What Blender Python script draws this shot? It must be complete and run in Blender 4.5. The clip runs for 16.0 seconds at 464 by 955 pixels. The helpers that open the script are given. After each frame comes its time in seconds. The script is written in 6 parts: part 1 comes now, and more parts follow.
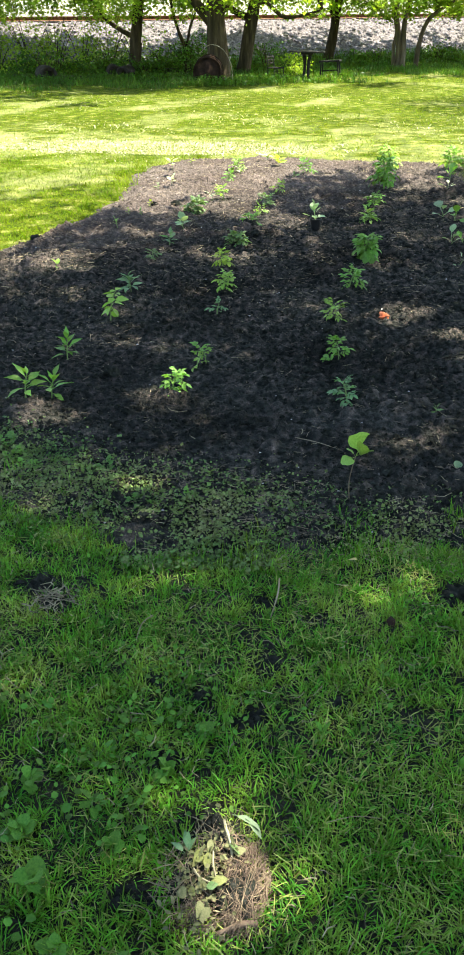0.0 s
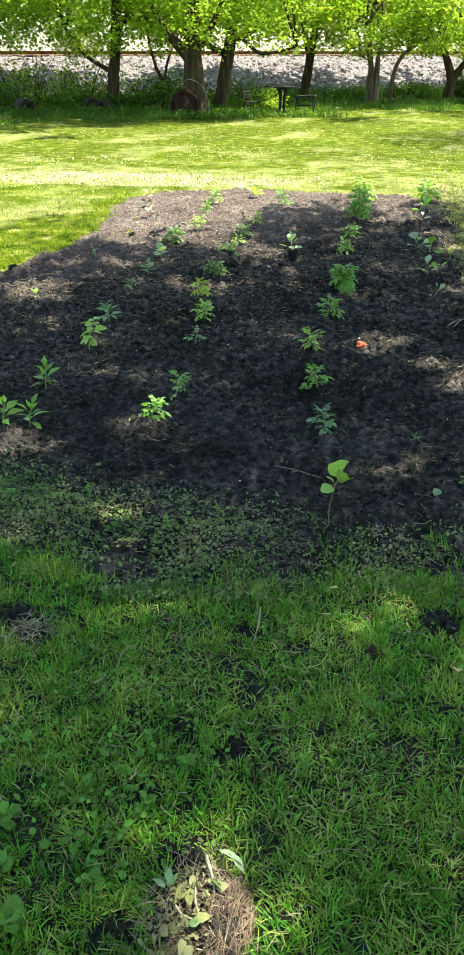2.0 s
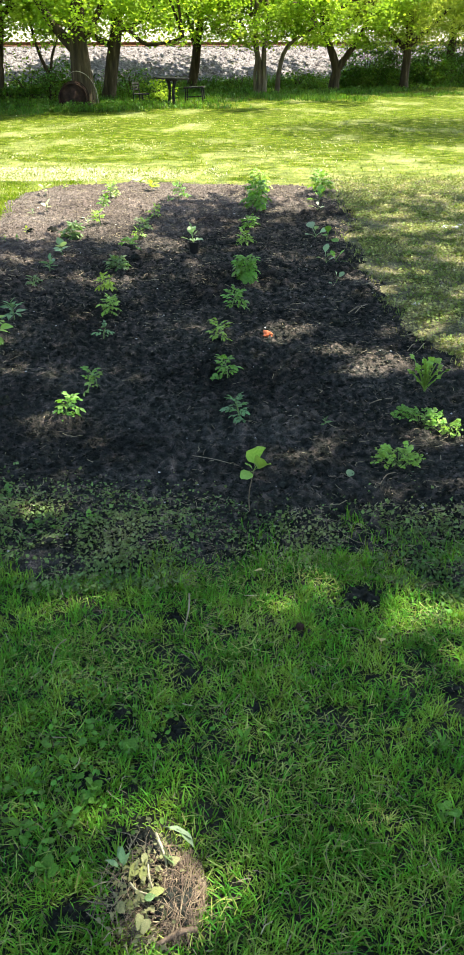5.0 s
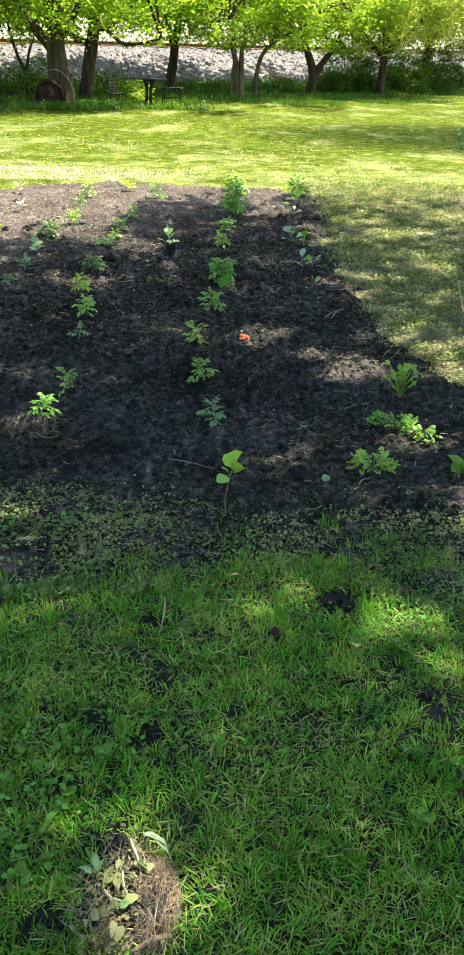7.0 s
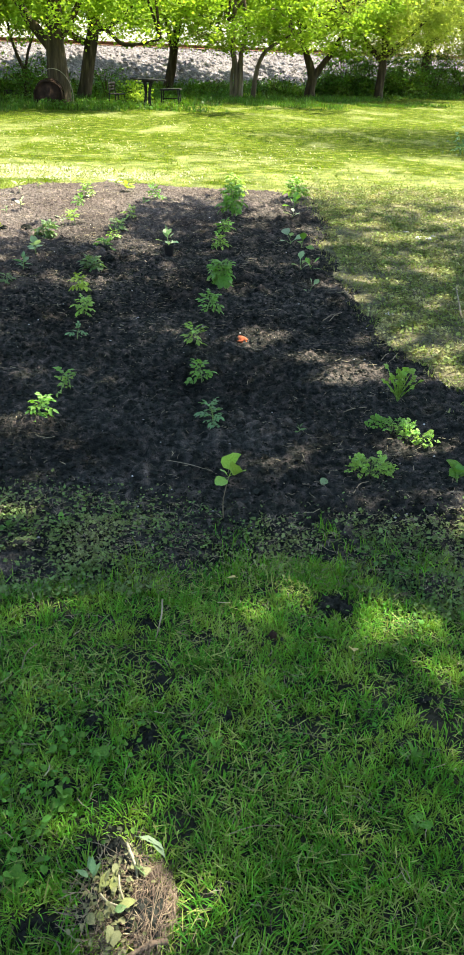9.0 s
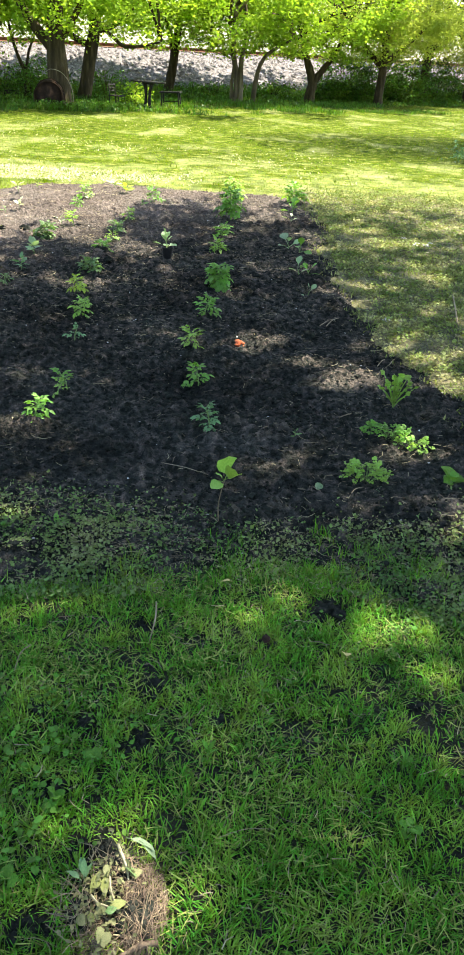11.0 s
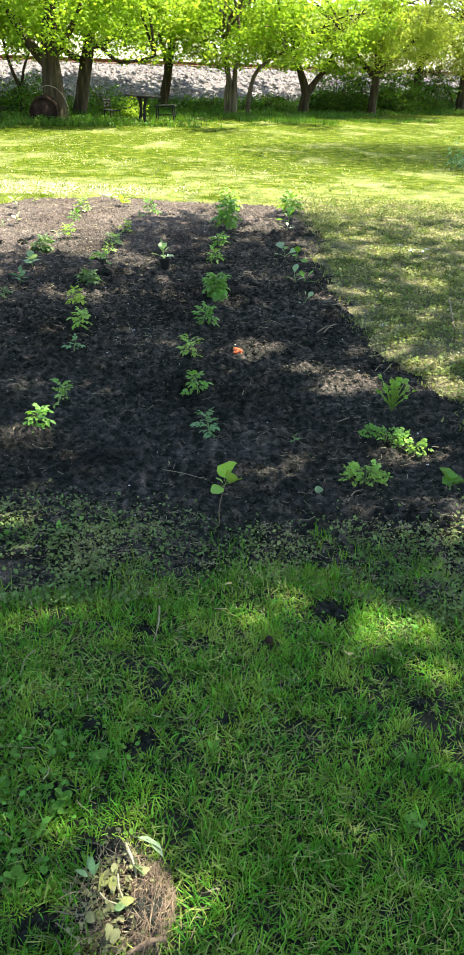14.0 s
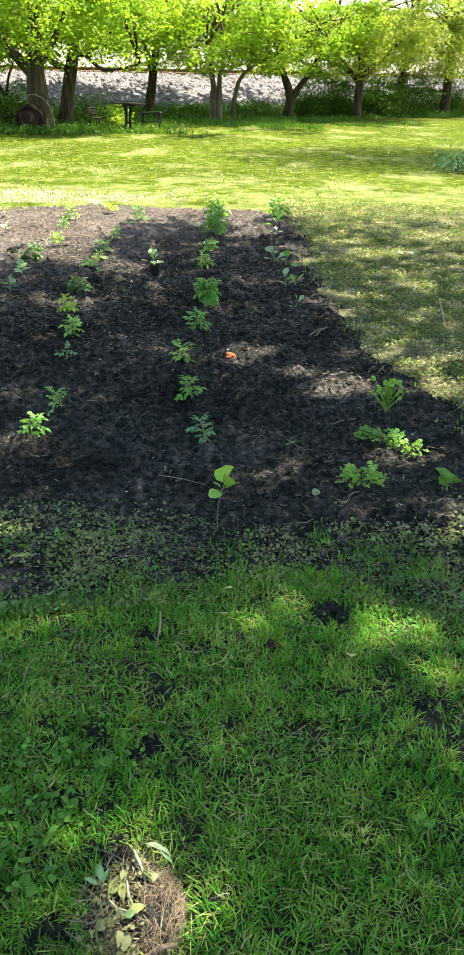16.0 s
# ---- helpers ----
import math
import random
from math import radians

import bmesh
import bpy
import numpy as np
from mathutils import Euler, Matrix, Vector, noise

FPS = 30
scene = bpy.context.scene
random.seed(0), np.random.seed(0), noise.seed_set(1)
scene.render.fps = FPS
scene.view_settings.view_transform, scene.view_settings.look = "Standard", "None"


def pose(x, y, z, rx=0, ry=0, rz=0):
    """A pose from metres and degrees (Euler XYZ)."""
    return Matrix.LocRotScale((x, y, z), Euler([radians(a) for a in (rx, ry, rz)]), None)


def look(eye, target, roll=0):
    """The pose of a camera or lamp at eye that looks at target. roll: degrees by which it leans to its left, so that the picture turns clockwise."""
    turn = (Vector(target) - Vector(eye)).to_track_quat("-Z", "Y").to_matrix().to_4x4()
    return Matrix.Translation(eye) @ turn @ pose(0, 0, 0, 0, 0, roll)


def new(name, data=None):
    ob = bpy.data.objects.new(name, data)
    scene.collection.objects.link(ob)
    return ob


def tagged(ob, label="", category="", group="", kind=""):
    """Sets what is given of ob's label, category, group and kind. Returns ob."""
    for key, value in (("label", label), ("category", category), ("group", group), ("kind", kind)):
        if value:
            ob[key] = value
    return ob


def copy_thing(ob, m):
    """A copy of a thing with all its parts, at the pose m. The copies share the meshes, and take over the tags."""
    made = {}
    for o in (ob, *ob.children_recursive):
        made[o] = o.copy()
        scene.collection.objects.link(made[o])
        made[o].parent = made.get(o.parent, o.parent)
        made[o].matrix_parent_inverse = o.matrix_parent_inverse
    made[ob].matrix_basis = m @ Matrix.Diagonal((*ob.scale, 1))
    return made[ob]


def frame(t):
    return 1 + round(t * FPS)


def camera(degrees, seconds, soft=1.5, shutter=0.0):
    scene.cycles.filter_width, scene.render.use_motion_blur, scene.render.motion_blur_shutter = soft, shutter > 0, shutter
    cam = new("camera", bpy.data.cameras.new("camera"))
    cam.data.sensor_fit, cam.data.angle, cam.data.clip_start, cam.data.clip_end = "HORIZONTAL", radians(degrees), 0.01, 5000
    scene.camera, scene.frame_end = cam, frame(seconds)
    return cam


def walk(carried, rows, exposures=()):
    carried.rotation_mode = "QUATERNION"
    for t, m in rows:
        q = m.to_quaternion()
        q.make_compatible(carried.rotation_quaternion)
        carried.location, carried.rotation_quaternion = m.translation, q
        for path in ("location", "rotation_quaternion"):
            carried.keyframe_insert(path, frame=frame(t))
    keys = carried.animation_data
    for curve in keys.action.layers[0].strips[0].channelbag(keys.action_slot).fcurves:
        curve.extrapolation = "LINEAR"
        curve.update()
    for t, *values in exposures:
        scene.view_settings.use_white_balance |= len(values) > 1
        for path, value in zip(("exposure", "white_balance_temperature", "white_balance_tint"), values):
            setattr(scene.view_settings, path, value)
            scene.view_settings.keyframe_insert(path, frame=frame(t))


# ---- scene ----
cam = camera(29.4, 16.0, 1.95)
PATH = [
    (0, (0.089, 0.078, 1.571), (-0.258, 1.818, 0.648), -0.5),
    (0.5, (0.094, 0.08, 1.57), (-0.251, 1.837, 0.68), -0.7),
    (1, (0.093, 0.077, 1.571), (-0.226, 1.852, 0.706), -0.5),
    (1.5, (0.092, 0.082, 1.57), (-0.216, 1.862, 0.711), -0.4),
    (2, (0.081, 0.084, 1.565), (-0.222, 1.862, 0.7), -0.0),
    (2.5, (0.081, 0.077, 1.573), (-0.222, 1.855, 0.71), -0.3),
    (3, (0.081, 0.071, 1.576), (-0.225, 1.848, 0.71), -0.2),
    (3.5, (0.12, 0.045, 1.572), (-0.187, 1.818, 0.699), 1.3),
    (4, (0.142, 0.034, 1.575), (-0.166, 1.801, 0.691), 2.2),
    (4.5, (0.086, 0.03, 1.591), (-0.1, 1.815, 0.709), 0.6),
    (5, (0.044, 0.014, 1.586), (-0.051, 1.807, 0.705), -0.1),
    (7.5, (0.024, 0.024, 1.591), (-0.001, 1.822, 0.715), 1.7),
    (8, (0.019, 0.028, 1.588), (-0.003, 1.826, 0.712), 2.0),
    (8.5, (0.019, 0.027, 1.589), (-0.002, 1.825, 0.714), 2.0),
    (9, (0.013, 0.027, 1.59), (-0.006, 1.826, 0.717), 2.3),
    (11.5, (0.006, 0.016, 1.597), (0.002, 1.821, 0.736), 3.4),
    (12, (0.003, 0.013, 1.591), (0.001, 1.822, 0.737), 3.5),
    (12.5, (0.003, 0.01, 1.594), (0.002, 1.818, 0.74), 3.7),
    (13, (0.004, -0.008, 1.598), (-0.003, 1.802, 0.749), 3.6),
    (13.5, (0.002, -0.019, 1.594), (-0.011, 1.792, 0.745), 3.1),
    (14, (0.016, -0.016, 1.589), (0.004, 1.797, 0.744), 2.1),
    (14.5, (0.013, -0.005, 1.584), (0.003, 1.807, 0.739), 1.8),
    (15, (0.009, -0.005, 1.586), (0.004, 1.81, 0.745), 1.4),
    (15.5, (0.001, -0.018, 1.591), (0.003, 1.797, 0.752), 1.3),
    (16, (-0.004, -0.018, 1.585), (0.002, 1.8, 0.751), 1.2),
]
walk(cam, [(t, look(eye, target, roll)) for t, eye, target, roll in PATH],
     [(0, 2.22, 7000, 8), (9, 2.20, 7000, 8), (12, 2.29, 7000, 8), (16, 2.29, 7000, 8)])

# ---- world, sun, exposure ----
SUN_EL, SUN_AZ = radians(62), (-0.84, -0.543)      # light travels along SUN_AZ over the ground
COT = 1 / math.tan(SUN_EL)
world = bpy.data.worlds.new("sky")
scene.world = world
world.use_nodes = True
sky = world.node_tree.nodes.new("ShaderNodeTexSky")
sky.sky_type, sky.sun_disc = "NISHITA", False
sky.sun_elevation, sky.sun_rotation = SUN_EL, math.atan2(-SUN_AZ[0], -SUN_AZ[1])
background = world.node_tree.nodes["Background"]
background.inputs["Strength"].default_value = 0.108
world.node_tree.links.new(sky.outputs[0], background.inputs["Color"])
sun = new("sun", bpy.data.lights.new("sun", "SUN"))
sun.data.energy, sun.data.angle, sun.data.color = 4.9, radians(0.53), (1.0, 0.95, 0.86)
sun.matrix_world = look((-SUN_AZ[0] * COT * 30, -SUN_AZ[1] * COT * 30, 30), (0, 0, 0))


# ---- numeric helpers ----
def vnoise(x, y, seed=0):
    """Value noise in 0..1 on arrays."""
    x, y = np.asarray(x, float), np.asarray(y, float)
    xi, yi = np.floor(x).astype(np.int64), np.floor(y).astype(np.int64)
    fx, fy = x - xi, y - yi
    fx, fy = fx * fx * (3 - 2 * fx), fy * fy * (3 - 2 * fy)

    def h(a, b):
        n = (a * 374761393 + b * 668265263 + seed * 974711) & 0xFFFFFFFF
        n = ((n ^ (n >> 13)) * 1274126177) & 0xFFFFFFFF
        return ((n ^ (n >> 16)) & 0xFFFF) / 65535.0

    a = h(xi, yi) * (1 - fx) + h(xi + 1, yi) * fx
    b = h(xi, yi + 1) * (1 - fx) + h(xi + 1, yi + 1) * fx
    return a * (1 - fy) + b * fy


def fbm(x, y, seed=0, octaves=3):
    out, amp, tot = 0, 1.0, 0.0
    for i in range(octaves):
        out = out + amp * vnoise(x * 2 ** i, y * 2 ** i, seed + i * 17)
        tot += amp
        amp *= 0.5
    return out / tot


def mesh_np(name, verts, faces, smooth=False):
    """A mesh from an (n, 3) array and a list of (m, k) face arrays."""
    me = bpy.data.meshes.new(name)
    faces = [np.asarray(f, np.int32) for f in faces if len(f)]
    loops = np.concatenate([f.ravel() for f in faces])
    totals = np.concatenate([np.full(len(f), f.shape[1], np.int32) for f in faces])
    starts = np.concatenate([[0], np.cumsum(totals)[:-1]]).astype(np.int32)
    me.vertices.add(len(verts))
    me.vertices.foreach_set("co", np.asarray(verts, np.float32).ravel())
    me.loops.add(len(loops))
    me.loops.foreach_set("vertex_index", loops)
    me.polygons.add(len(totals))
    me.polygons.foreach_set("loop_start", starts)
    me.update(calc_edges=True)
    me.polygons.foreach_set("use_smooth", np.full(len(totals), smooth, bool))
    return me


def obj(name, me, material, parent=None, label=""):
    ob = new(name, me)
    if material and not me.materials:
        me.materials.append(material)
    if parent:
        ob.parent = parent
    if label:
        ob["label"] = label
    return ob


def part(name, bm, material, parent, label="", smooth=True):
    me = bpy.data.meshes.new(name)
    bm.to_mesh(me)
    bm.free()
    if smooth:
        me.polygons.foreach_set("use_smooth", np.ones(len(me.polygons), bool))
    return obj(name, me, material, parent, label)


def grid_faces(nx, ny):
    i = np.arange(nx - 1)[:, None] * ny + np.arange(ny - 1)[None, :]
    i = i.ravel()
    return np.stack([i, i + ny, i + ny + 1, i + 1], 1)


def tube_into(bm, points, radii, sides=8, wob=0.0, seed=0):
    """Sweeps a tapered tube along the points, closed at both ends."""
    rng = random.Random(seed)
    rings = []
    pts = [Vector(p) for p in points]
    for i, p in enumerate(pts):
        d = (pts[min(i + 1, len(pts) - 1)] - pts[max(i - 1, 0)]).normalized()
        a = d.orthogonal().normalized() if i == 0 else (rings_a - d * rings_a.dot(d)).normalized()
        rings_a = a
        b = d.cross(a)
        ring = []
        for k in range(sides):
            t = 2 * math.pi * k / sides
            r = radii[i] * (1 + wob * (rng.random() - 0.5))
            ring.append(bm.verts.new(p + (a * math.cos(t) + b * math.sin(t)) * r))
        rings.append(ring)
    for r0, r1 in zip(rings, rings[1:]):
        for k in range(sides):
            bm.faces.new((r0[k], r0[(k + 1) % sides], r1[(k + 1) % sides], r1[k]))
    bm.faces.new(list(reversed(rings[0])))
    bm.faces.new(rings[-1])
    return bm


def curve_points(ctrl, n):
    """Points on a smooth curve through the control points, with its radii (x, y, z, r)."""
    c = np.array(ctrl, float)
    t = np.linspace(0, len(c) - 1, n)
    out = []
    for v in t:
        i = min(int(v), len(c) - 2)
        u = v - i
        p0, p1, p2, p3 = c[max(i - 1, 0)], c[i], c[i + 1], c[min(i + 2, len(c) - 1)]
        out.append(0.5 * (2 * p1 + (p2 - p0) * u + (2 * p0 - 5 * p1 + 4 * p2 - p3) * u * u + (3 * p1 - p0 - 3 * p2 + p3) * u ** 3))
    out = np.array(out)
    return out[:, :3], np.maximum(out[:, 3], 0.0006)


def stem(name, ctrl, material, parent, n=12, sides=8, wob=0.0, seed=0, label=""):
    pts, rad = curve_points(ctrl, n)
    return part(name, tube_into(bmesh.new(), pts, rad, sides, wob, seed), material, parent, label)


# ---- materials ----
def material(name, stops, scale=8.0, detail=6.0, rough=0.9, bump=0.3, bump_scale=None, bump_dist=0.02, fine=None,
             metallic=0.0, island=0.0, per_object=0.0, translucent=None, spec=0.3, stretch=None):
    """A procedural surface: noise through a colour ramp, a second finer noise, bump, and random lightness per piece."""
    m = bpy.data.materials.new(name)
    m.use_nodes = True
    nt = m.node_tree
    link, bs = nt.links.new, nt.nodes["Principled BSDF"]
    co = nt.nodes.new("ShaderNodeTexCoord")
    source = co.outputs["Object"]
    if stretch:
        mp = nt.nodes.new("ShaderNodeMapping")
        mp.inputs["Scale"].default_value = stretch
        link(source, mp.inputs["Vector"])
        source = mp.outputs["Vector"]
    no = nt.nodes.new("ShaderNodeTexNoise")
    no.inputs["Scale"].default_value, no.inputs["Detail"].default_value = scale, detail
    link(source, no.inputs["Vector"])
    ramp = nt.nodes.new("ShaderNodeValToRGB")
    el = ramp.color_ramp.elements
    while len(el) < len(stops):
        el.new(0.5)
    for e, (p, c) in zip(el, stops):
        e.position, e.color = p, (*c, 1)
    link(no.outputs["Fac"], ramp.inputs["Fac"])
    colour = ramp.outputs["Color"]
    if fine:
        n2 = nt.nodes.new("ShaderNodeTexNoise")
        n2.inputs["Scale"].default_value, n2.inputs["Detail"].default_value = fine[0], 3
        link(source, n2.inputs["Vector"])
        mr = nt.nodes.new("ShaderNodeMapRange")
        mr.inputs["From Min"].default_value, mr.inputs["From Max"].default_value = 0.3, 0.7
        mr.inputs["To Min"].default_value, mr.inputs["To Max"].default_value = 1 - fine[1], 1 + fine[1]
        link(n2.outputs["Fac"], mr.inputs["Value"])
        mul = nt.nodes.new("ShaderNodeVectorMath")
        mul.operation = "SCALE"
        link(colour, mul.inputs[0])
        link(mr.outputs[0], mul.inputs["Scale"])
        colour = mul.outputs[0]
    for amount, kind, outp in ((island, "ShaderNodeNewGeometry", "Random Per Island"), (per_object, "ShaderNodeObjectInfo", "Random")):
        if amount:
            g = nt.nodes.new(kind)
            hs = nt.nodes.new("ShaderNodeHueSaturation")
            for sock, lo, hi in (("Value", 1 - amount, 1 + amount), ("Hue", 0.5 - amount * 0.045, 0.5 + amount * 0.045)):
                mr = nt.nodes.new("ShaderNodeMapRange")
                mr.inputs["To Min"].default_value, mr.inputs["To Max"].default_value = lo, hi
                link(g.outputs[outp], mr.inputs["Value"])
                link(mr.outputs[0], hs.inputs[sock])
            link(colour, hs.inputs["Color"])
            colour = hs.outputs["Color"]
    link(colour, bs.inputs["Base Color"])
    bs.inputs["Roughness"].default_value, bs.inputs["Metallic"].default_value = rough, metallic
    bs.inputs["Specular IOR Level"].default_value = spec
    if bump:
        nb = nt.nodes.new("ShaderNodeTexNoise")
        nb.inputs["Scale"].default_value, nb.inputs["Detail"].default_value = bump_scale or scale * 4, 8
        link(source, nb.inputs["Vector"])
        bp = nt.nodes.new("ShaderNodeBump")
        bp.inputs["Strength"].default_value, bp.inputs["Distance"].default_value = bump, bump_dist
        link(nb.outputs["Fac"], bp.inputs["Height"])
        link(bp.outputs[0], bs.inputs["Normal"])
    if translucent:
        tr = nt.nodes.new("ShaderNodeBsdfTranslucent")
        tint = nt.nodes.new("ShaderNodeVectorMath")
        tint.operation = "MULTIPLY"
        link(colour, tint.inputs[0])
        tint.inputs[1].default_value = translucent[1]
        link(tint.outputs[0], tr.inputs["Color"])
        mx = nt.nodes.new("ShaderNodeMixShader")
        mx.inputs["Fac"].default_value = translucent[0]
        link(bs.outputs[0], mx.inputs[1])
        link(tr.outputs[0], mx.inputs[2])
        link(mx.outputs[0], nt.nodes["Material Output"].inputs["Surface"])
    return m


M_LAWN = material("lawn_ground", [(0.36, (0.030, 0.054, 0.002)), (0.48, (0.052, 0.078, 0.004)), (0.58, (0.082, 0.104, 0.009)), (0.70, (0.20, 0.205, 0.065))], 5.0, 13, 0.95, 1.0, 60, 0.04, fine=(45, 0.5), spec=0.05)
M_WORN = material("worn_turf_earth", [(0.3, (0.035, 0.035, 0.014)), (0.5, (0.075, 0.073, 0.028)), (0.7, (0.19, 0.17, 0.085))], 5, 12, 0.95, 0.9, 60, 0.04, fine=(40, 0.55))
# near-black: earth and thatch with the shade between blades put in the colour
M_THATCHSHADE = material("turf_thatch", [(0.3, (0.0035, 0.0045, 0.002)), (0.5, (0.009, 0.0105, 0.0042)), (0.7, (0.026, 0.026, 0.011))], 9, 10, 0.95, 0.8, 80, 0.02, fine=(70, 0.5))
M_SOIL = material("black_garden_soil", [(0.36, (0.0062, 0.0074, 0.0062)), (0.5, (0.0262, 0.0270, 0.0230)), (0.64, (0.062, 0.052, 0.044)), (0.78, (0.135, 0.107, 0.088))], 26, 13, 0.95, 1.0, 60, 0.05, fine=(170, 0.6), spec=0.04)
M_CLOD = material("soil_clod", [(0.3, (0.0078, 0.0092, 0.0074)), (0.6, (0.022, 0.0238, 0.0188)), (0.8, (0.065, 0.058, 0.046))], 60, 6, 0.95, 0.8, 120, 0.006, island=0.4, spec=0.03)
M_GRASS = material("mown_grass", [(0.32, (0.047, 0.162, 0.011)), (0.5, (0.100, 0.260, 0.018)), (0.68, (0.225, 0.372, 0.046))], 7, 5, 0.5, 0, island=0.55, translucent=(0.33, (1.55, 1.15, 0.9)), spec=0.2)
M_PALEGRASS = material("pale_grass_blades", [(0.3, (0.15, 0.215, 0.040)), (0.7, (0.30, 0.32, 0.085))], 3, 3, 0.6, 0, island=0.45, translucent=(0.3, (1.2, 1.2, 0.9)), spec=0.2)
M_FARGRASS = material("sunny_lawn_grass", [(0.34, (0.080, 0.140, 0.007)), (0.5, (0.112, 0.172, 0.010)), (0.64, (0.148, 0.202, 0.015)), (0.78, (0.22, 0.26, 0.04))], 1.6, 10, 0.7, 0, island=0.28, translucent=(0.5, (1.25, 1.22, 0.8)), spec=0.05)
M_CLIPPING = material("bleached_grass_blades", [(0.3, (0.36, 0.37, 0.18)), (0.7, (0.56, 0.56, 0.36))], 3, 4, 0.75, 0, island=0.3, translucent=(0.3, (1.1, 1.1, 0.9)), spec=0.1)
M_DRYGRASS = material("dry_grass", [(0.33, (0.085, 0.135, 0.022)), (0.5, (0.165, 0.195, 0.050)), (0.68, (0.36, 0.335, 0.15))], 5, 6, 0.7, 0, island=0.5, translucent=(0.3, (1.2, 1.2, 0.8)))
M_STRAW = material("straw", [(0.3, (0.13, 0.10, 0.06)), (0.7, (0.30, 0.245, 0.155))], 12, 3, 0.8, 0, island=0.45)
M_WEED = material("low_weeds", [(0.3, (0.070, 0.135, 0.034)), (0.5, (0.130, 0.190, 0.056)), (0.7, (0.25, 0.265, 0.11))], 3, 3, 0.6, 0, island=0.45, translucent=(0.3, (1.2, 1.2, 0.7)))
M_BROADLEAF = material("broadleaf_weed", [(0.3, (0.050, 0.165, 0.015)), (0.7, (0.110, 0.265, 0.028))], 9, 3, 0.6, 0.2, 60, 0.004, island=0.4, per_object=0.2, translucent=(0.3, (1.2, 1.3, 0.8)))
M_TREELEAF = material("spring_tree_leaves", [(0.32, (0.15, 0.265, 0.022)), (0.5, (0.225, 0.350, 0.036)), (0.68, (0.34, 0.44, 0.07))], 1.1, 4, 0.6, 0, island=0.12, translucent=(0.55, (1.36, 1.34, 0.8)), spec=0.1)
M_OLIVELEAF = material("olive_tree_leaves", [(0.32, (0.18, 0.25, 0.034)), (0.5, (0.25, 0.32, 0.055)), (0.68, (0.34, 0.40, 0.095))], 1.1, 4, 0.6, 0, island=0.12, translucent=(0.55, (1.35, 1.28, 0.85)), spec=0.1)
M_SHADELEAF = material("shade_tree_leaves", [(0.3, (0.06, 0.12, 0.015)), (0.7, (0.10, 0.17, 0.02))], 0.9, 3, 0.5, 0, island=0.3, translucent=(0.42, (1.3, 1.3, 0.6)))
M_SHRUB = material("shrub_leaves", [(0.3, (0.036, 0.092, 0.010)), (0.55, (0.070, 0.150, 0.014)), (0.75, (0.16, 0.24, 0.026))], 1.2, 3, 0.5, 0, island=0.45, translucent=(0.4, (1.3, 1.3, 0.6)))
# sunlit copy of the shrub leaves: the sun's brightness is in the colour
M_SUNSHRUB = material("sunlit_shrub_leaves", [(0.3, (0.12, 0.21, 0.020)), (0.55, (0.20, 0.30, 0.035)), (0.75, (0.32, 0.40, 0.07))], 1.2, 3, 0.5, 0, island=0.45, translucent=(0.45, (1.3, 1.3, 0.6)))
M_BLUESHRUB = material("blue_green_shrub_leaves", [(0.3, (0.06, 0.14, 0.06)), (0.7, (0.12, 0.22, 0.11))], 3, 3, 0.5, 0, island=0.4, translucent=(0.35, (1.2, 1.3, 0.9)))
M_BARK = material("tree_bark", [(0.3, (0.022, 0.016, 0.009)), (0.55, (0.055, 0.040, 0.022)), (0.75, (0.115, 0.085, 0.050))], 9, 8, 0.95, 1.0, 14, 0.05, stretch=(1, 1, 0.18), spec=0.2)
M_PALEBARK = material("pale_bark", [(0.3, (0.045, 0.033, 0.022)), (0.5, (0.11, 0.083, 0.055)), (0.75, (0.22, 0.175, 0.12))], 9, 8, 0.95, 1.0, 14, 0.05, stretch=(1, 1, 0.15), spec=0.2)
M_BALLAST = material("crushed_stone_ballast", [(0.34, (0.07, 0.062, 0.062)), (0.5, (0.145, 0.131, 0.131)), (0.66, (0.25, 0.229, 0.225))], 9, 10, 0.9, 0.9, 22, 0.09, fine=(30, 0.3))
M_BANKSTONE = material("bank_stone", [(0.3, (0.10, 0.088, 0.088)), (0.7, (0.25, 0.226, 0.22))], 9, 5, 0.9, 0.4, 30, 0.02, island=0.45)
M_RAIL = material("rusty_rail", [(0.3, (0.10, 0.045, 0.025)), (0.7, (0.22, 0.10, 0.055))], 5, 6, 0.7, 0.3, metallic=0.4)
M_SLEEPER = material("weathered_sleeper", [(0.3, (0.06, 0.045, 0.035)), (0.7, (0.15, 0.12, 0.10))], 6, 6, 0.9, 0.6, stretch=(1, 6, 1))
M_RUST = material("rusted_steel", [(0.3, (0.014, 0.009, 0.007)), (0.55, (0.036, 0.021, 0.014)), (0.75, (0.075, 0.042, 0.026))], 7, 8, 0.95, 0.5, 40, 0.006, spec=0.1)
M_DARKWOOD = material("dark_weathered_wood", [(0.3, (0.010, 0.009, 0.008)), (0.7, (0.032, 0.028, 0.024))], 9, 6, 0.95, 0.5, 30, 0.006, stretch=(6, 1, 1))
M_OLDLOG = material("rotten_log", [(0.3, (0.014, 0.010, 0.007)), (0.55, (0.036, 0.027, 0.02)), (0.75, (0.085, 0.065, 0.05))], 9, 8, 0.95, 0.9, 20, 0.02)
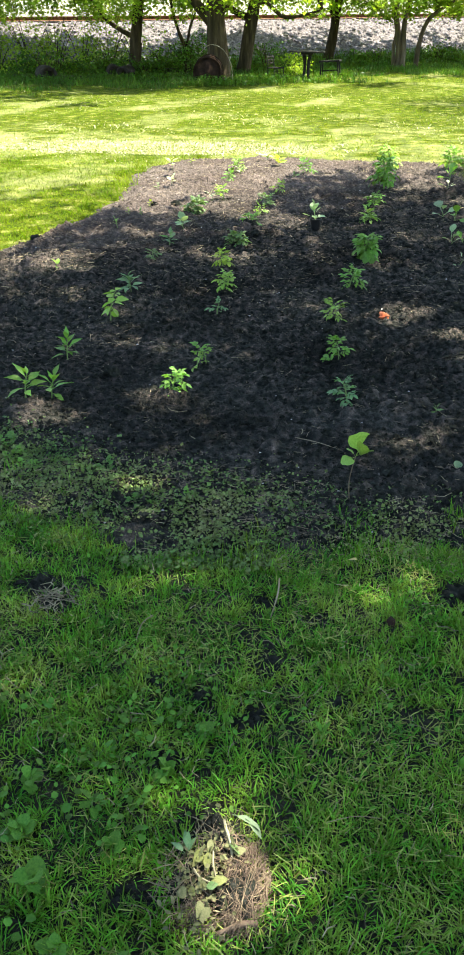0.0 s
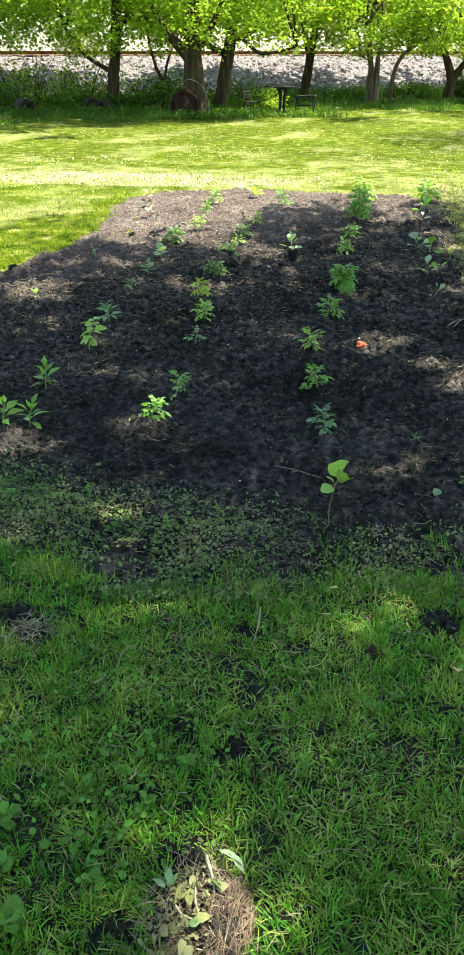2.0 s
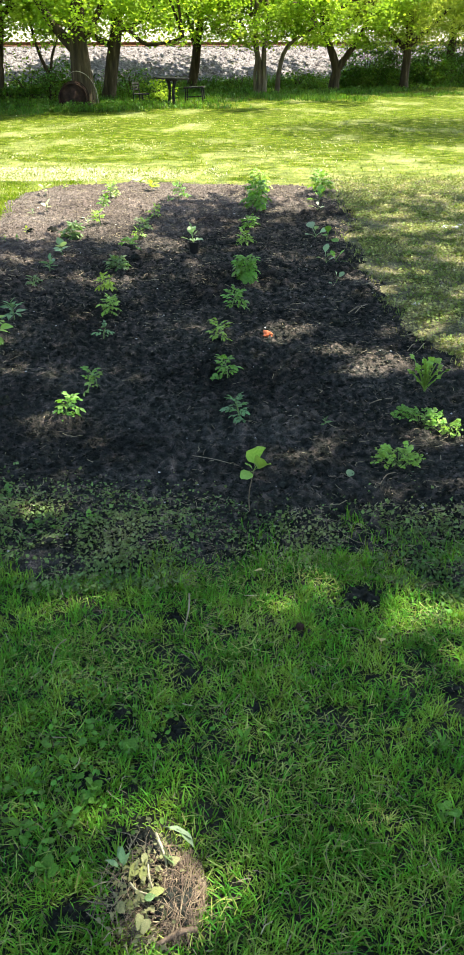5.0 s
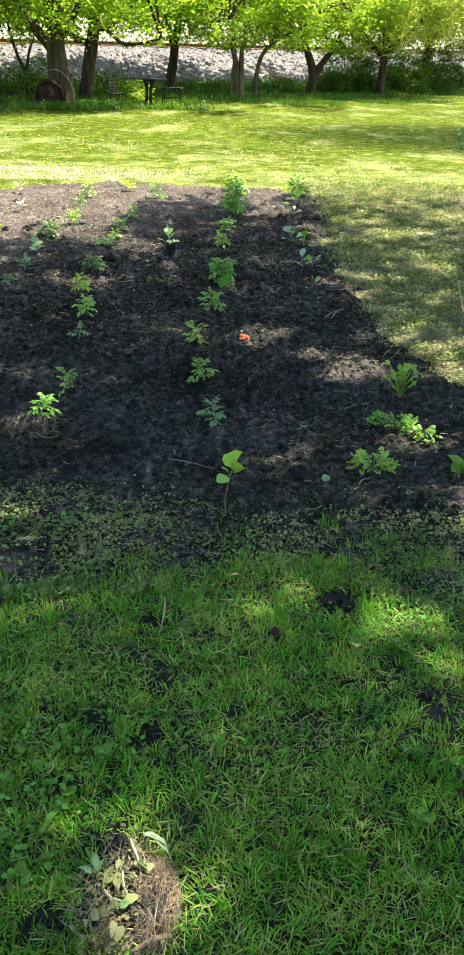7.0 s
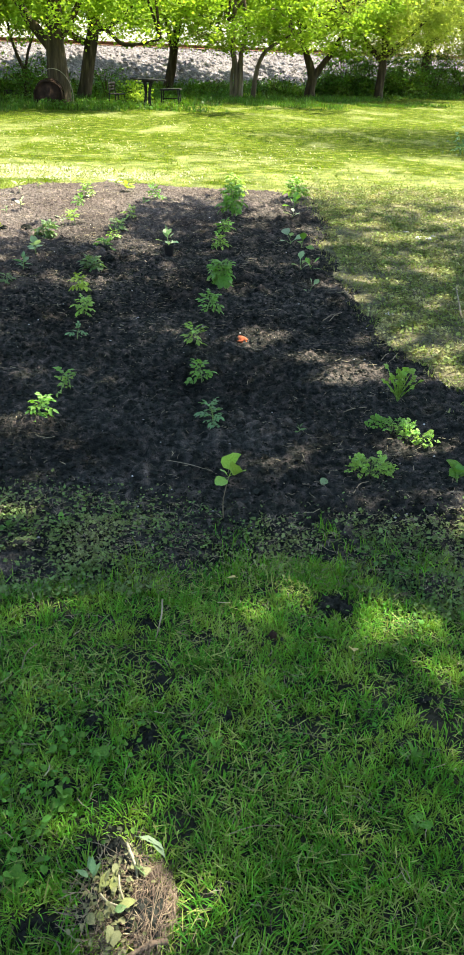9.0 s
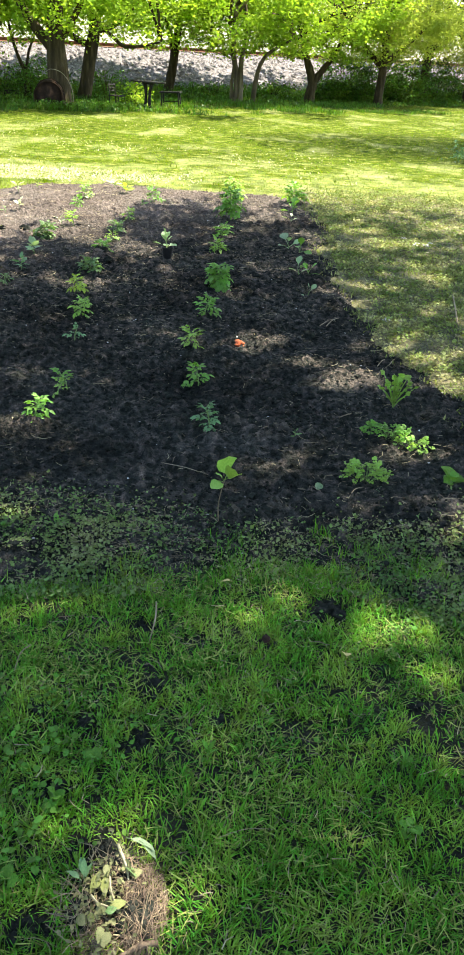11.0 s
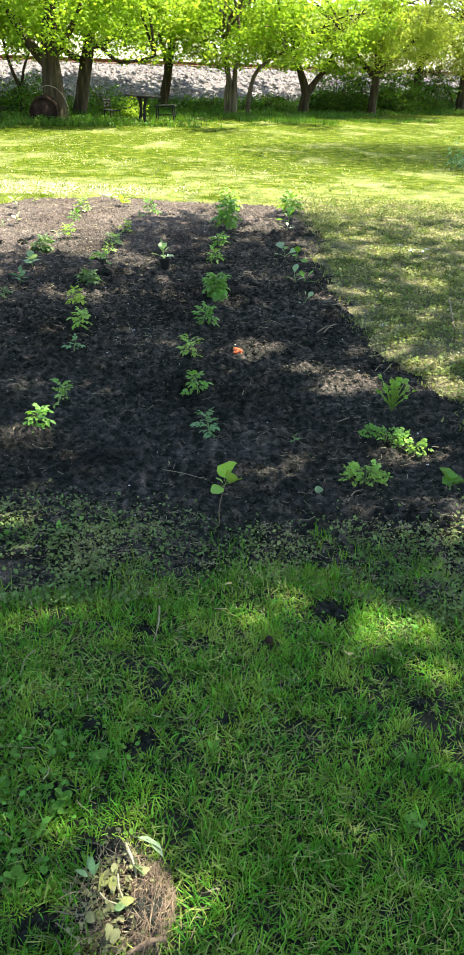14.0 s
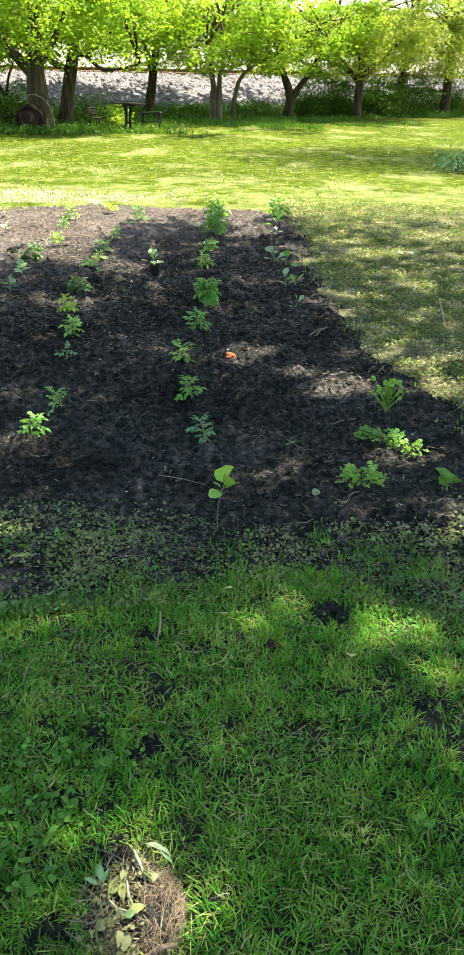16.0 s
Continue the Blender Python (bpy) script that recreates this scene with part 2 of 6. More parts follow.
M_WIRE = material("pale_weathered_wire", [(0.3, (0.16, 0.14, 0.10)), (0.7, (0.3, 0.27, 0.2))], 20, 2, 0.6, 0)
M_POT = material("black_plastic_pot", [(0.3, (0.005, 0.005, 0.005)), (0.7, (0.010, 0.010, 0.010))], 20, 3, 0.5, 0.1, 60, 0.002, spec=0.25)
M_ORANGE = material("orange_clay", [(0.3, (0.38, 0.08, 0.025)), (0.7, (0.52, 0.14, 0.05))], 30, 3, 0.7, 0.3, 60, 0.004)
M_STONE = material("pale_pebble", [(0.3, (0.25, 0.24, 0.22)), (0.7, (0.48, 0.46, 0.43))], 30, 4, 0.85, 0.3, 90, 0.004, island=0.4)
M_PALELEAF = material("pale_underside_leaf", [(0.3, (0.12, 0.18, 0.09)), (0.7, (0.19, 0.25, 0.15))], 20, 3, 0.6, 0.2, 60, 0.003, translucent=(0.25, (1.1, 1.2, 0.9)))
M_YELLOWLEAF = material("yellowed_leaf", [(0.3, (0.42, 0.32, 0.10)), (0.7, (0.58, 0.47, 0.2))], 20, 3, 0.7, 0.2, 60, 0.003, translucent=(0.25, (1.2, 1.1, 0.7)))
M_STEM = material("green_stem", [(0.3, (0.12, 0.20, 0.05)), (0.7, (0.2, 0.28, 0.09))], 20, 3, 0.6, 0.1)
M_ROOT = material("dry_roots", [(0.3, (0.062, 0.044, 0.029)), (0.55, (0.145, 0.106, 0.070)), (0.8, (0.29, 0.225, 0.15))], 20, 4, 0.9, 0.2, island=0.5)


def leaf_material(name, lo, hi):
    return material(name, [(0.3, lo), (0.7, hi)], 14, 4, 0.45, 0.25, 70, 0.004, per_object=0.22, translucent=(0.38, (1.25, 1.3, 0.75)), spec=0.4)


L_GREEN = leaf_material("seedling_leaf", (0.10, 0.24, 0.035), (0.17, 0.34, 0.05))
L_BRIGHT = leaf_material("bright_seedling_leaf", (0.19, 0.35, 0.05), (0.30, 0.46, 0.09))
L_BLUE = leaf_material("blue_green_leaf", (0.10, 0.22, 0.09), (0.18, 0.32, 0.14))
L_MINT = leaf_material("pale_mint_leaf", (0.19, 0.31, 0.15), (0.30, 0.42, 0.22))
# glossy leaves washed out by the sun; that glare is in the colour
L_PALE = leaf_material("pale_glare_leaf", (0.36, 0.42, 0.26), (0.52, 0.56, 0.38))
L_YOUNG = leaf_material("yellow_green_leaf", (0.24, 0.36, 0.035), (0.38, 0.50, 0.07))
L_DULL = leaf_material("dull_olive_leaf", (0.075, 0.145, 0.045), (0.13, 0.21, 0.07))
L_DARK = leaf_material("dark_seedling_leaf", (0.06, 0.16, 0.03), (0.11, 0.24, 0.045))

# the bed's far end is painted paler where sun falls, as dried soil
def pale_along(m, keep, pale_tint, y0, y1, slant=0.0, band=None):
    """Mixes the colour towards a paler one along the ground, with a ragged edge."""
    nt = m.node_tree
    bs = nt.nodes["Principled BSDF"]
    base_tone = bs.inputs["Base Color"].links[0].from_socket
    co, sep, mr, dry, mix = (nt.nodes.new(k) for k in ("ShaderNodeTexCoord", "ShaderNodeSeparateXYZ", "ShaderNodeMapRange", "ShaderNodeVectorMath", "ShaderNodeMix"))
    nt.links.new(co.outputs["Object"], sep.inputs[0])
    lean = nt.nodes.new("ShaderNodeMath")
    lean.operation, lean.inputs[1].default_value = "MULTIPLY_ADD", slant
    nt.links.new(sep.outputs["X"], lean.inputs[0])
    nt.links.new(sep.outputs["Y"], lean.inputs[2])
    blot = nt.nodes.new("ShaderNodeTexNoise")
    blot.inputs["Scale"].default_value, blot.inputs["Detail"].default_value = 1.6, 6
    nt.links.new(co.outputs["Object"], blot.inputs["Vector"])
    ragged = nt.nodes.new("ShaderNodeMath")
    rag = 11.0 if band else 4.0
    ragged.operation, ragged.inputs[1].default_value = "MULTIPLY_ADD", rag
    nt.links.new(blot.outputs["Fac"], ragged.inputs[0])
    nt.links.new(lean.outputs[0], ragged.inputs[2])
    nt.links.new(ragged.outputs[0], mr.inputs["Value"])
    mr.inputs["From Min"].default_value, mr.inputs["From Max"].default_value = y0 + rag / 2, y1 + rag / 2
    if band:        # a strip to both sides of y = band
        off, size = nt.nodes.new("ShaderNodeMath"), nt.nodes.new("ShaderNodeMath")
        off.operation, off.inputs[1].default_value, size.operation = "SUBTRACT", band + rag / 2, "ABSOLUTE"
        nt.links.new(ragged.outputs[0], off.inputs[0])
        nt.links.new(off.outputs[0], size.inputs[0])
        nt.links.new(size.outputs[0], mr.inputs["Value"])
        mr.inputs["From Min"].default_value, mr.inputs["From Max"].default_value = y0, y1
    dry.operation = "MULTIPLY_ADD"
    nt.links.new(base_tone, dry.inputs[0])
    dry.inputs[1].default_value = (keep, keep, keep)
    dry.inputs[2].default_value = pale_tint
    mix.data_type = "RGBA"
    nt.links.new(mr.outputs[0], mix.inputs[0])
    nt.links.new(base_tone, mix.inputs[6])
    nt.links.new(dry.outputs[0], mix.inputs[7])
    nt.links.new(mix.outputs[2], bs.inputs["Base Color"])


def blotches(m, scale, low, high):
    """Broad damp and dry patches over the finer grain."""
    nt = m.node_tree
    bs = nt.nodes["Principled BSDF"]
    co, no, mr, mul = (nt.nodes.new(k) for k in ("ShaderNodeTexCoord", "ShaderNodeTexNoise", "ShaderNodeMapRange", "ShaderNodeVectorMath"))
    no.inputs["Scale"].default_value, no.inputs["Detail"].default_value = scale, 5
    for sock, v in (("From Min", 0.36), ("From Max", 0.64), ("To Min", low), ("To Max", high)):
        mr.inputs[sock].default_value = v
    mul.operation = "SCALE"
    nt.links.new(co.outputs["Object"], no.inputs["Vector"])
    nt.links.new(no.outputs["Fac"], mr.inputs["Value"])
    nt.links.new(bs.inputs["Base Color"].links[0].from_socket, mul.inputs[0])
    nt.links.new(mr.outputs[0], mul.inputs["Scale"])
    nt.links.new(mul.outputs[0], bs.inputs["Base Color"])


def drifts(m, colour, lo, hi):
    """Large faded patches of dead grass, drawn out across the lawn."""
    nt = m.node_tree
    bs = nt.nodes["Principled BSDF"]
    co, mp, no, mr, mix = (nt.nodes.new(k) for k in ("ShaderNodeTexCoord", "ShaderNodeMapping", "ShaderNodeTexNoise", "ShaderNodeMapRange", "ShaderNodeMix"))
    mp.inputs["Scale"].default_value, mp.inputs["Rotation"].default_value = (.75, .42, 1), (0, 0, .3)
    no.inputs["Scale"].default_value, no.inputs["Detail"].default_value, no.inputs["Roughness"].default_value = 1.1, 9, .66
    mr.inputs["From Min"].default_value, mr.inputs["From Max"].default_value = lo, hi
    mix.data_type, mix.inputs[7].default_value = "RGBA", (*colour, 1)
    nt.links.new(co.outputs["Object"], mp.inputs["Vector"])
    nt.links.new(mp.outputs["Vector"], no.inputs["Vector"])
    nt.links.new(no.outputs["Fac"], mr.inputs["Value"])
    nt.links.new(mr.outputs[0], mix.inputs[0])
    nt.links.new(bs.inputs["Base Color"].links[0].from_socket, mix.inputs[6])
    nt.links.new(mix.outputs[2], bs.inputs["Base Color"])


def pale_crests(m, pale_tint, z0, z1):
    """Raised clods and heaps coloured paler, browner than hollows: dryness plus light on tops."""
    nt = m.node_tree
    bs = nt.nodes["Principled BSDF"]
    co, sep, no, mul, mr, tone, add = (nt.nodes.new(k) for k in ("ShaderNodeTexCoord", "ShaderNodeSeparateXYZ", "ShaderNodeTexNoise", "ShaderNodeMath", "ShaderNodeMapRange", "ShaderNodeVectorMath", "ShaderNodeVectorMath"))
    no.inputs["Scale"].default_value, no.inputs["Detail"].default_value = 60, 6
    mul.operation, mul.inputs[1].default_value = "MULTIPLY_ADD", .06
    mr.inputs["From Min"].default_value, mr.inputs["From Max"].default_value = z0 + .03, z1 + .03
    tone.operation, tone.inputs[0].default_value, add.operation = "SCALE", pale_tint, "ADD"
    nt.links.new(co.outputs["Object"], sep.inputs[0])
    nt.links.new(co.outputs["Object"], no.inputs["Vector"])
    nt.links.new(no.outputs["Fac"], mul.inputs[0])
    nt.links.new(sep.outputs["Z"], mul.inputs[2])
    nt.links.new(mul.outputs[0], mr.inputs["Value"])
    nt.links.new(mr.outputs[0], tone.inputs["Scale"])
    nt.links.new(bs.inputs["Base Color"].links[0].from_socket, add.inputs[0])
    nt.links.new(tone.outputs[0], add.inputs[1])
    nt.links.new(add.outputs[0], bs.inputs["Base Color"])


pale_crests(M_SOIL, (0.085, 0.064, 0.052), .05, .12)
drifts(M_LAWN, (0.24, 0.25, 0.10), .52, .74)
drifts(M_FARGRASS, (0.36, 0.38, 0.17), .52, .74)
blotches(M_SOIL, 1.3, 0.72, 1.7)
blotches(M_CLOD, 1.3, 0.75, 1.4)
blotches(M_LAWN, 0.35, 1.0, 1.25)
blotches(M_FARGRASS, 0.35, 0.95, 1.2)
# slightly paler towards the bed's near edge
pale_along(M_SOIL, 1.0, (0.0085, 0.0092, 0.0080), 4.8, 2.9)
# sunlit far left of the bed: sun's paleness mixed into the soil colour
pale_along(M_SOIL, 1.2, (0.074, 0.056, 0.048), 8.6, 11.4, -1.3)
pale_along(M_CLOD, 1.0, (0.080, 0.060, 0.051), 8.6, 11.4, -1.3)
pale_along(M_FARGRASS, 1.1, (0.085, 0.08, 0.045), 2.2, 0.3, 0.0, 12.6)
pale_along(M_LAWN, 1.15, (0.075, 0.070, 0.040), 2.2, 0.3, 0.0, 12.6)

# ---- the plan: the bed, and where the sun reaches the ground ----
def grass_edge(x):
    """Where the mown grass ends before the bed."""
    return np.interp(x, [-3.2, -1.4, -1.1, -.68, -.4, -.14, .02, .17, .4, .58, .75, 1.2, 2.6], [3.2, 2.72, 2.58, 2.44, 2.48, 2.52, 2.6, 2.64, 2.58, 2.46, 2.4, 2.5, 2.7])


def weed_edge(x):
    """Where the trampled weeds give way to clean tilled soil."""
    return np.interp(x, [-3.2, -1.34, -1.08, -.82, -.5, -.17, .02, .42, .73, 1.2, 2.6], [3.6, 3.12, 3.0, 2.92, 2.9, 2.84, 2.77, 2.84, 2.86, 2.9, 3.1])


def bed_depth(x, y):
    """Metres inside the bed's edge (negative outside), with a ragged outline."""
    left = np.interp(y, [2, 6.5, 6.9, 7.4, 7.8, 8.7, 9.5, 10.2, 11.0, 11.4], [-3.0, -3.03, -2.9, -2.8, -2.72, -2.77, -2.85, -2.95, -2.9, -2.7]) + 0.10 * (fbm(y * 1.3, y * 0 + 4, 6) - 0.5)
    right = np.interp(y, [2.4, 3.0, 3.5, 4.0, 4.5, 5.0, 5.5, 6.6, 8.0, 12.0], [3.2, 2.2, 1.5, 1.16, 1.05, 0.94, 0.86, 0.78, 0.75, 0.74]) + 0.3 * (fbm(y * 1.4, y * 0 + 9, 7) - 0.5)
    near = grass_edge(x)
    far = np.interp(x, [-3.0, -2.75, -2.3, -1.65, -.8, .2, .75], [11.1, 11.4, 11.5, 11.75, 11.55, 11.5, 11.3])
    d = np.minimum(np.minimum(x - left, right - x), np.minimum(y - near, far - y))
    return d + 0.22 * (fbm(x * 3, y * 3, 5) - 0.5) + 0.10 * (fbm(x * 11, y * 11, 9) - 0.5)


def lumps(x, y, scale, seed, share, r_lo, r_hi):
    """Height of rounded clods strewn in a jittered grid, in cells of 1 / scale."""
    u, v = np.asarray(x, float) * scale, np.asarray(y, float) * scale
    iu, iv = np.floor(u).astype(np.int64), np.floor(v).astype(np.int64)
    best = np.zeros(u.shape)

    def h(a, b, k):
        n = (a * 374761393 + b * 668265263 + (seed + k) * 974711) & 0xFFFFFFFF
        n = ((n ^ (n >> 13)) * 1274126177) & 0xFFFFFFFF
        return ((n ^ (n >> 16)) & 0xFFFF) / 65535.0

    for i in (-1, 0, 1):
        for j in (-1, 0, 1):
            a, b = iu + i, iv + j
            r = np.where(h(a, b, 3) < share, r_lo + (r_hi - r_lo) * h(a, b, 4) ** 2, 0)
            d2 = (u - a - h(a, b, 1)) ** 2 + (v - b - h(a, b, 2)) ** 2
            best = np.maximum(best, np.sqrt(np.clip(r * r - d2, 0, None)) - .25 * r)
    return np.clip(best, 0, None) / scale


# heaps of paler earth round some plants and along the bed: x, y, radius, height
MOUNDS = [(-.93, 3.68, .15, .045), (-1.49, 3.42, .17, .055), (-1.52, 4.05, .12, .03), (.52, 4.55, .34, .045), (.98, 4.45, .16, .03), (.9, 3.1, .22, .04), (.04, 5.25, .2, .03),
          (.64, 6.3, .22, .04), (.62, 8.3, .2, .04), (-1.2, 7.2, .2, .03), (-2.4, 5.9, .35, .04), (-1.2, 4.35, .14, .03)]


def rough_soil(x, y):
    """0 where the bed is trodden smooth, 1 where it is left in clods."""
    return np.clip((fbm(x * 1.3 + 3, y * .9, 25) - .40) / .16, 0, 1)


def soil_height(x, y):
    rough = rough_soil(x, y)
    wx, wy = x + .03 * (vnoise(x * 9, y * 9, 43) - .5), y + .03 * (vnoise(x * 9, y * 9, 44) - .5)
    h = 0.010 + 0.06 * (fbm(x * 1.1, y * 1.1, 21) - 0.45) + .04 * np.clip(fbm(x * 1.6, y * 4.2, 31) - .42, 0, 1)
    h = h + (.45 + .55 * rough) * (1.0 * lumps(wx, wy, 17, 45, .7, .25, .62) + .09 * np.clip(fbm(x * 6, y * 6, 33) - .45, 0, 1))
    h = h + rough * .75 * lumps(wx, wy, 8.5, 46, .4, .22, .50) + 1.0 * lumps(wx, wy, 41, 47, .75, .3, .7)
    h = h + .022 * (fbm(x * 34, y * 34, 51) - .5)
    for mx, my, r, k in MOUNDS:
        h = h + k * np.exp(-((x - mx) ** 2 + (y - my) ** 2) / (r * r) * 2) * (.75 + .5 * vnoise(x * 14, y * 14, 48))
    return h


def bed_z(x, y):
    d = np.clip(bed_depth(x, y) / 0.18, -1, 1)
    return np.where(d > 0, d * soil_height(x, y), 0.09 * d)


def lawn_z(x, y):
    return 0.03 * (fbm(x * 0.9, y * 0.9, 3) - 0.5) * np.clip(1 - np.hypot(x, y - 8) / 60, 0, 1)


# sunny gaps in the shade: x, y and radii of the light patches, and the share of sun that comes through
SOIL_GAPS = [(0.06, 5.18, 0.13, 0.15, .6), (-0.23, 5.12, 0.14, 0.05, .22), (0.50, 4.48, 0.17, 0.20, .85), (0.42, 4.76, 0.15, 0.13, .8), (0.98, 4.41, 0.12, 0.16, .95),
             (0.11, 3.67, 0.04, 0.04, .2), (0.13, 3.33, 0.10, 0.07, .6), (-0.54, 5.20, 0.05, 0.09, .3), (-1.21, 4.34, 0.05, 0.1, .35), (-0.94, 3.65, 0.15, 0.08, .65)]
SOIL_GAPS += [(-1.27, 6.29, 0.25, 0.14, .6), (-1.09, 7.62, 0.30, 0.25, .55), (-1.50, 7.70, 0.20, 0.18, .4), (-0.85, 7.20, 0.18, 0.2, .4), (0.14, 9.83, 0.19, 0.5, .5),
              (0.07, 11.14, 0.30, 0.5, .7), (0.64, 6.31, 0.18, 0.22, .85), (0.60, 8.45, 0.11, 0.35, .7), (-0.13, 6.29, 0.12, 0.14, .35)]
SOIL_GAPS += [(0.83, 3.61, 0.18, 0.08, .7), (0.83, 2.99, 0.10, 0.12, .6), (-1.35, 8.08, 0.16, 0.2, .5), (-2.44, 5.94, 0.3, 0.3, .75), (-1.52, 3.40, 0.14, 0.07, .6),
              (-1.52, 4.65, 0.15, 0.08, .4), (-2.25, 5.3, .25, .12, .35), (-1.9, 7.0, .3, .1, .25)]
GRASS_GAPS = [(0.49, 2.30, 0.11, 0.12, .72), (0.22, 2.25, 0.07, 0.05, .3), (0.56, 1.94, 0.09, 0.09, .3), (0.61, 1.75, 0.04, 0.12, .4), (-0.29, 1.43, 0.06, 0.10, .7),
              (-0.18, 1.26, 0.08, 0.12, .66), (-0.26, 1.18, 0.05, 0.04, .5), (0.31, 1.25, 0.04, 0.07, .14), (-0.62, 2.27, 0.09, 0.08, .5)]
GRASS_GAPS += [(-0.73, 2.70, 0.08, 0.09, .95), (-0.55, 2.84, 0.05, 0.02, .7), (-0.86, 3.06, 0.05, 0.04, .7), (0.07, 2.37, 0.08, 0.04, .3), (-1.02, 2.84, 0.07, 0.05, .4), (0.76, 2.93, 0.09, 0.08, .4)]
TURF_GAPS = [(1.37, 8.65, 0.31, 0.25, .8), (2.15, 9.82, 0.32, 0.36, .8), (0.95, 9.28, 0.33, 0.26, .45), (0.80, 6.90, 0.20, 0.17, .5), (1.49, 7.62, 0.14, 0.22, .5),
             (0.90, 5.14, 0.17, 0.45, .4), (1.22, 4.98, 0.11, 0.38, .5), (1.23, 6.04, 0.18, 0.20, .3), (1.46, 10.34, 0.44, 0.22, .4), (1.10, 4.64, 0.14, 0.14, .7)]


def ease(v, lo, hi):
    u = np.clip((v - lo) / (hi - lo), 0, 1)
    return u * u * (3 - 2 * u)


def sun_share(x, y):
    """The share of the sun's light that the crown lets through to the ground, 0 to 1."""
    far = np.interp(x, [-6, -4.3, -4.0, -3.4, -3.0, -2.8, -2.3, -1.8, -1.35, -1.27, -1.2, -.6, -.45, -.1, .2, .7, 1.1, 1.9, 2.8, 6],
                    [9.0, 9.9, 10.4, 10.0, 9.3, 8.2, 7.9, 7.9, 8.1, 9.3, 10.4, 11.0, 10.3, 10.2, 11.2, 10.9, 11.0, 11.6, 12.1, 12.5])
    lit = ease(y - far + 0.7 * (fbm(x * 2.2, y * 2.2, 77) - 0.5), -.22, .22)
    wob = 0.7 * (fbm(x * 8, y * 8, 78) - 0.5)
    for cx, cy, rx, ry, k in SOIL_GAPS + GRASS_GAPS + TURF_GAPS:
        lit = np.maximum(lit, k * ease(-np.hypot((x - cx) / (rx + (.09 if cy > 2.9 else .06)), (y - cy) / (ry + (.08 if cy > 2.9 else .05))) - wob, -1.25, -.55))
    lawn = (x > np.where(y > 5, 0.95, 1.3)) & (y > 4.2)
    lit = np.maximum(lit, lawn * (.07 + .2 * ease(fbm(x * 7, y * 4.5, 80), .44, .62)))
    lit = np.maximum(lit, ((y > 5.5) & (x < 0.9) & (x > -2.8)) * .25 * ease(fbm(x * 1.5, y * 3.6, 81), .60, .70))
    lit = np.maximum(lit, ((x < -2.75) & (y < 7.2) & (y > 4.9)) * .9)
    on_bed = ease(y, 2.6, 2.9)      # thin flecks of sun all over
    lit = np.maximum(lit, .015 + on_bed * (.015 + (.12 - .07 * ease(y, 5, 7)) * ease(fbm(x * 2.4, y * 2.4, 83), .40, .68)) + (1 - on_bed) * .04 * ease(fbm(x * 3, y * 3, 84), .4, .65))
    lit = np.clip(lit * 1.4, 0, .97)
    open_side = ease(-x - 2.8 + .9 * (fbm(x * .9, y * .9, 85) - .5) * ease(-y, -7, -4), -.06, .06) * ease(y + 1.2 * (fbm(x * .8, y * .8, 86) - .5), 3.4, 4.6)
    return np.maximum(lit, open_side * (.72 + .2 * np.clip(-3.9 - x, 0, 1)))


# ---- ground ----
def axis(near_lo, near_hi, step, far_lim):
    a = list(np.arange(near_lo, near_hi, step))
    d, v = step, a[-1]
    while v < far_lim:
        d *= 1.25
        v += d
        a.append(v)
    d, v = step, a[0]
    while v > -far_lim:
        d *= 1.25
        v -= d
        a.insert(0, v)
    return np.array(a)


gx, gy_ = axis(-5, 5, 0.12, 1500), axis(-1, 14, 0.12, 1500)
X, Y = np.meshgrid(gx, gy_, indexing="ij")
Z = lawn_z(X, Y) - 0.14 * np.clip(bed_depth(X, Y) / 0.25, 0, 1)
ground = obj("ground", mesh_np("ground", np.stack([X, Y, Z], -1).reshape(-1, 3), [grid_faces(len(gx), len(gy_))], True), M_LAWN)
tagged(ground, "level lawn ground under mown green grass", "ground", kind="structure")

by = [2.3]
while by[-1] < 12.5:
    by.append(by[-1] + 0.0105 + 0.0044 * (by[-1] - 2.3))
by = np.array(by)
span = np.minimum(.55 + .36 * by, 3.2)                       # finer across the middle, coarse far out to both sides
inner = np.linspace(-1, 1, 360)[:, None] * span - .35
X = np.concatenate([np.linspace(0, 1, 24, endpoint=False)[:, None] * (inner[0] + 4.2) - 4.2, inner, inner[-1] + np.linspace(0, 1, 25)[1:, None] * (3.6 - inner[-1])])
X = np.sort(X, 0)
bx = X[:, 0]
Y = np.broadcast_to(by, X.shape)
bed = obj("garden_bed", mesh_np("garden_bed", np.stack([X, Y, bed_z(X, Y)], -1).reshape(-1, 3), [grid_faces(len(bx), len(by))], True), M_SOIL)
tagged(bed, "tilled black soil vegetable bed in the lawn", "garden bed", kind="structure")

# sheet under the near grass that darkens the gaps between its blades
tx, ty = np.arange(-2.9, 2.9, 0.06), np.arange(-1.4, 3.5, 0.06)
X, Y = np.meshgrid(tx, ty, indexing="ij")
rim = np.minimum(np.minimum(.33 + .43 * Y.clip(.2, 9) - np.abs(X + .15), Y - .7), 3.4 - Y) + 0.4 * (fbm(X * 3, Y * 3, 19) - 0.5)
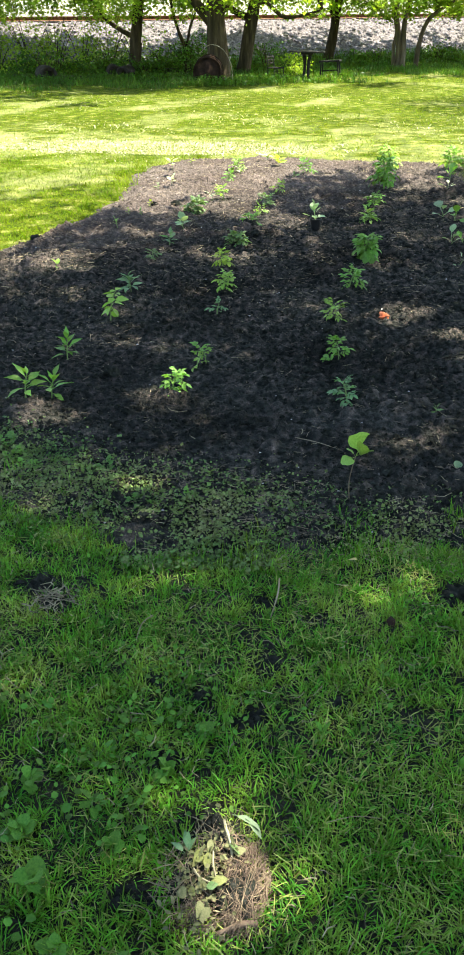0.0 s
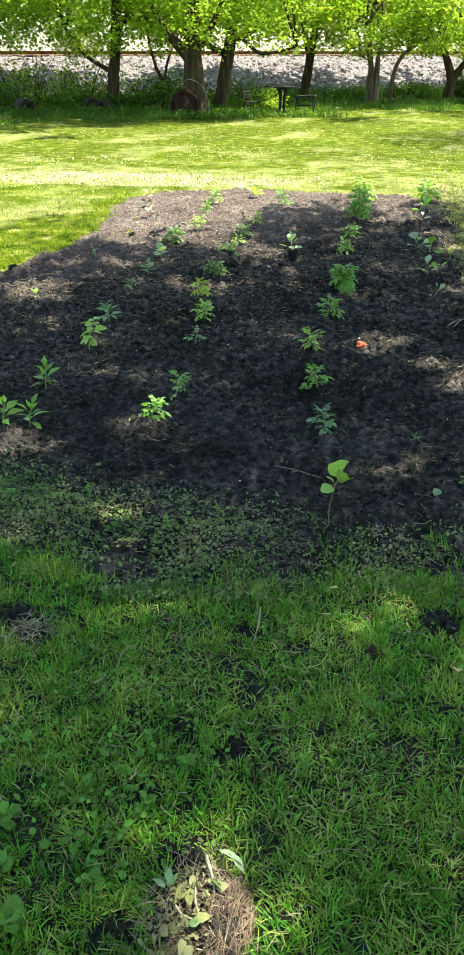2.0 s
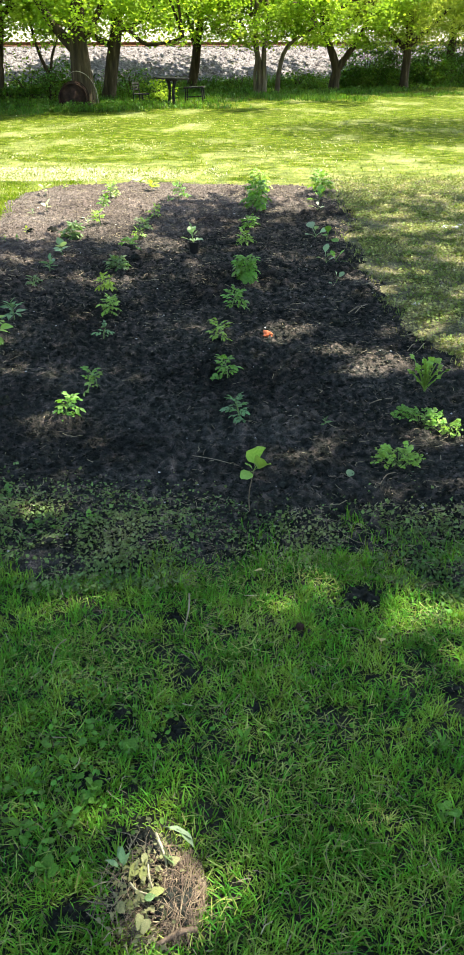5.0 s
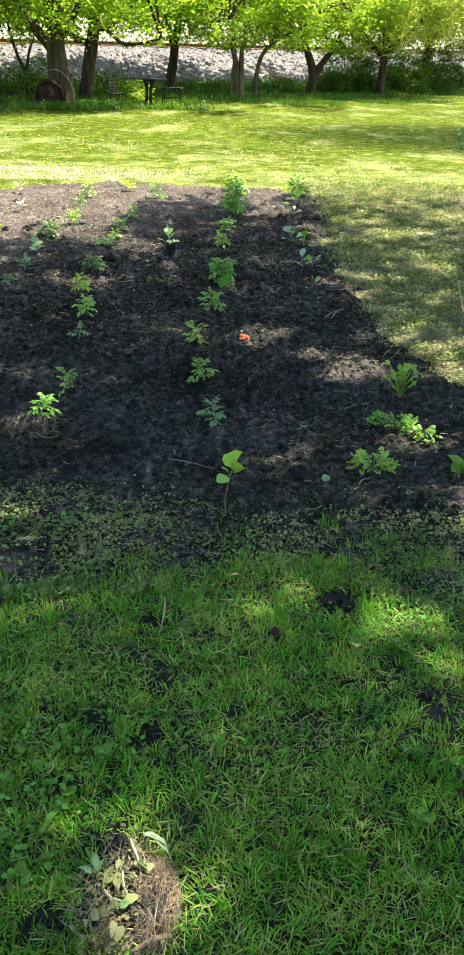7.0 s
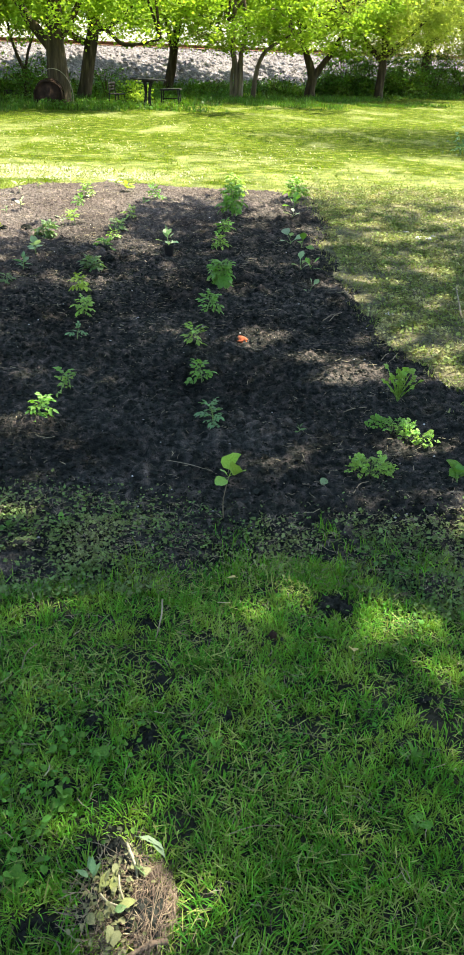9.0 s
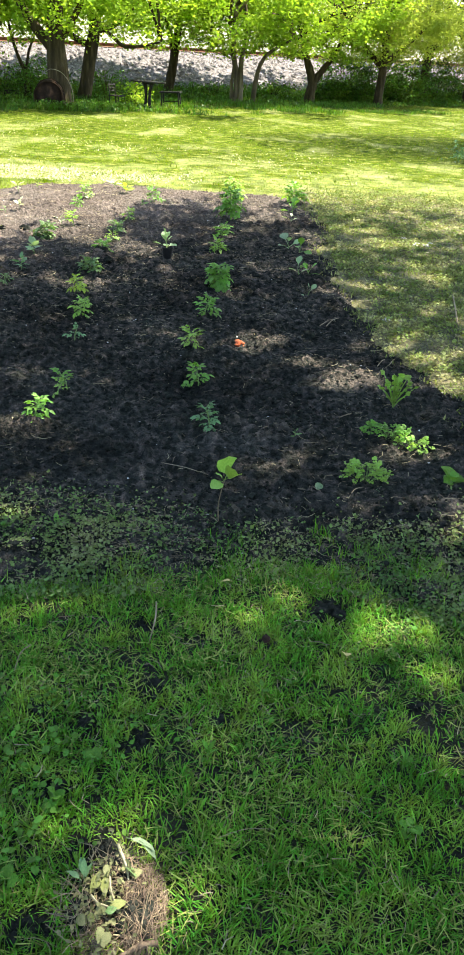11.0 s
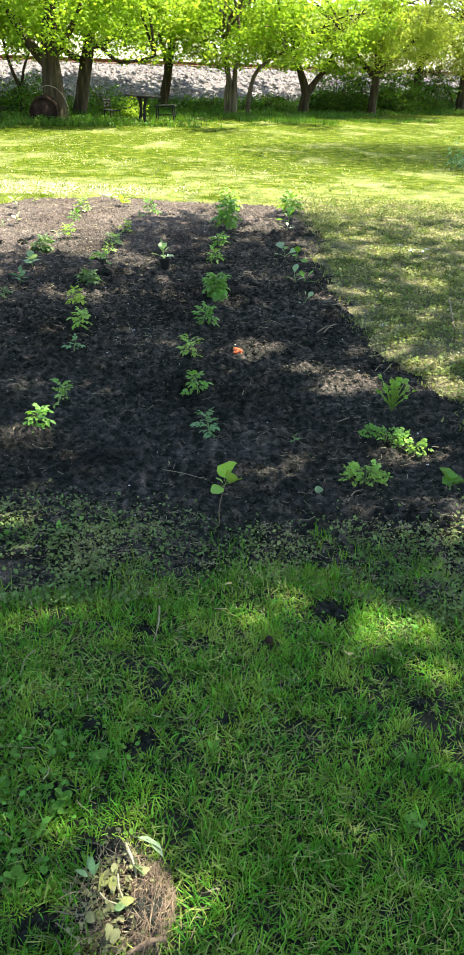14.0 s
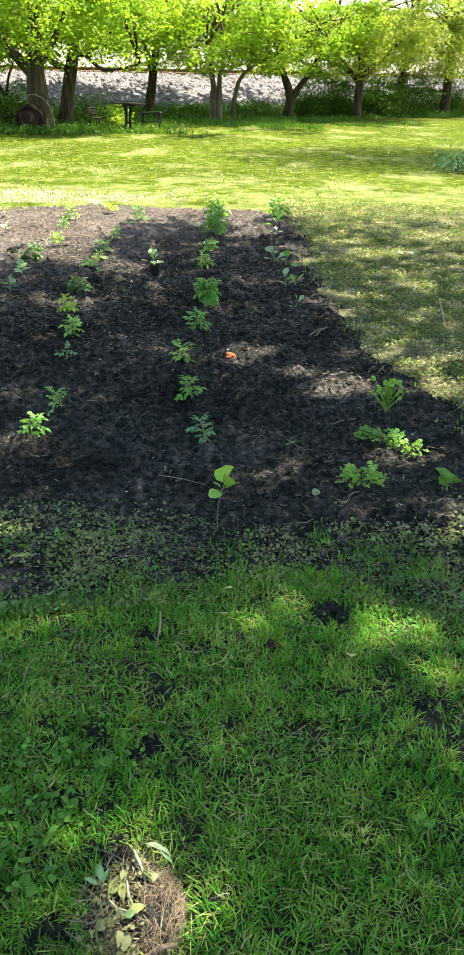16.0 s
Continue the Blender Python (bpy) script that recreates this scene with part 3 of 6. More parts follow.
thatch = obj("turf_thatch", mesh_np("turf_thatch", np.stack([X, Y, lawn_z(X, Y) + np.clip(rim * 0.05, -0.02, 0.005) - 0.14 * np.clip((bed_depth(X, Y) - 0.02) / 0.25, 0, 1)], -1).reshape(-1, 3), [grid_faces(len(tx), len(ty))], True), M_THATCHSHADE)
tagged(thatch, "dark earth, thatch and painted shade between the grass blades", "ground", kind="structure")
wx, wy = np.arange(0.5, 7.0, 0.09), np.arange(3.0, 13.0, 0.09)
X, Y = np.meshgrid(wx, wy, indexing="ij")
worn_in = np.minimum(np.minimum(6.4 - X, 12.0 - Y), Y - 3.4) + 1.0 * (fbm(X * 1.5, Y * 1.5, 15) - 0.5)
worn = obj("worn_turf", mesh_np("worn_turf", np.stack([X, Y, lawn_z(X, Y) + np.clip(worn_in * 0.05, -0.02, 0.005) - 0.14 * np.clip((bed_depth(X, Y) - 0.02) / 0.25, 0, 1)], -1).reshape(-1, 3), [grid_faces(len(wx), len(wy))], True), M_WORN)
tagged(worn, "worn patch of dry turf and bare earth beside the bed", "ground", kind="structure")

# ---- railway embankment behind the trees ----
EMB_A = radians(38)
EMB_U, EMB_N, EMB_0 = Vector((math.cos(EMB_A), math.sin(EMB_A), 0)), Vector((-math.sin(EMB_A), math.cos(EMB_A), 0)), Vector((-11, 30.8, 0))


def emb(t, s, z):
    return EMB_0 + EMB_U * t + EMB_N * s + Vector((0, 0, z))


ts = np.arange(-60, 110, 0.22)
prof = [(-1.0, -0.2), (0.0, 0.02)] + [(0.25 * i, 0.02 + 1.40 * i / 13) for i in range(1, 14)] + [(3.6, 1.46), (4.4, 1.46), (5.4, 1.46), (6.6, 1.46), (7.2, 1.40), (10.5, -0.2)]
S = np.array(prof)
T, SI = np.meshgrid(ts, np.arange(len(prof)), indexing="ij")
sv, zv = S[SI, 0], S[SI, 1]
zv = zv + 0.09 * (fbm(T * 1.7, sv * 1.7, 61) - 0.5) * (zv > 0) + 0.05 * (vnoise(T * 5, sv * 5 + 3, 62) - 0.5) * (zv > 0)
V = np.stack([EMB_0.x + EMB_U.x * T + EMB_N.x * sv, EMB_0.y + EMB_U.y * T + EMB_N.y * sv, zv], -1).reshape(-1, 3)
bank = obj("railway_embankment", mesh_np("railway_embankment", V, [grid_faces(len(ts), len(prof))], False), M_BALLAST)
tagged(bank, "railway bank of pale crushed stone behind the trees", "embankment", kind="structure")

rng = np.random.default_rng(7)
RAIL_PROFILE = [(-0.07, 0), (0.07, 0), (0.07, 0.015), (0.012, 0.035), (0.012, 0.115), (0.036, 0.125), (0.036, 0.155), (-0.036, 0.155), (-0.036, 0.125), (-0.012, 0.115), (-0.012, 0.035), (-0.07, 0.015)]
for s in (4.25, 5.69):
    bm = bmesh.new()
    ends = [[bm.verts.new(emb(t, s + a, 1.50 + b)) for a, b in RAIL_PROFILE] for t in (-60, 110)]
    n = len(RAIL_PROFILE)
    for k in range(n):
        bm.faces.new((ends[0][k], ends[0][(k + 1) % n], ends[1][(k + 1) % n], ends[1][k]))
    bm.faces.new(ends[0])
    bm.faces.new(list(reversed(ends[1])))
    rail = part("rail", bm, M_RAIL, None, smooth=False)
    tagged(rail, "rust-brown steel rail along the top of the stone bank", "rail", "railway rails", "structure")
bm = bmesh.new()
bmesh.ops.create_cube(bm, size=1)
bmesh.ops.scale(bm, vec=(0.23, 2.5, 0.15), verts=bm.verts)
bmesh.ops.bevel(bm, geom=bm.edges[:], offset=0.015, segments=1, affect="EDGES")
sleeper = part("railway_sleeper", bm, M_SLEEPER, None, smooth=False)
tagged(sleeper, "weathered wooden sleeper under the rails on the stone bank", "sleeper", "railway sleepers")
for i in range(100):
    p = emb(-18 + 0.6 * i, 4.97, 1.435)
    m = pose(*p, 0, 0, 38 + rng.normal(0, 0.4))
    if i == 0:
        sleeper.matrix_basis = m
    else:
        copy_thing(sleeper, m)


# ---- foliage ----
def leaf_cloud(name, pos, size, mat, parent=None, rng=None, droop=0.5, wide=0.3, flat=0.5, label="", rounded=False):
    """One mesh of many small folded leaves at pos."""
    n = len(pos)
    az = rng.uniform(0, 2 * math.pi, n)
    el = -rng.normal(droop, 0.4, n)
    d = np.stack([np.cos(az) * np.cos(el), np.sin(az) * np.cos(el), np.sin(el)], 1)
    up = np.stack([rng.normal(0, flat, n), rng.normal(0, flat, n), np.ones(n)], 1)
    side = np.cross(up, d)
    side /= np.linalg.norm(side, axis=1)[:, None] + 1e-9
    nrm = np.cross(d, side)
    s = size * rng.uniform(0.65, 1.3, n)
    w = wide * rng.uniform(0.8, 1.25, n)
    p = np.asarray(pos)
    f = lambda a, b, c: p + d * (a * s)[:, None] + side * (b * w * s)[:, None] + nrm * (c * s)[:, None]
    o = np.ones(n)
    if rounded:
        v = np.stack([f(0 * o, 0 * o, 0 * o), f(.25 * o, .8 * o, .07 * o), f(.7 * o, .85 * o, .05 * o), f(.3 * o, 0 * o, 0 * o), f(.68 * o, 0 * o, -.03 * o),
                      f(.25 * o, -.8 * o, .07 * o), f(.7 * o, -.85 * o, .05 * o), f(o, 0 * o, -.1 * o)], 1).reshape(-1, 3)
        b = (np.arange(n) * 8)[:, None]
        tri = np.concatenate([b + np.array([t]) for t in ([0, 3, 1], [0, 5, 3], [4, 7, 2], [4, 6, 7])])
        quad = np.concatenate([b + np.array([t]) for t in ([3, 4, 2, 1], [3, 5, 6, 4])])
        return obj(name, mesh_np(name, v, [tri, quad]), mat, parent, label)
    v = np.stack([f(0 * o, 0 * o, 0 * o), f(0.42 * o, o, 0.10 * o), f(0.42 * o, -o, 0.10 * o), f(o, 0 * o, -0.12 * o)], 1).reshape(-1, 3)
    b = (np.arange(n) * 4)[:, None]
    tri = np.concatenate([b + np.array([[0, 2, 3]]), b + np.array([[0, 3, 1]])])
    return obj(name, mesh_np(name, v, [tri]), mat, parent, label)


def crown_points(rng, c, r, clusters, per, spread, low=0.5):
    """Leaf places in clumps through an ellipsoid crown, more of them on its outside and underside."""
    out = []
    while len(out) < clusters:
        v = rng.normal(0, 1, 3)
        v /= np.linalg.norm(v)
        v *= rng.uniform(0.45, 1.0) ** 0.6
        if v[2] > -0.1 and rng.random() < low:
            v[2] = -abs(v[2])
        k = max(3, int(per * rng.uniform(0.6, 1.4)))
        tilt = rng.normal(0, .35, 2)
        q = rng.normal(0, 1, (k, 3)) * spread * np.array([1.25, 1.25, 0.22])
        q[:, 2] += q[:, 0] * tilt[0] + q[:, 1] * tilt[1] - .5 * (q[:, 0] ** 2 + q[:, 1] ** 2)
        q += np.array(c) + v * np.array(r)
        out.append(q)
    return np.concatenate(out)


def tree(label, base, trunk, limbs, crown, r, clusters, per, bark, leaf=None, size=0.14, seed=1, low=0.7, spread=0.24, name="tree"):
    """A tree: trunk and limbs as tapered tubes (points relative to the base), and a crown of leaf clumps."""
    rg = np.random.default_rng(seed)
    root = new(name)
    root.location = base
    tr = stem("trunk", trunk, bark, root, 16, 12, 0.16, seed)
    for i, l in enumerate(limbs):
        stem("limb", l, bark, root, 12, 7, 0.12, seed * 31 + i)
    # small branches out into the crown
    top = Vector(trunk[-1][:3])
    for i in range(14):
        v = Vector(rg.normal(0, 1, 3)).normalized()
        tip = Vector(crown) + Vector((v.x * r[0] * 0.8, v.y * r[1] * 0.8, v.z * r[2] * 0.7))
        src = top if i % 2 or not limbs else Vector(limbs[i % len(limbs)][-1][:3])
        mid = (src + tip) / 2 + Vector((0, 0, 0.3))
        stem("branch", [(*src, 0.05), (*mid, 0.035), (*tip, 0.012)], bark, root, 7, 5)
    tall = (crown[0], crown[1], crown[2] + 0.55 if crown[2] > 3.5 else crown[2])
    wide = (r[0] + .2, r[1] + .4, r[2] + 1.1 if crown[2] > 3.5 else r[2])
    pos = crown_points(rg, tall, wide, int(clusters * 1.15), int(per * 4.4), spread * 1.0, low)
    if crown[2] > 3.5:      # low sprays hanging under the crown
        k = 170 if base[0] < -7 else 80
        a, q = rg.uniform(0, 6.2832, k), r[0] * np.sqrt(rg.uniform(.05, 1.1, k))
        c = np.stack([crown[0] + q * np.cos(a), crown[1] + q * np.sin(a), 1.7 + 1.6 * rg.uniform(0, 1, k) ** .8], 1)
        pos = np.concatenate([pos, (c[:, None] + rg.normal(0, 1, (k, 40, 3)) * np.array([.26, .26, .2])).reshape(-1, 3)])
    pos = pos[pos[:, 2] > 1.25 + 0.5 * vnoise(pos[:, 0] * .8 + seed, pos[:, 1] * .8)]
    fore = (pos[:, 2] < 3.5) & (pos[:, 1] < .25) & (np.abs(pos[:, 0]) < 1.3) & (rg.uniform(0, 1, len(pos)) < (.5 if crown[2] > 3.5 else 0))
    pos = pos[~fore & ((pos[:, 2] < 3.9) | (vnoise(pos[:, 0] * 1.3 + seed, pos[:, 1] * 1.3, 6) < .40))]
    airy = vnoise(pos[:, 0] * 1.5 + pos[:, 1] * .5 + seed, pos[:, 2] * 1.9 + pos[:, 1] * .4, seed) < .28      # gaps between the leaf masses
    pos = pos[~(airy & (pos[:, 1] < .6) & (crown[2] > 3.5))]
    leaf_cloud("crown", pos, size * .66, leaf or M_TREELEAF, root, rg, 0.35, 0.50, 0.3)
    if crown[2] > 3.5:
        back = 2.2 + min(max((base[1] - 26) * .35, 0), 3.2)     # unseen upper crown, set out over the open lawn to shade it
        n_up = 700 if base[0] < 1 else 240
        v = rg.normal(0, 1, (n_up // 40, 3))
        v /= np.linalg.norm(v, axis=1)[:, None]
        up = np.array([crown[0] - .6, crown[1] - back, 8.4]) + v * (rg.uniform(0, 1, n_up // 40) ** 0.45)[:, None] * np.array([4.6, 4.3, 3.0])
        up = (up[:, None] + rg.normal(0, 1, (n_up // 40, 40, 3)) * np.array([.34, .34, .12])).reshape(-1, 3)
        leaf_cloud("upper_shade_crown", up, 0.30, leaf or M_TREELEAF, root, rg, 0.4, 0.4, 0.6)
        # unseen boughs added over the foot of the bank for its dappled shade
        foot = -((base[0] - EMB_0.x) * EMB_N.x + (base[1] - EMB_0.y) * EMB_N.y)
        n_rear = 2200
        v = rg.normal(0, 1, (n_rear // 30, 3))
        v /= np.linalg.norm(v, axis=1)[:, None]
        v *= (rg.uniform(0, 1, n_rear // 30) ** .4)[:, None]
        v = (v[:, None] + rg.normal(0, .11, (n_rear // 30, 30, 3))).reshape(-1, 3)
        along, off = v[:, 0] * 3.6, v[:, 1] * 2.4 + foot - .1
        rear = np.stack([EMB_U.x * along + EMB_N.x * off, EMB_U.y * along + EMB_N.y * off, 7.2 + v[:, 2] * 1.8], 1)
        rear = rear[vnoise(rear[:, 0] * 1.3 + seed, rear[:, 1] * 1.3, 5) > .34]
        leaf_cloud("rear_shade_crown", rear, 0.26, leaf or M_TREELEAF, root, rg, 0.4, 0.4, 0.6)
    return tagged(root, label, "tree", "trees along the bank")


# trees in the row in front of the bank
tree("young leafy tree with a slim dark trunk by the bank", (-13.5, 29.0, 0), [(0, 0, -.1, .2), (.05, 0, 1.2, .16), (0, 0, 3.2, .12)], [[(0, 0, 2, .1), (.8, -.3, 2.8, .07), (1.8, -.5, 3.6, .04)]], (0, 0, 4.4), (3.4, 3.2, 2.5), 260, 26, M_BARK, seed=11)
tree("leafy tree with a dark trunk that leans slightly", (-8.42, 28.4, 0), [(-.03, 0, -.1, .25), (-.02, 0, .25, .19), (.08, 0, 1.2, .17), (.22, 0, 2.4, .15), (.25, 0, 3.6, .11)],
     [[(.05, 0, 1.05, .08), (-.7, -.2, 1.5, .06), (-1.3, -.3, 2.3, .045)], [(.2, 0, 2.2, .1), (1.1, -.2, 2.9, .07), (1.9, -.4, 3.4, .04)]], (.1, -.3, 4.3), (3.0, 2.8, 2.5), 270, 26, M_BARK, seed=12)
tree("big old tree with a thick furrowed forked trunk", (-5.42, 26.1, 0), [(.05, 0, -.1, .42), (.05, 0, .2, .33), (.02, 0, .9, .275), (-.03, 0, 1.7, .24), (.02, 0, 2.6, .18), (0.1, 0, 3.8, .12)],
     [[(-.12, 0, 1.45, .15), (-.55, -.05, 1.95, .13), (-.8, -.1, 2.3, .11), (-1.4, -.3, 3.4, .07)], [(.12, 0, 1.7, .12), (.45, 0, 2.1, .09), (.9, -.2, 2.9, .06)]], (-.1, -.4, 4.6), (3.0, 2.6, 2.4), 260, 26, M_BARK, seed=13)
tree("leaning dark tree with crossing low limbs", (-5.35, 30.4, 0), [(-.12, 0, -.1, .3), (-.08, 0, .3, .22), (.08, 0, 1.2, .2), (.25, 0, 2.2, .18), (.32, 0, 3.5, .12)],
     [[(.12, 0, 1.55, .1), (-.4, -.05, 1.75, .09), (-1.0, -.1, 2.3, .06)], [(.25, 0, 1.95, .09), (.8, 0, 2.1, .07), (1.6, -.1, 2.75, .04)], [(.28, 0, 2.2, .07), (.75, 0, 1.85, .06), (1.25, 0, 1.55, .05), (2.3, 0, 1.75, .03)]], (.3, 0, 4.7), (2.8, 2.8, 2.3), 210, 26, M_BARK, seed=14)
tree("tree with a slim brown trunk forking low", (-3.2, 35.5, 0), [(-.1, 0, -.1, .24), (-.07, 0, .3, .19), (.06, 0, 1.0, .16), (.14, 0, 1.6, .15), (.3, 0, 2.6, .11), (.4, 0, 3.6, .09)],
     [[(.1, 0, 1.45, .12), (-.08, 0, 2.1, .1), (-.3, 0, 3.0, .07)]], (.2, -.2, 4.5), (3.0, 3.0, 2.5), 250, 26, M_BARK, seed=15)
tree("clump of pale stems sharing one leafy crown", (-.66, 33.4, 0), [(-.12, 0, -.1, .2), (-.06, 0, .35, .12), (-.1, 0, .9, .1), (-.24, 0, 1.7, .085), (-.2, 0, 3.0, .06)],
          [[(.02, -.05, -.05, .13), (.08, -.05, .5, .09), (.04, 0, 1.3, .08), (.16, 0, 2.1, .06), (.1, 0, 3.1, .05)], [(-.2, .05, -.05, .09), (-.26, .05, .6, .055), (-.2, 0, 1.3, .05), (-.42, 0, 2.4, .04)],
           [(.5, .3, -.05, .09), (.6, .3, .9, .08), (.85, .3, 1.5, .065), (1.35, .3, 1.85, .05), (1.8, .2, 2.1, .03)]], (.1, -.2, 4.3), (2.7, 2.6, 2.4), 240, 26, M_PALEBARK, seed=16)
tree("tree with a low Y-shaped fork", (1.98, 36.0, 0), [(-.05, 0, -.1, .25), (-.03, 0, .3, .19), (.02, 0, .75, .17), (-.25, 0, 1.5, .12), (-.55, 0, 2.2, .09)],
     [[(.03, 0, .7, .15), (.4, 0, 1.2, .11), (.8, 0, 1.75, .085), (1.3, 0, 2.8, .07)]], (.2, -.3, 4.1), (3.0, 2.8, 2.6), 300, 27, M_BARK, seed=17)
tree("broad dark-trunked tree among shrubs", (4.7, 37.5, 0), [(0, 0, -.1, .22), (0, 0, .4, .165), (.05, 0, 1.4, .15), (.05, 0, 3.2, .12)],
     [[(.05, 0, 1.3, .13), (-.6, 0, 1.9, .1), (-1.2, 0, 2.6, .06)], [(.05, 0, 1.5, .12), (.8, 0, 2.1, .08), (1.5, 0, 2.8, .05)]], (.1, -.3, 4.4), (3.0, 2.8, 2.6), 290, 27, M_BARK, M_OLIVELEAF, .125, seed=18)
tree("slim straight tree at the lawn's edge", (7.2, 42.4, 0), [(0, 0, -.1, .26), (0, 0, .4, .2), (.02, 0, 1.6, .18), (.08, 0, 4.0, .12)],
     [[(.03, 0, 2.0, .09), (.9, -.2, 2.8, .06), (1.6, -.3, 3.6, .04)]], (.1, -.6, 4.6), (3.2, 3.0, 2.7), 300, 26, M_BARK, M_OLIVELEAF, .125, seed=19)
tree("upright tree with a plain trunk at the lawn's edge", (9.5, 43.8, 0), [(0, 0, -.1, .3), (0, 0, .4, .23), (.03, 0, 1.8, .2), (.05, 0, 4.0, .13)],
     [[(.03, 0, 2.1, .1), (-.9, -.2, 2.9, .07), (-1.6, -.3, 3.7, .04)]], (.1, -.5, 4.7), (3.2, 3.0, 2.8), 290, 26, M_BARK, M_OLIVELEAF, .125, seed=20)
tree("leafy tree closing the end of the row", (13.2, 47.0, 0), [(0, 0, -.1, .3), (0, 0, .4, .23), (.03, 0, 1.8, .2), (.05, 0, 4.0, .13)],
     [[(.03, 0, 2.1, .1), (-.9, -.2, 2.9, .07), (-1.6, -.3, 3.7, .04)]], (.1, -.3, 4.7), (3.4, 3.2, 2.9), 260, 26, M_BARK, M_OLIVELEAF, .125, seed=21)
tree("thin forked sapling among the weeds", (-7.25, 30.2, 0), [(.05, 0, -.05, .08), (0, 0, .6, .06), (-.25, 0, 1.2, .05), (-.45, 0, 1.9, .04), (-.5, 0, 2.6, .03)],
     [[(0, 0, .7, .045), (.12, 0, 1.3, .04), (.3, 0, 1.7, .03), (.5, 0, 2.3, .02)]], (-.1, 0, 2.9), (1.0, 1.0, .7), 26, 24, M_BARK, seed=22, low=0.2)


def shrub(label, base, r, h, clusters, per, mat, seed, size=0.09, stems=7):
    rg = np.random.default_rng(seed)
    root = new("shrub")
    root.location = base
    for i in range(stems):
        a = rg.uniform(0, 6.28)
        q = rg.uniform(0.2, 0.8)
        tip = (math.cos(a) * r * q, math.sin(a) * r * q, h * rg.uniform(0.6, 1.0))
        stem("stem", [(0.1 * math.cos(a), 0.1 * math.sin(a), -0.03, 0.02), (tip[0] * .4, tip[1] * .4, tip[2] * .5, 0.014), (*tip, 0.005)], M_BARK, root, 7, 5)
    pos = crown_points(rg, (0, 0, h * 0.52), (r, r, h * 0.5), clusters, per, 0.16, 0.3)
    pos = pos[pos[:, 2] > 0.02]
    leaf_cloud("foliage", pos, size, mat, root, rg, 0.3, 0.32, 0.6)
    return tagged(root, label, "shrub", "shrubs under the trees")


shrub("loose leafy shrub in front of the stone bank", (-11.0, 28.6, 0), 1.2, 1.75, 60, 16, M_TREELEAF, 31)
shrub("loose leafy shrub in front of the stone bank", (-9.6, 29.6, 0), 1.1, 1.6, 50, 16, M_TREELEAF, 32)
shrub("loose leafy shrub in front of the stone bank", (-12.6, 27.8, 0), 1.2, 1.5, 60, 16, M_TREELEAF, 33)
# shrubs of a metre and more take the sunlit leaf colour
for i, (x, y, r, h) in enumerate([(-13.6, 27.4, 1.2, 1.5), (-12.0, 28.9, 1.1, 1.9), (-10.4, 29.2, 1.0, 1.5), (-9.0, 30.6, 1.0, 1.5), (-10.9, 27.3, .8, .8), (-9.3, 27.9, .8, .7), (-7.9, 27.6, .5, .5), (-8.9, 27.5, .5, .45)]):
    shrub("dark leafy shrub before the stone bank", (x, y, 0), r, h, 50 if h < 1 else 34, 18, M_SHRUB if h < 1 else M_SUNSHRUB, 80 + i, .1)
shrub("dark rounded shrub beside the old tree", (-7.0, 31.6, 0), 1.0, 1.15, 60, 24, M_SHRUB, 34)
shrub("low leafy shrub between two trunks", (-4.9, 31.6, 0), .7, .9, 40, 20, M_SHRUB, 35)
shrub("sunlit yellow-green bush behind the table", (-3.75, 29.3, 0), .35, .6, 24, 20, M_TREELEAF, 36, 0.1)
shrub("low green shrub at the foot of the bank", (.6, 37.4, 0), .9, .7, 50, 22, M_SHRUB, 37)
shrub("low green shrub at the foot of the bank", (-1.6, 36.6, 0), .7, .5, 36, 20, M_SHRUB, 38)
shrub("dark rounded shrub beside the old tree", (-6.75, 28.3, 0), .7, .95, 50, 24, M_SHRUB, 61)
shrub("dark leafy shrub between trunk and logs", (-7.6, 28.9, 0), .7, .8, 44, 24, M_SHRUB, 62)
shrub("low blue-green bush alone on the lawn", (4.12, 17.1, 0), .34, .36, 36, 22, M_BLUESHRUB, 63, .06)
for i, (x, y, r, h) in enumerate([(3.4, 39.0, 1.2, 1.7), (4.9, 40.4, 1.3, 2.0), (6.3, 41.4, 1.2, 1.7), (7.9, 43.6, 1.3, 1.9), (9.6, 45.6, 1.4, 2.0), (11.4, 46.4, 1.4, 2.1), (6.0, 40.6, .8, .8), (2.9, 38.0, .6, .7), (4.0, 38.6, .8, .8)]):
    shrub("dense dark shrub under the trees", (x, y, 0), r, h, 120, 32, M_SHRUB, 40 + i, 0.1)

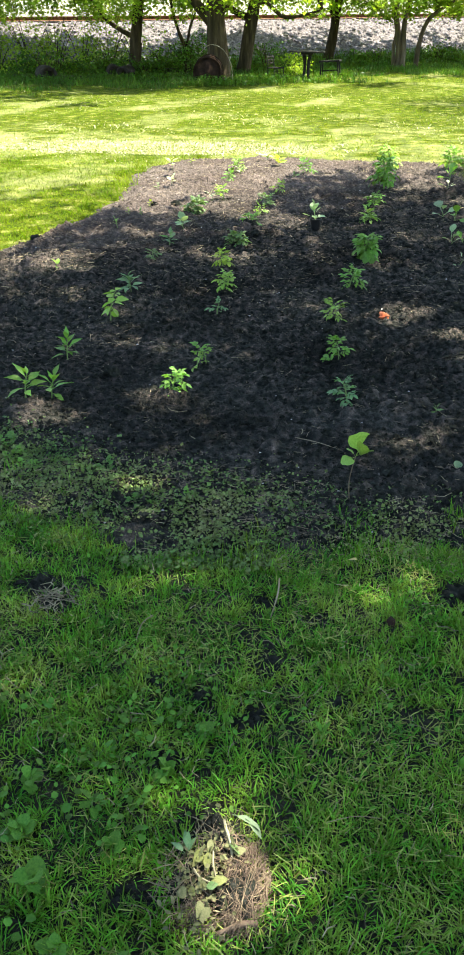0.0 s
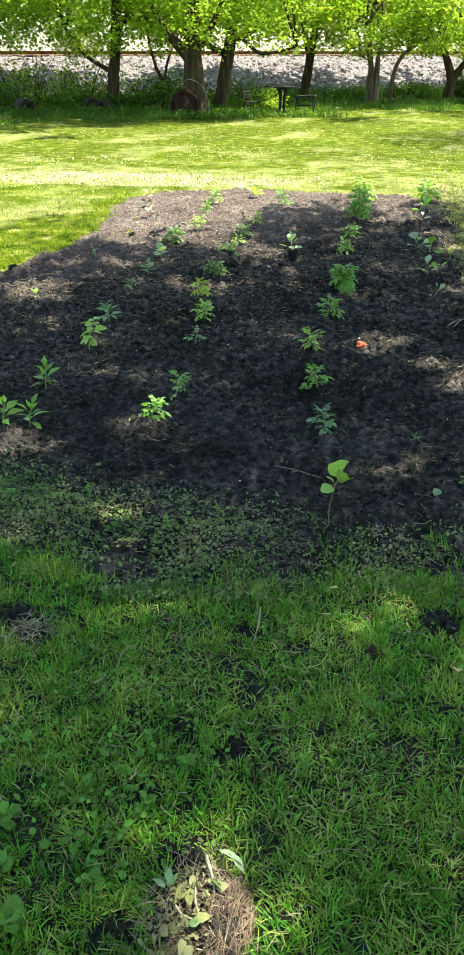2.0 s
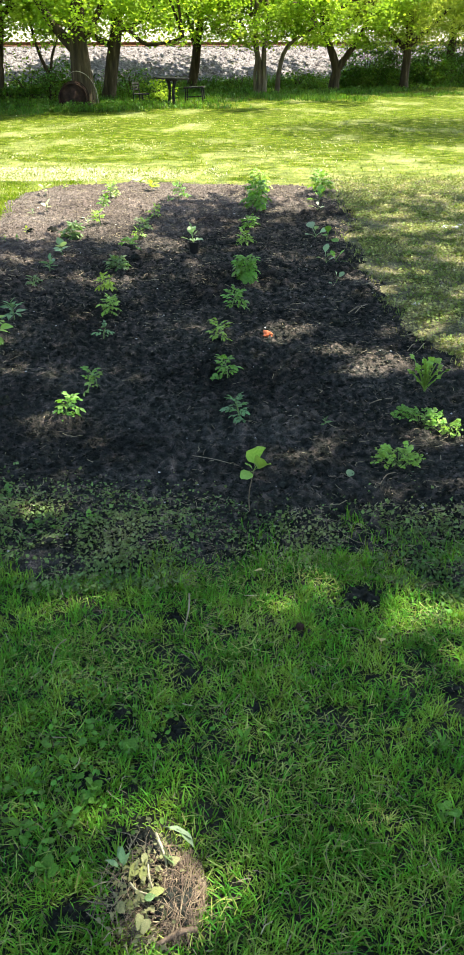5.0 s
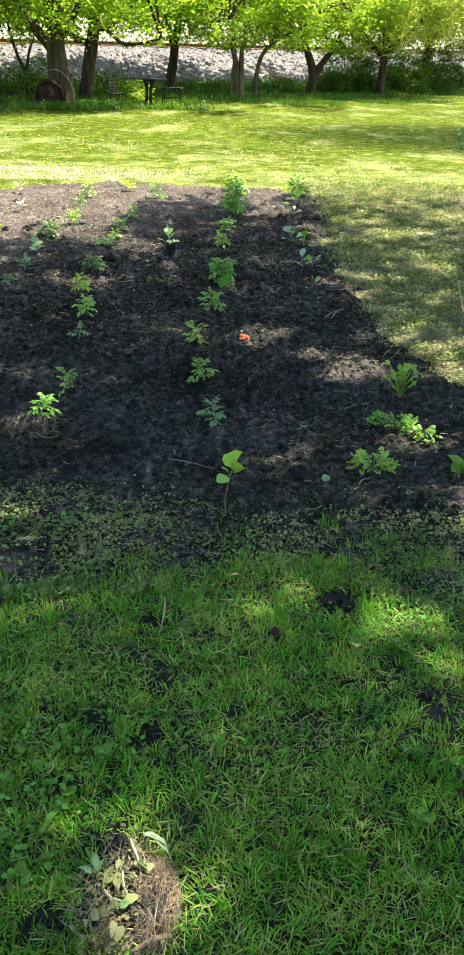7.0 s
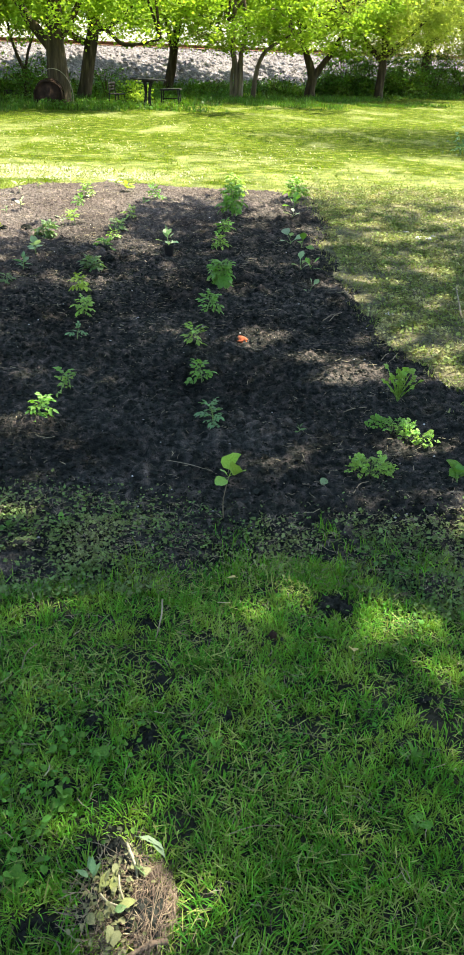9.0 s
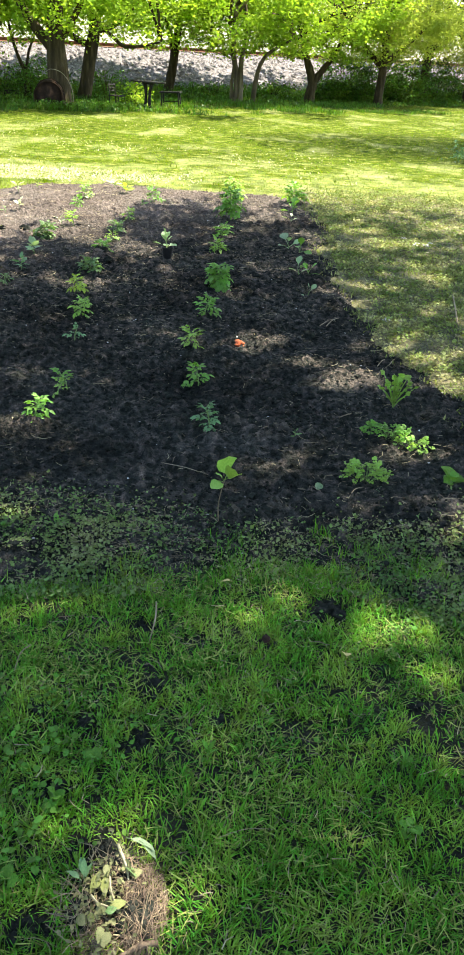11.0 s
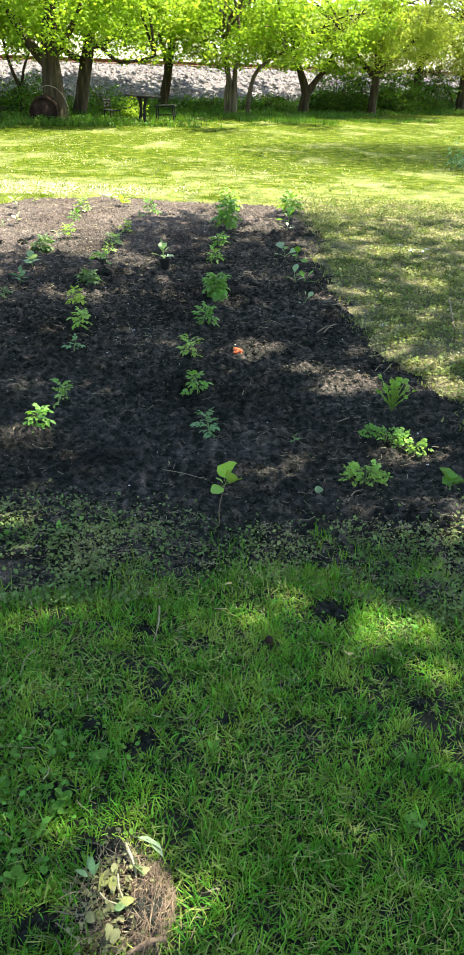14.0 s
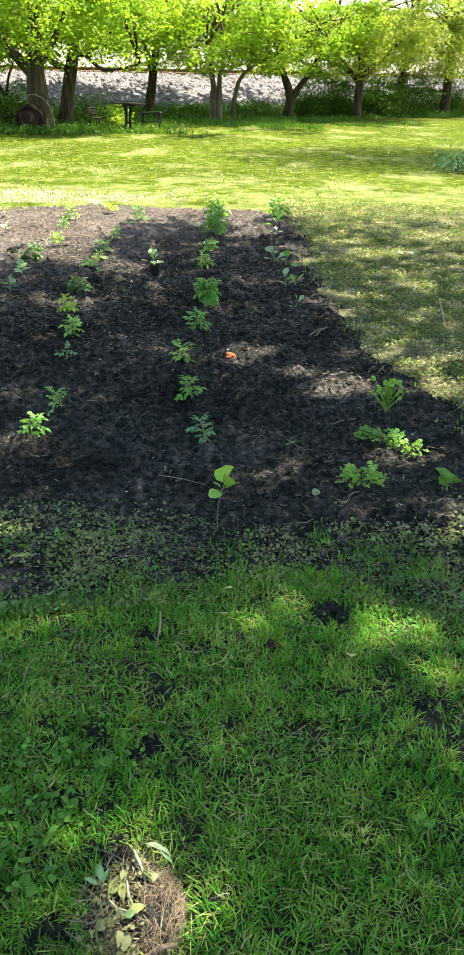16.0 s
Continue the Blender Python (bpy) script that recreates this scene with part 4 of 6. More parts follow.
# shade tree behind and above the camera; its crown lets the light patches through
def shade_tree(label, base, crown, r, n, seed, trunk_r=0.42, size=.16):
    rg = np.random.default_rng(seed)
    root = new("shade_tree")
    root.location = base
    b = np.array(base)
    c = np.array(crown) - b
    stem("trunk", [(0, 0, -.1, trunk_r * 1.5), (0, 0, .4, trunk_r), (.1, .1, 2.5, trunk_r * .8), (c[0] * .4, c[1] * .4, c[2] * .75, trunk_r * .5)], M_BARK, root, 16, 12, 0.12, seed)
    for i in range(8):
        a = i * 0.785 + rg.uniform(-.2, .2)
        tip = c + np.array([math.cos(a) * r[0] * .7, math.sin(a) * r[1] * .7, rg.uniform(-.2, .5) * r[2]])
        s0 = np.array([c[0] * .35, c[1] * .35, c[2] * .68])
        mid = (s0 + tip) / 2 + np.array([0, 0, .5])
        stem("limb", [(*s0, trunk_r * .38), (*mid, trunk_r * .22), (*tip, .03)], M_BARK, root, 10, 6, 0.1, seed + i)
    v = rg.normal(0, 1, (n, 3))
    v /= np.linalg.norm(v, axis=1)[:, None]
    p = np.array(crown) + v * (rg.uniform(0, 1, n) ** 0.42)[:, None] * np.array(r)
    hx, hy = p[:, 0] + SUN_AZ[0] * COT * p[:, 2], p[:, 1] + SUN_AZ[1] * COT * p[:, 2]
    if seed == 70:      # thinner where more of the sun comes through
        p = p[rg.uniform(0, 1, n) < np.minimum(1, -np.log(np.maximum(sun_share(hx, hy), .0087)) / 4.75)]
    leaf_cloud("crown", p - b, size, M_SHADELEAF, root, rg, 0.35, 0.42, 0.45)
    return tagged(root, label, "tree", "shade trees by the lawn")


shade_tree("tall broad shade tree with a dense leafy crown", (7.4, 6.4, 0), (4.45, 6.9, 9.3), (6.6, 7.0, 3.0), 86000, 70)
shade_tree("tree beside the lawn with a rounded crown", (9.8, 22.5, 0), (7.2, 21.6, 7.2), (4.4, 3.6, 2.2), 20000, 71, 0.28, .08)


# ---- things under the trees ----
def box_into(bm, size, m):
    r = bmesh.ops.create_cube(bm, size=1, matrix=m @ Matrix.Diagonal((*size, 1)))
    return r["verts"]


def box_part(name, size, m, mat, parent, bevel=0.008, label=""):
    bm = bmesh.new()
    box_into(bm, size, m)
    bmesh.ops.bevel(bm, geom=bm.edges[:], offset=bevel, segments=2, affect="EDGES")
    return part(name, bm, mat, parent, label, smooth=False)


def disc_into(bm, r, z0, z1, sides=28, edge=0.012):
    rings = []
    for rr, z in ((r - edge, z0), (r, z0 + edge), (r, z1 - edge), (r - edge, z1)):
        rings.append([bm.verts.new((rr * math.cos(6.2832 * k / sides), rr * math.sin(6.2832 * k / sides), z)) for k in range(sides)])
    for a, b in zip(rings, rings[1:]):
        for k in range(sides):
            bm.faces.new((a[k], a[(k + 1) % sides], b[(k + 1) % sides], b[k]))
    bm.faces.new(list(reversed(rings[0])))
    bm.faces.new(rings[-1])


table = new("garden_table")
table.matrix_basis = pose(-3.08, 27.0, 0, 0, 1.5, 10)
bm = bmesh.new()
disc_into(bm, 0.50, 0.70, 0.742)
part("tabletop", bm, M_DARKWOOD, table, smooth=False)
bm = bmesh.new()
disc_into(bm, 0.17, 0.65, 0.70, 16)
part("collar", bm, M_DARKWOOD, table, smooth=False)
for a in range(4):
    c, s = math.cos(a * 1.571 + .5), math.sin(a * 1.571 + .5)
    stem("leg", [(c * .13, s * .13, -.02, .03), (c * .08, s * .08, .2, .027), (c * .08, s * .08, .46, .027), (c * .13, s * .13, .66, .03)], M_DARKWOOD, table, 8, 8)
tagged(table, "dark weathered round wooden table on the shady grass", "table")

chair = new("garden_chair")
chair.matrix_basis = pose(-3.92, 26.9, 0, 0, 0, 65) @ Matrix.Scale(.85, 4)
for sx in (-.18, .18):
    for sy in (-.18, .18):
        hh = .74 if sy > 0 else .36
        stem("leg", [(sx * 1.1, sy * 1.1, -.02, .018), (sx, sy, .36, .016), (sx, sy * (1.25 if sy > 0 else 1), hh, .015)], M_DARKWOOD, chair, 6, 7)
box_part("seat", (.42, .42, .035), pose(0, 0, .375), M_DARKWOOD, chair)
for z in (.52, .61, .70):
    box_part("slat", (.36, .018, .045), pose(0, .215, z, -8), M_DARKWOOD, chair, .005)
tagged(chair, "small dark garden chair with a slatted back", "chair")

stool = new("garden_stool")
stool.matrix_basis = pose(-2.55, 28.6, 0, 0, -3, -8)
box_part("seat", (.62, .34, .045), pose(0, 0, .42), M_DARKWOOD, stool, .012)
for sx in (-.24, .24):
    for sy in (-.11, .11):
        stem("leg", [(sx * 1.15, sy * 1.2, -.02, .02), (sx, sy, .40, .02)], M_DARKWOOD, stool, 4, 7)
box_part("stretcher", (.46, .03, .03), pose(0, 0, .17), M_DARKWOOD, stool, .005)
tagged(stool, "low dark wooden bench stool near the table", "stool")


def ring_part(name, r0, r1, y0, y1, mat, parent, a0=0.0, a1=6.2832, seg=32, wob=0.0, seed=0, label=""):
    """A band round the y axis from radius r0 to r1, from y0 to y1."""
    bm = bmesh.new()
    rg = random.Random(seed)
    closed = a1 - a0 > 6.28
    rows = []
    for k in range(seg if closed else seg + 1):
        a = a0 + (a1 - a0) * k / seg
        w = 1 + wob * (rg.random() - .5)
        rows.append([bm.verts.new((rr * w * math.cos(a), yy, rr * w * math.sin(a))) for rr, yy in ((r0, y0), (r1, y0), (r1, y1), (r0, y1))])
    n = len(rows)
    for k in range(n if closed else n - 1):
        a, b = rows[k], rows[(k + 1) % n]
        for i in range(4):
            bm.faces.new((a[i], a[(i + 1) % 4], b[(i + 1) % 4], b[i]))
    if not closed:
        bm.faces.new(rows[0])
        bm.faces.new(list(reversed(rows[-1])))
    return part(name, bm, mat, parent, label)


drum = new("rusty_drum")
drum.matrix_basis = pose(-5.5, 25.35, .30, 3, 0, 8)
shell = ring_part("shell", .355, .37, -.30, .30, M_RUST, drum, wob=.02, seed=3)
ring_part("rim", .35, .38, -.325, -.295, M_RUST, shell)
ring_part("rim", .35, .392, .295, .325, M_RUST, shell)
ring_part("hoop", .368, .383, -.03, .03, M_RUST, shell)
ring_part("end_plate", .0, .354, -.28, -.27, M_RUST, drum, -.55, 3.69, 24, label="rusted-through end plate with its lower part gone")
tagged(drum, "rusty steel drum lying open beside the old trunk", "drum")

hoop = new("wire_hoop")
hoop.matrix_basis = pose(-5.32, 25.72, 0, 0, 0, 5)
stem("wire", [(-.45, 0, .75, .008), (-.2, 0, .93, .008), (.12, 0, .84, .008), (.34, 0, .52, .008), (.4, 0, .1, .008), (.38, 0, -.05, .008)], M_WIRE, hoop, 24, 6)
tagged(hoop, "bent pale wire hoop leaning on the old trunk", "wire")


def hollow_log(label, m, r, length, seed):
    root = new("hollow_log")
    root.matrix_basis = m
    ring_part("bark", r * .72, r, -length / 2, length / 2, M_OLDLOG, root, wob=.14, seed=seed, seg=22)
    ring_part("rotten_core", r * .45, r * .715, -length / 2 + .05, length / 2 - .05, M_OLDLOG, root, .6, 3.6, 12, .2, seed, "rotten brown heartwood")
    return tagged(root, label, "log", "old logs under the trees")


hollow_log("hollow brown log standing open among weeds", pose(-8.62, 26.9, .2, 0, 0, 25), .21, .5, 4)
hollow_log("hollow brown log standing open among weeds", pose(-8.22, 26.75, .19, 4, 0, -14), .19, .42, 5)
hollow_log("grey hollow log lying on the shady grass", pose(-10.3, 25.9, .2, 0, 0, 40), .22, .6, 6)


def fallen_log(label, p0, p1, r, seed):
    root = new("fallen_log")
    root.location = p0
    d = Vector(p1) - Vector(p0)
    stem("trunk", [(0, 0, 0, r), (*(d * .5), r * .92), (*d, r * .8)], M_OLDLOG, root, 10, 9, .15, seed)
    return tagged(root, label, "log", "old logs under the trees")


fallen_log("long dark log lying behind the weeds", (-8.1, 27.9, .13), (-6.6, 28.7, .12), .13, 7)
fallen_log("thin grey log lying on the grass", (-11.6, 26.6, .07), (-9.2, 26.4, .07), .08, 8)


# ---- seedlings ----
M_BROWNSTEM = material("brown_dry_stem", [(0.3, (0.10, 0.075, 0.045)), (0.7, (0.2, 0.16, 0.09))], 20, 3, 0.7, 0.1)
def strip_into(bm, rows):
    """Rows of (left, mid, right) points joined into a folded blade."""
    vs = [[bm.verts.new(p) for p in r] for r in rows]
    for a, b in zip(vs, vs[1:]):
        bm.faces.new((a[0], a[1], b[1], b[0]))
        bm.faces.new((a[1], a[2], b[2], b[1]))


def blade_rows(outline, bend, fold, m=Matrix(), wave=0.0, rg=random):
    rows = []
    for u, w in outline:
        z = bend * u * u
        lift = fold * w
        a, b = wave * (rg.random() - .5), wave * (rg.random() - .5)
        rows.append([m @ Vector((u, w, z + lift + a)), m @ Vector((u, 0, z)), m @ Vector((u, -w, z + lift + b))])
    return rows


OUTLINE = {
    "lance": [(.16, .012), (.27, .09), (.42, .17), (.58, .185), (.76, .12), (.92, .045), (1, .002)],
    "ovate": [(.2, .015), (.27, .13), (.4, .25), (.58, .28), (.76, .2), (.9, .09), (1, .004)],
    "round": [(.28, .06), (.25, .26), (.42, .42), (.62, .45), (.8, .36), (.94, .2), (1, .03)],
    "spoon": [(.16, .012), (.4, .02), (.52, .12), (.64, .22), (.78, .25), (.9, .18), (.97, .08), (1, .006)],
    "pointed": [(.14, .012), (.24, .06), (.36, .14), (.5, .19), (.64, .17), (.8, .09), (.92, .03), (1, .002)],
    "lobed": [(.05, .03), (.2, .27), (.32, .25), (.48, .32), (.62, .25), (.8, .19), (1, .015)],
    "leaflet": [(0, .03), (.2, .2), (.42, .42), (.6, .5), (.78, .44), (.93, .24), (1, .05)],
}


def leaf_mesh(kind, seed):
    rg = random.Random(seed)
    bm = bmesh.new()
    bend = -rg.uniform(.15, .45)
    tube_into(bm, [(0, 0, 0), (.15, 0, .0), (.3, 0, bend * .09 - .004)], [.016, .013, .009], 4)
    if kind in ("compound", "curly", "celery"):
        k = 2.4 if kind == "celery" else 1
        tube_into(bm, [(.3, 0, bend * .09 - .004), (.6, 0, bend * .36 - .004), (.9, 0, bend * .81)], [.009 * k, .007 * k, .004], 4)
        spots = {"compound": [(.36, .75), (.64, 1.0)], "curly": [(.55, .8), (.78, 1)], "celery": [(.84, .9)]}[kind]
        shape = OUTLINE["lobed" if kind == "compound" else "leaflet"]
        for u, k in spots:
            for sgn in (-1, 1):
                ln = {"compound": .46, "curly": .30, "celery": .13}[kind] * k * rg.uniform(.8, 1.2)
                m = Matrix.Translation((u, 0, bend * u * u)) @ pose(0, 0, 0, sgn * rg.uniform(-10, 15), rg.uniform(0, 30), sgn * rg.uniform(42, 72)) @ Matrix.Scale(ln, 4)
                strip_into(bm, blade_rows(shape, -.25, .35, m, .08, rg))
        m = Matrix.Translation((.82, 0, bend * .67)) @ pose(0, 0, 0, 0, rg.uniform(15, 35), 0) @ Matrix.Scale({"compound": .55, "curly": .32, "celery": .20}[kind], 4)
        strip_into(bm, blade_rows(shape, -.25, .3, m, .06, rg))
    else:
        strip_into(bm, blade_rows(OUTLINE["round"], -.1, .75, wave=.16, rg=rg)) if kind == "folded" else strip_into(bm, blade_rows(OUTLINE[kind], bend, .3 if kind in ("lance", "pointed") else .18, wave=.18 if kind == "round" else .03, rg=rg))
    me = bpy.data.meshes.new("leaf")
    bm.to_mesh(me)
    bm.free()
    me.polygons.foreach_set("use_smooth", np.ones(len(me.polygons), bool))
    return me


LEAVES = {}


def leaf_for(kind, mat, i):
    key = (kind, mat.name, i % 3)
    if key not in LEAVES:
        me = leaf_mesh(kind, hash_of(kind) + i % 3)
        me.materials.append(mat)
        LEAVES[key] = me
    return LEAVES[key]


def hash_of(word):
    return sum(ord(c) * (i + 3) for i, c in enumerate(word))


def seedling(name, label, category, x, y, h, leaf, mat, count, length, seed, lean=0.15, up=(55, 0), stem_r=0.004, low=0.25, z=None, tops=True, stem_mat=None, way=None, tall=.86):
    """A young plant: a bent stem and leaves set round it in a spiral; each leaf is a part."""
    rg = random.Random(seed)
    root = new(name)
    z0 = float(bed_z(np.array([x]), np.array([y]))[0]) if z is None else z
    root.location = (x, y, z0)
    a = rg.uniform(0, 6.28) if way is None else radians(way)
    dx, dy = math.cos(a) * lean * h, math.sin(a) * lean * h
    hs = h * tall
    stem("stem", [(0, 0, -.02, stem_r * 1.2), (dx * .15, dy * .15, hs * .4, stem_r), (dx * .6, dy * .6, hs * .8, stem_r * .8), (dx, dy, hs, stem_r * .5)], stem_mat or M_STEM, root, 8, 6)
    az = rg.uniform(0, 360)
    for i in range(count):
        u = low + (1 - low) * (i / max(count - 1, 1))
        k = u ** 1.4
        p = (dx * k, dy * k, hs * u)
        el = up[1] + (up[0] - up[1]) * u + rg.uniform(-18, 18)
        s = length * (1.1 - .45 * u if tops else 1) * rg.uniform(.65, 1.2)
        lf = obj("leaf", leaf_for(leaf, mat, rg.randrange(3)), None, root)
        lf.matrix_basis = pose(*p, 0, -el, az) @ pose(0, 0, 0, rg.uniform(-35, 35)) @ Matrix.Scale(s, 4)
        az += 137.5 + rg.uniform(-35, 35)
    return tagged(root, label, category, "seedlings in the bed")


def pepper(x, y, h, w, seed, mat=None, label="young pepper plant with pointed leaves in black soil", n=11):
    return seedling("pepper_plant", label, "seedling", x, y, h, "pointed", mat or L_GREEN, n, w * .64, seed, .12, (62, -18), .0032, .3, tall=.62)


def tomato(x, y, h, w, seed, mat=None, label="young tomato plant with divided leaves in black soil", n=10, lean=.2, up=(58, -22), low=.25, tall=.72):
    return seedling("tomato_plant", label, "seedling", x, y, h, "compound", mat or L_GREEN, int(n * 1.5), w * .52, seed, lean, up, .0035, low, tall=tall)


def cabbage(x, y, h, w, seed, mat=None, label="small cabbage seedling with broad blue-green leaves", n=5, way=None):
    return seedling("cabbage_plant", label, "seedling", x, y, h, "spoon", mat or L_BLUE, n, max(h, w * .62), seed, .1, (74, 18), .003, .15, tops=False, way=way, tall=.35)


def sprout(x, y, h, w, seed, mat=None, label="tiny bright green sprout in bare soil", n=5):
    return seedling("sprout", label, "seedling", x, y, h, "ovate", mat or L_BRIGHT, n, w * .62, seed, .15, (66, 8), .0025, .35, tall=.66)


def parsley(label, x, y, rx, ry, h, n, seed, turn=0, mat=None):
    """A low mound of thin stalks, each topped by a sprig of small round leaflets."""
    rg = random.Random(seed)
    root = new("parsley_plant")
    root.matrix_basis = pose(x, y, float(bed_z(np.array([x]), np.array([y]))[0]), 0, 0, -turn)
    for i in range(n):
        a, q = rg.uniform(0, 6.2832), math.sqrt(rg.random())
        px, py = rx * q * math.cos(a), ry * q * math.sin(a)
        pz = h * (.25 + .75 * math.sqrt(max(1 - q * q, 0))) * rg.uniform(.6, 1.05)
        if i % 4 == 0:
            stem("stalk", [(px * .15, py * .15, -.01, .0014), (px * .6, py * .6, pz * .7, .0012), (px, py, pz, .0009)], M_STEM, root, 5, 4)
        lf = obj("leaf", leaf_for("curly", mat or L_GREEN, rg.randrange(3)), None, root)
        lf.matrix_basis = pose(px * .8, py * .8, pz * .8, 0, -rg.uniform(5, 70), math.degrees(a) + rg.uniform(-60, 60)) @ pose(0, 0, 0, rg.uniform(-40, 40)) @ Matrix.Scale(rg.uniform(.028, .048), 4)
    return tagged(root, label, "seedling", "seedlings in the bed")


# row with peppers
pepper(-1.53, 3.50, .165, .17, 1, n=13)
pepper(-1.44, 3.58, .155, .17, 2, n=12)
pepper(-1.58, 4.15, .165, .15, 3, n=14)
seedling("pepper_plant", "lanky pepper plant with broad drooping leaves", "seedling", -1.57, 4.83, .185, "ovate", L_BRIGHT, 15, .10, 4, .35, (30, -48), .004, .35, way=70)
pepper(-1.62, 5.41, .165, .16, 5, L_BLUE, "bushy blue-green young pepper plant", 17)
sprout(-2.26, 5.78, .085, .10, 6, n=4)
tomato(-1.67, 6.12, .075, .13, 7, L_DULL, "small dull green seedling in black soil", 9)
pepper(-1.67, 6.58, .10, .17, 8, L_BLUE, "low blue-green seedling in black soil", 10)
sprout(-1.71, 7.17, .10, .18, 9, L_MINT, "pale grey-green seedling in black soil", 9)
sprout(-2.25, 7.11, .09, .10, 10, L_GREEN, "small green sprout in black soil", 6)
sprout(-2.32, 7.67, .09, .075, 11, L_YOUNG)
sprout(-2.23, 7.74, .075, .065, 12, L_GREEN)
sprout(-2.27, 8.16, .09, .075, 13, L_YOUNG)
tomato(-1.83, 8.07, .125, .20, 14, L_DULL, "low bushy dull green plant in dry soil", 26, low=.1, tall=.6)
sprout(-2.32, 9.15, .11, .12, 15, L_PALE, "seedling in dry soil, leaves painted pale with sun glare", 6)
sprout(-2.42, 9.0, .08, .10, 16, L_MINT, "small pale green sprout in dry soil", 4)
sprout(-2.62, 10.36, .15, .17, 17, L_PALE, "seedling in dry soil, leaves painted pale with sun glare", 6)
sprout(-2.5, 10.75, .08, .12, 18, L_YOUNG, n=5)
# second row
tomato(-.91, 3.72, .12, .145, 20, L_GREEN, "bright yellow-green young tomato plant on a small mound", 12)
tomato(-.90, 4.16, .075, .12, 21, L_BRIGHT, n=5, lean=.5)
tomato(-.86, 4.20, .14, .13, 19, L_GREEN, n=6, lean=.35, low=.6)
tomato(-.98, 5.03, .075, .11, 22, L_BLUE, "small blue-green seedling in black soil", 5)
tomato(-1.03, 5.50, .155, .14, 23, L_BRIGHT, "upright bushy light green tomato plant", 18, .1, (50, -35))
tomato(-1.14, 5.98, .135, .13, 37, L_YOUNG, "upright bushy light green tomato plant", 16, .1, (50, -25))
tomato(-1.17, 6.67, .10, .18, 24, L_DULL, "low bushy dull green plant in black soil", 24, low=.1, tall=.6)
tomato(-1.18, 7.41, .105, .17, 25, L_GREEN, n=14)
tomato(-1.20, 7.94, .115, .11, 26, L_BRIGHT, "light green young tomato plant", 9)
tomato(-1.20, 8.34, .105, .17, 27, L_DULL, "dark green young tomato plant in dry soil", 14)
tomato(-1.18, 8.93, .12, .15, 28, L_BRIGHT, "light green young tomato plant", 12)
sprout(-1.76, 8.52, .09, .14, 29, L_PALE, "lower seedling leaves on dry soil, painted pale with glare", 5)
tomato(-1.66, 8.58, .155, .16, 30, L_BRIGHT, "light green young tomato plant", 10, low=.5)
tomato(-1.82, 9.58, .11, .14, 31, L_GREEN, n=12)
tomato(-1.86, 10.22, .20, .18, 32, L_BRIGHT, "tall light green plant in dry soil", 16)
sprout(-1.78, 10.1, .12, .14, 38, L_PALE, "seedling in dry soil, leaves painted pale with sun glare", 5)
sprout(-1.16, 9.94, .07, .10, 33, L_DULL, "small dark green sprout in dry soil")
sprout(-1.65, 11.17, .075, .20, 34, L_PALE, "seedling with broad leaves painted pale with sun glare", 7)
sprout(-1.45, 10.74, .085, .19, 35, L_YOUNG, "low yellow-green seedling in dry soil", 9)
tomato(-1.08, 10.33, .195, .16, 36, L_GREEN, n=16)
# third row
tomato(-.12, 3.76, .15, .115, 40, L_BLUE, "blue-green young plant with narrow divided leaves", 14, .15, (66, -20))
tomato(-.21, 4.40, .115, .14, 41, L_GREEN, n=11)
tomato(-.27, 5.02, .16, .15, 42, L_BRIGHT, "light green young tomato plant", 11, .3)
tomato(-.25, 5.62, .145, .17, 43, L_GREEN, n=13)
seedling("tomato_plant", "tall bushy tomato plant with drooping leaves", "seedling", -.19, 6.45, .235, "compound", L_GREEN, 66, .105, 45, .06, (35, -60), .007, .4, tall=.7)
tomato(-.27, 7.78, .12, .17, 46, L_BRIGHT, "light green young tomato plant", 15)
tomato(-.25, 8.41, .105, .17, 49, L_GREEN, n=13)
seedling("tomato_plant", "tall bushy light green tomato plant", "seedling", -.19, 9.37, .33, "compound", L_GREEN, 52, .135, 47, .12, (45, -40), .008, .3, tall=.8)
seedling("tomato_plant", "tall light green tomato plant beside a bigger one", "seedling", -.18, 10.75, .28, "compound", L_BRIGHT, 34, .14, 48, .15, (50, -30), .008, .25, tall=.82)
# fourth row
tomato(.55, 10.94, .24, .26, 50, L_BRIGHT, "tall pale green plant at the bed's far corner", 24)
cabbage(.47, 10.1, .12, .2, 51, L_GREEN, "young cabbage with broad green leaves", 6)
cabbage(.43, 9.42, .07, .15, 52, L_PALE, "wilted pale seedling on the soil", 4)
cabbage(.37, 8.06, .14, .16, 53, L_MINT, "young cabbage with pale blue-green leaves", 4, 150)
cabbage(.46, 7.98, .12, .15, 54, L_GREEN, "young cabbage with bright green leaves", 4, 20)
cabbage(.42, 7.08, .12, .14, 55, L_MINT, "young cabbage with pale blue-green leaves", 4, 140)
cabbage(.49, 7.04, .09, .15, 56, L_GREEN, "young cabbage with bright green leaves", 4, 10)
cabbage(.46, 6.40, .075, .09, 57, L_MINT, "small pale cabbage seedling", 3)
seedling("celery_plant", "celery plant with upright bright green stalks", "seedling", .78, 4.20, .05, "celery", L_BRIGHT, 34, .15, 58, .05, (92, 58), .004, .05, tops=False)
parsley("spreading bushy green parsley plant", .70, 3.77, .115, .05, .085, 90, 59, 25)
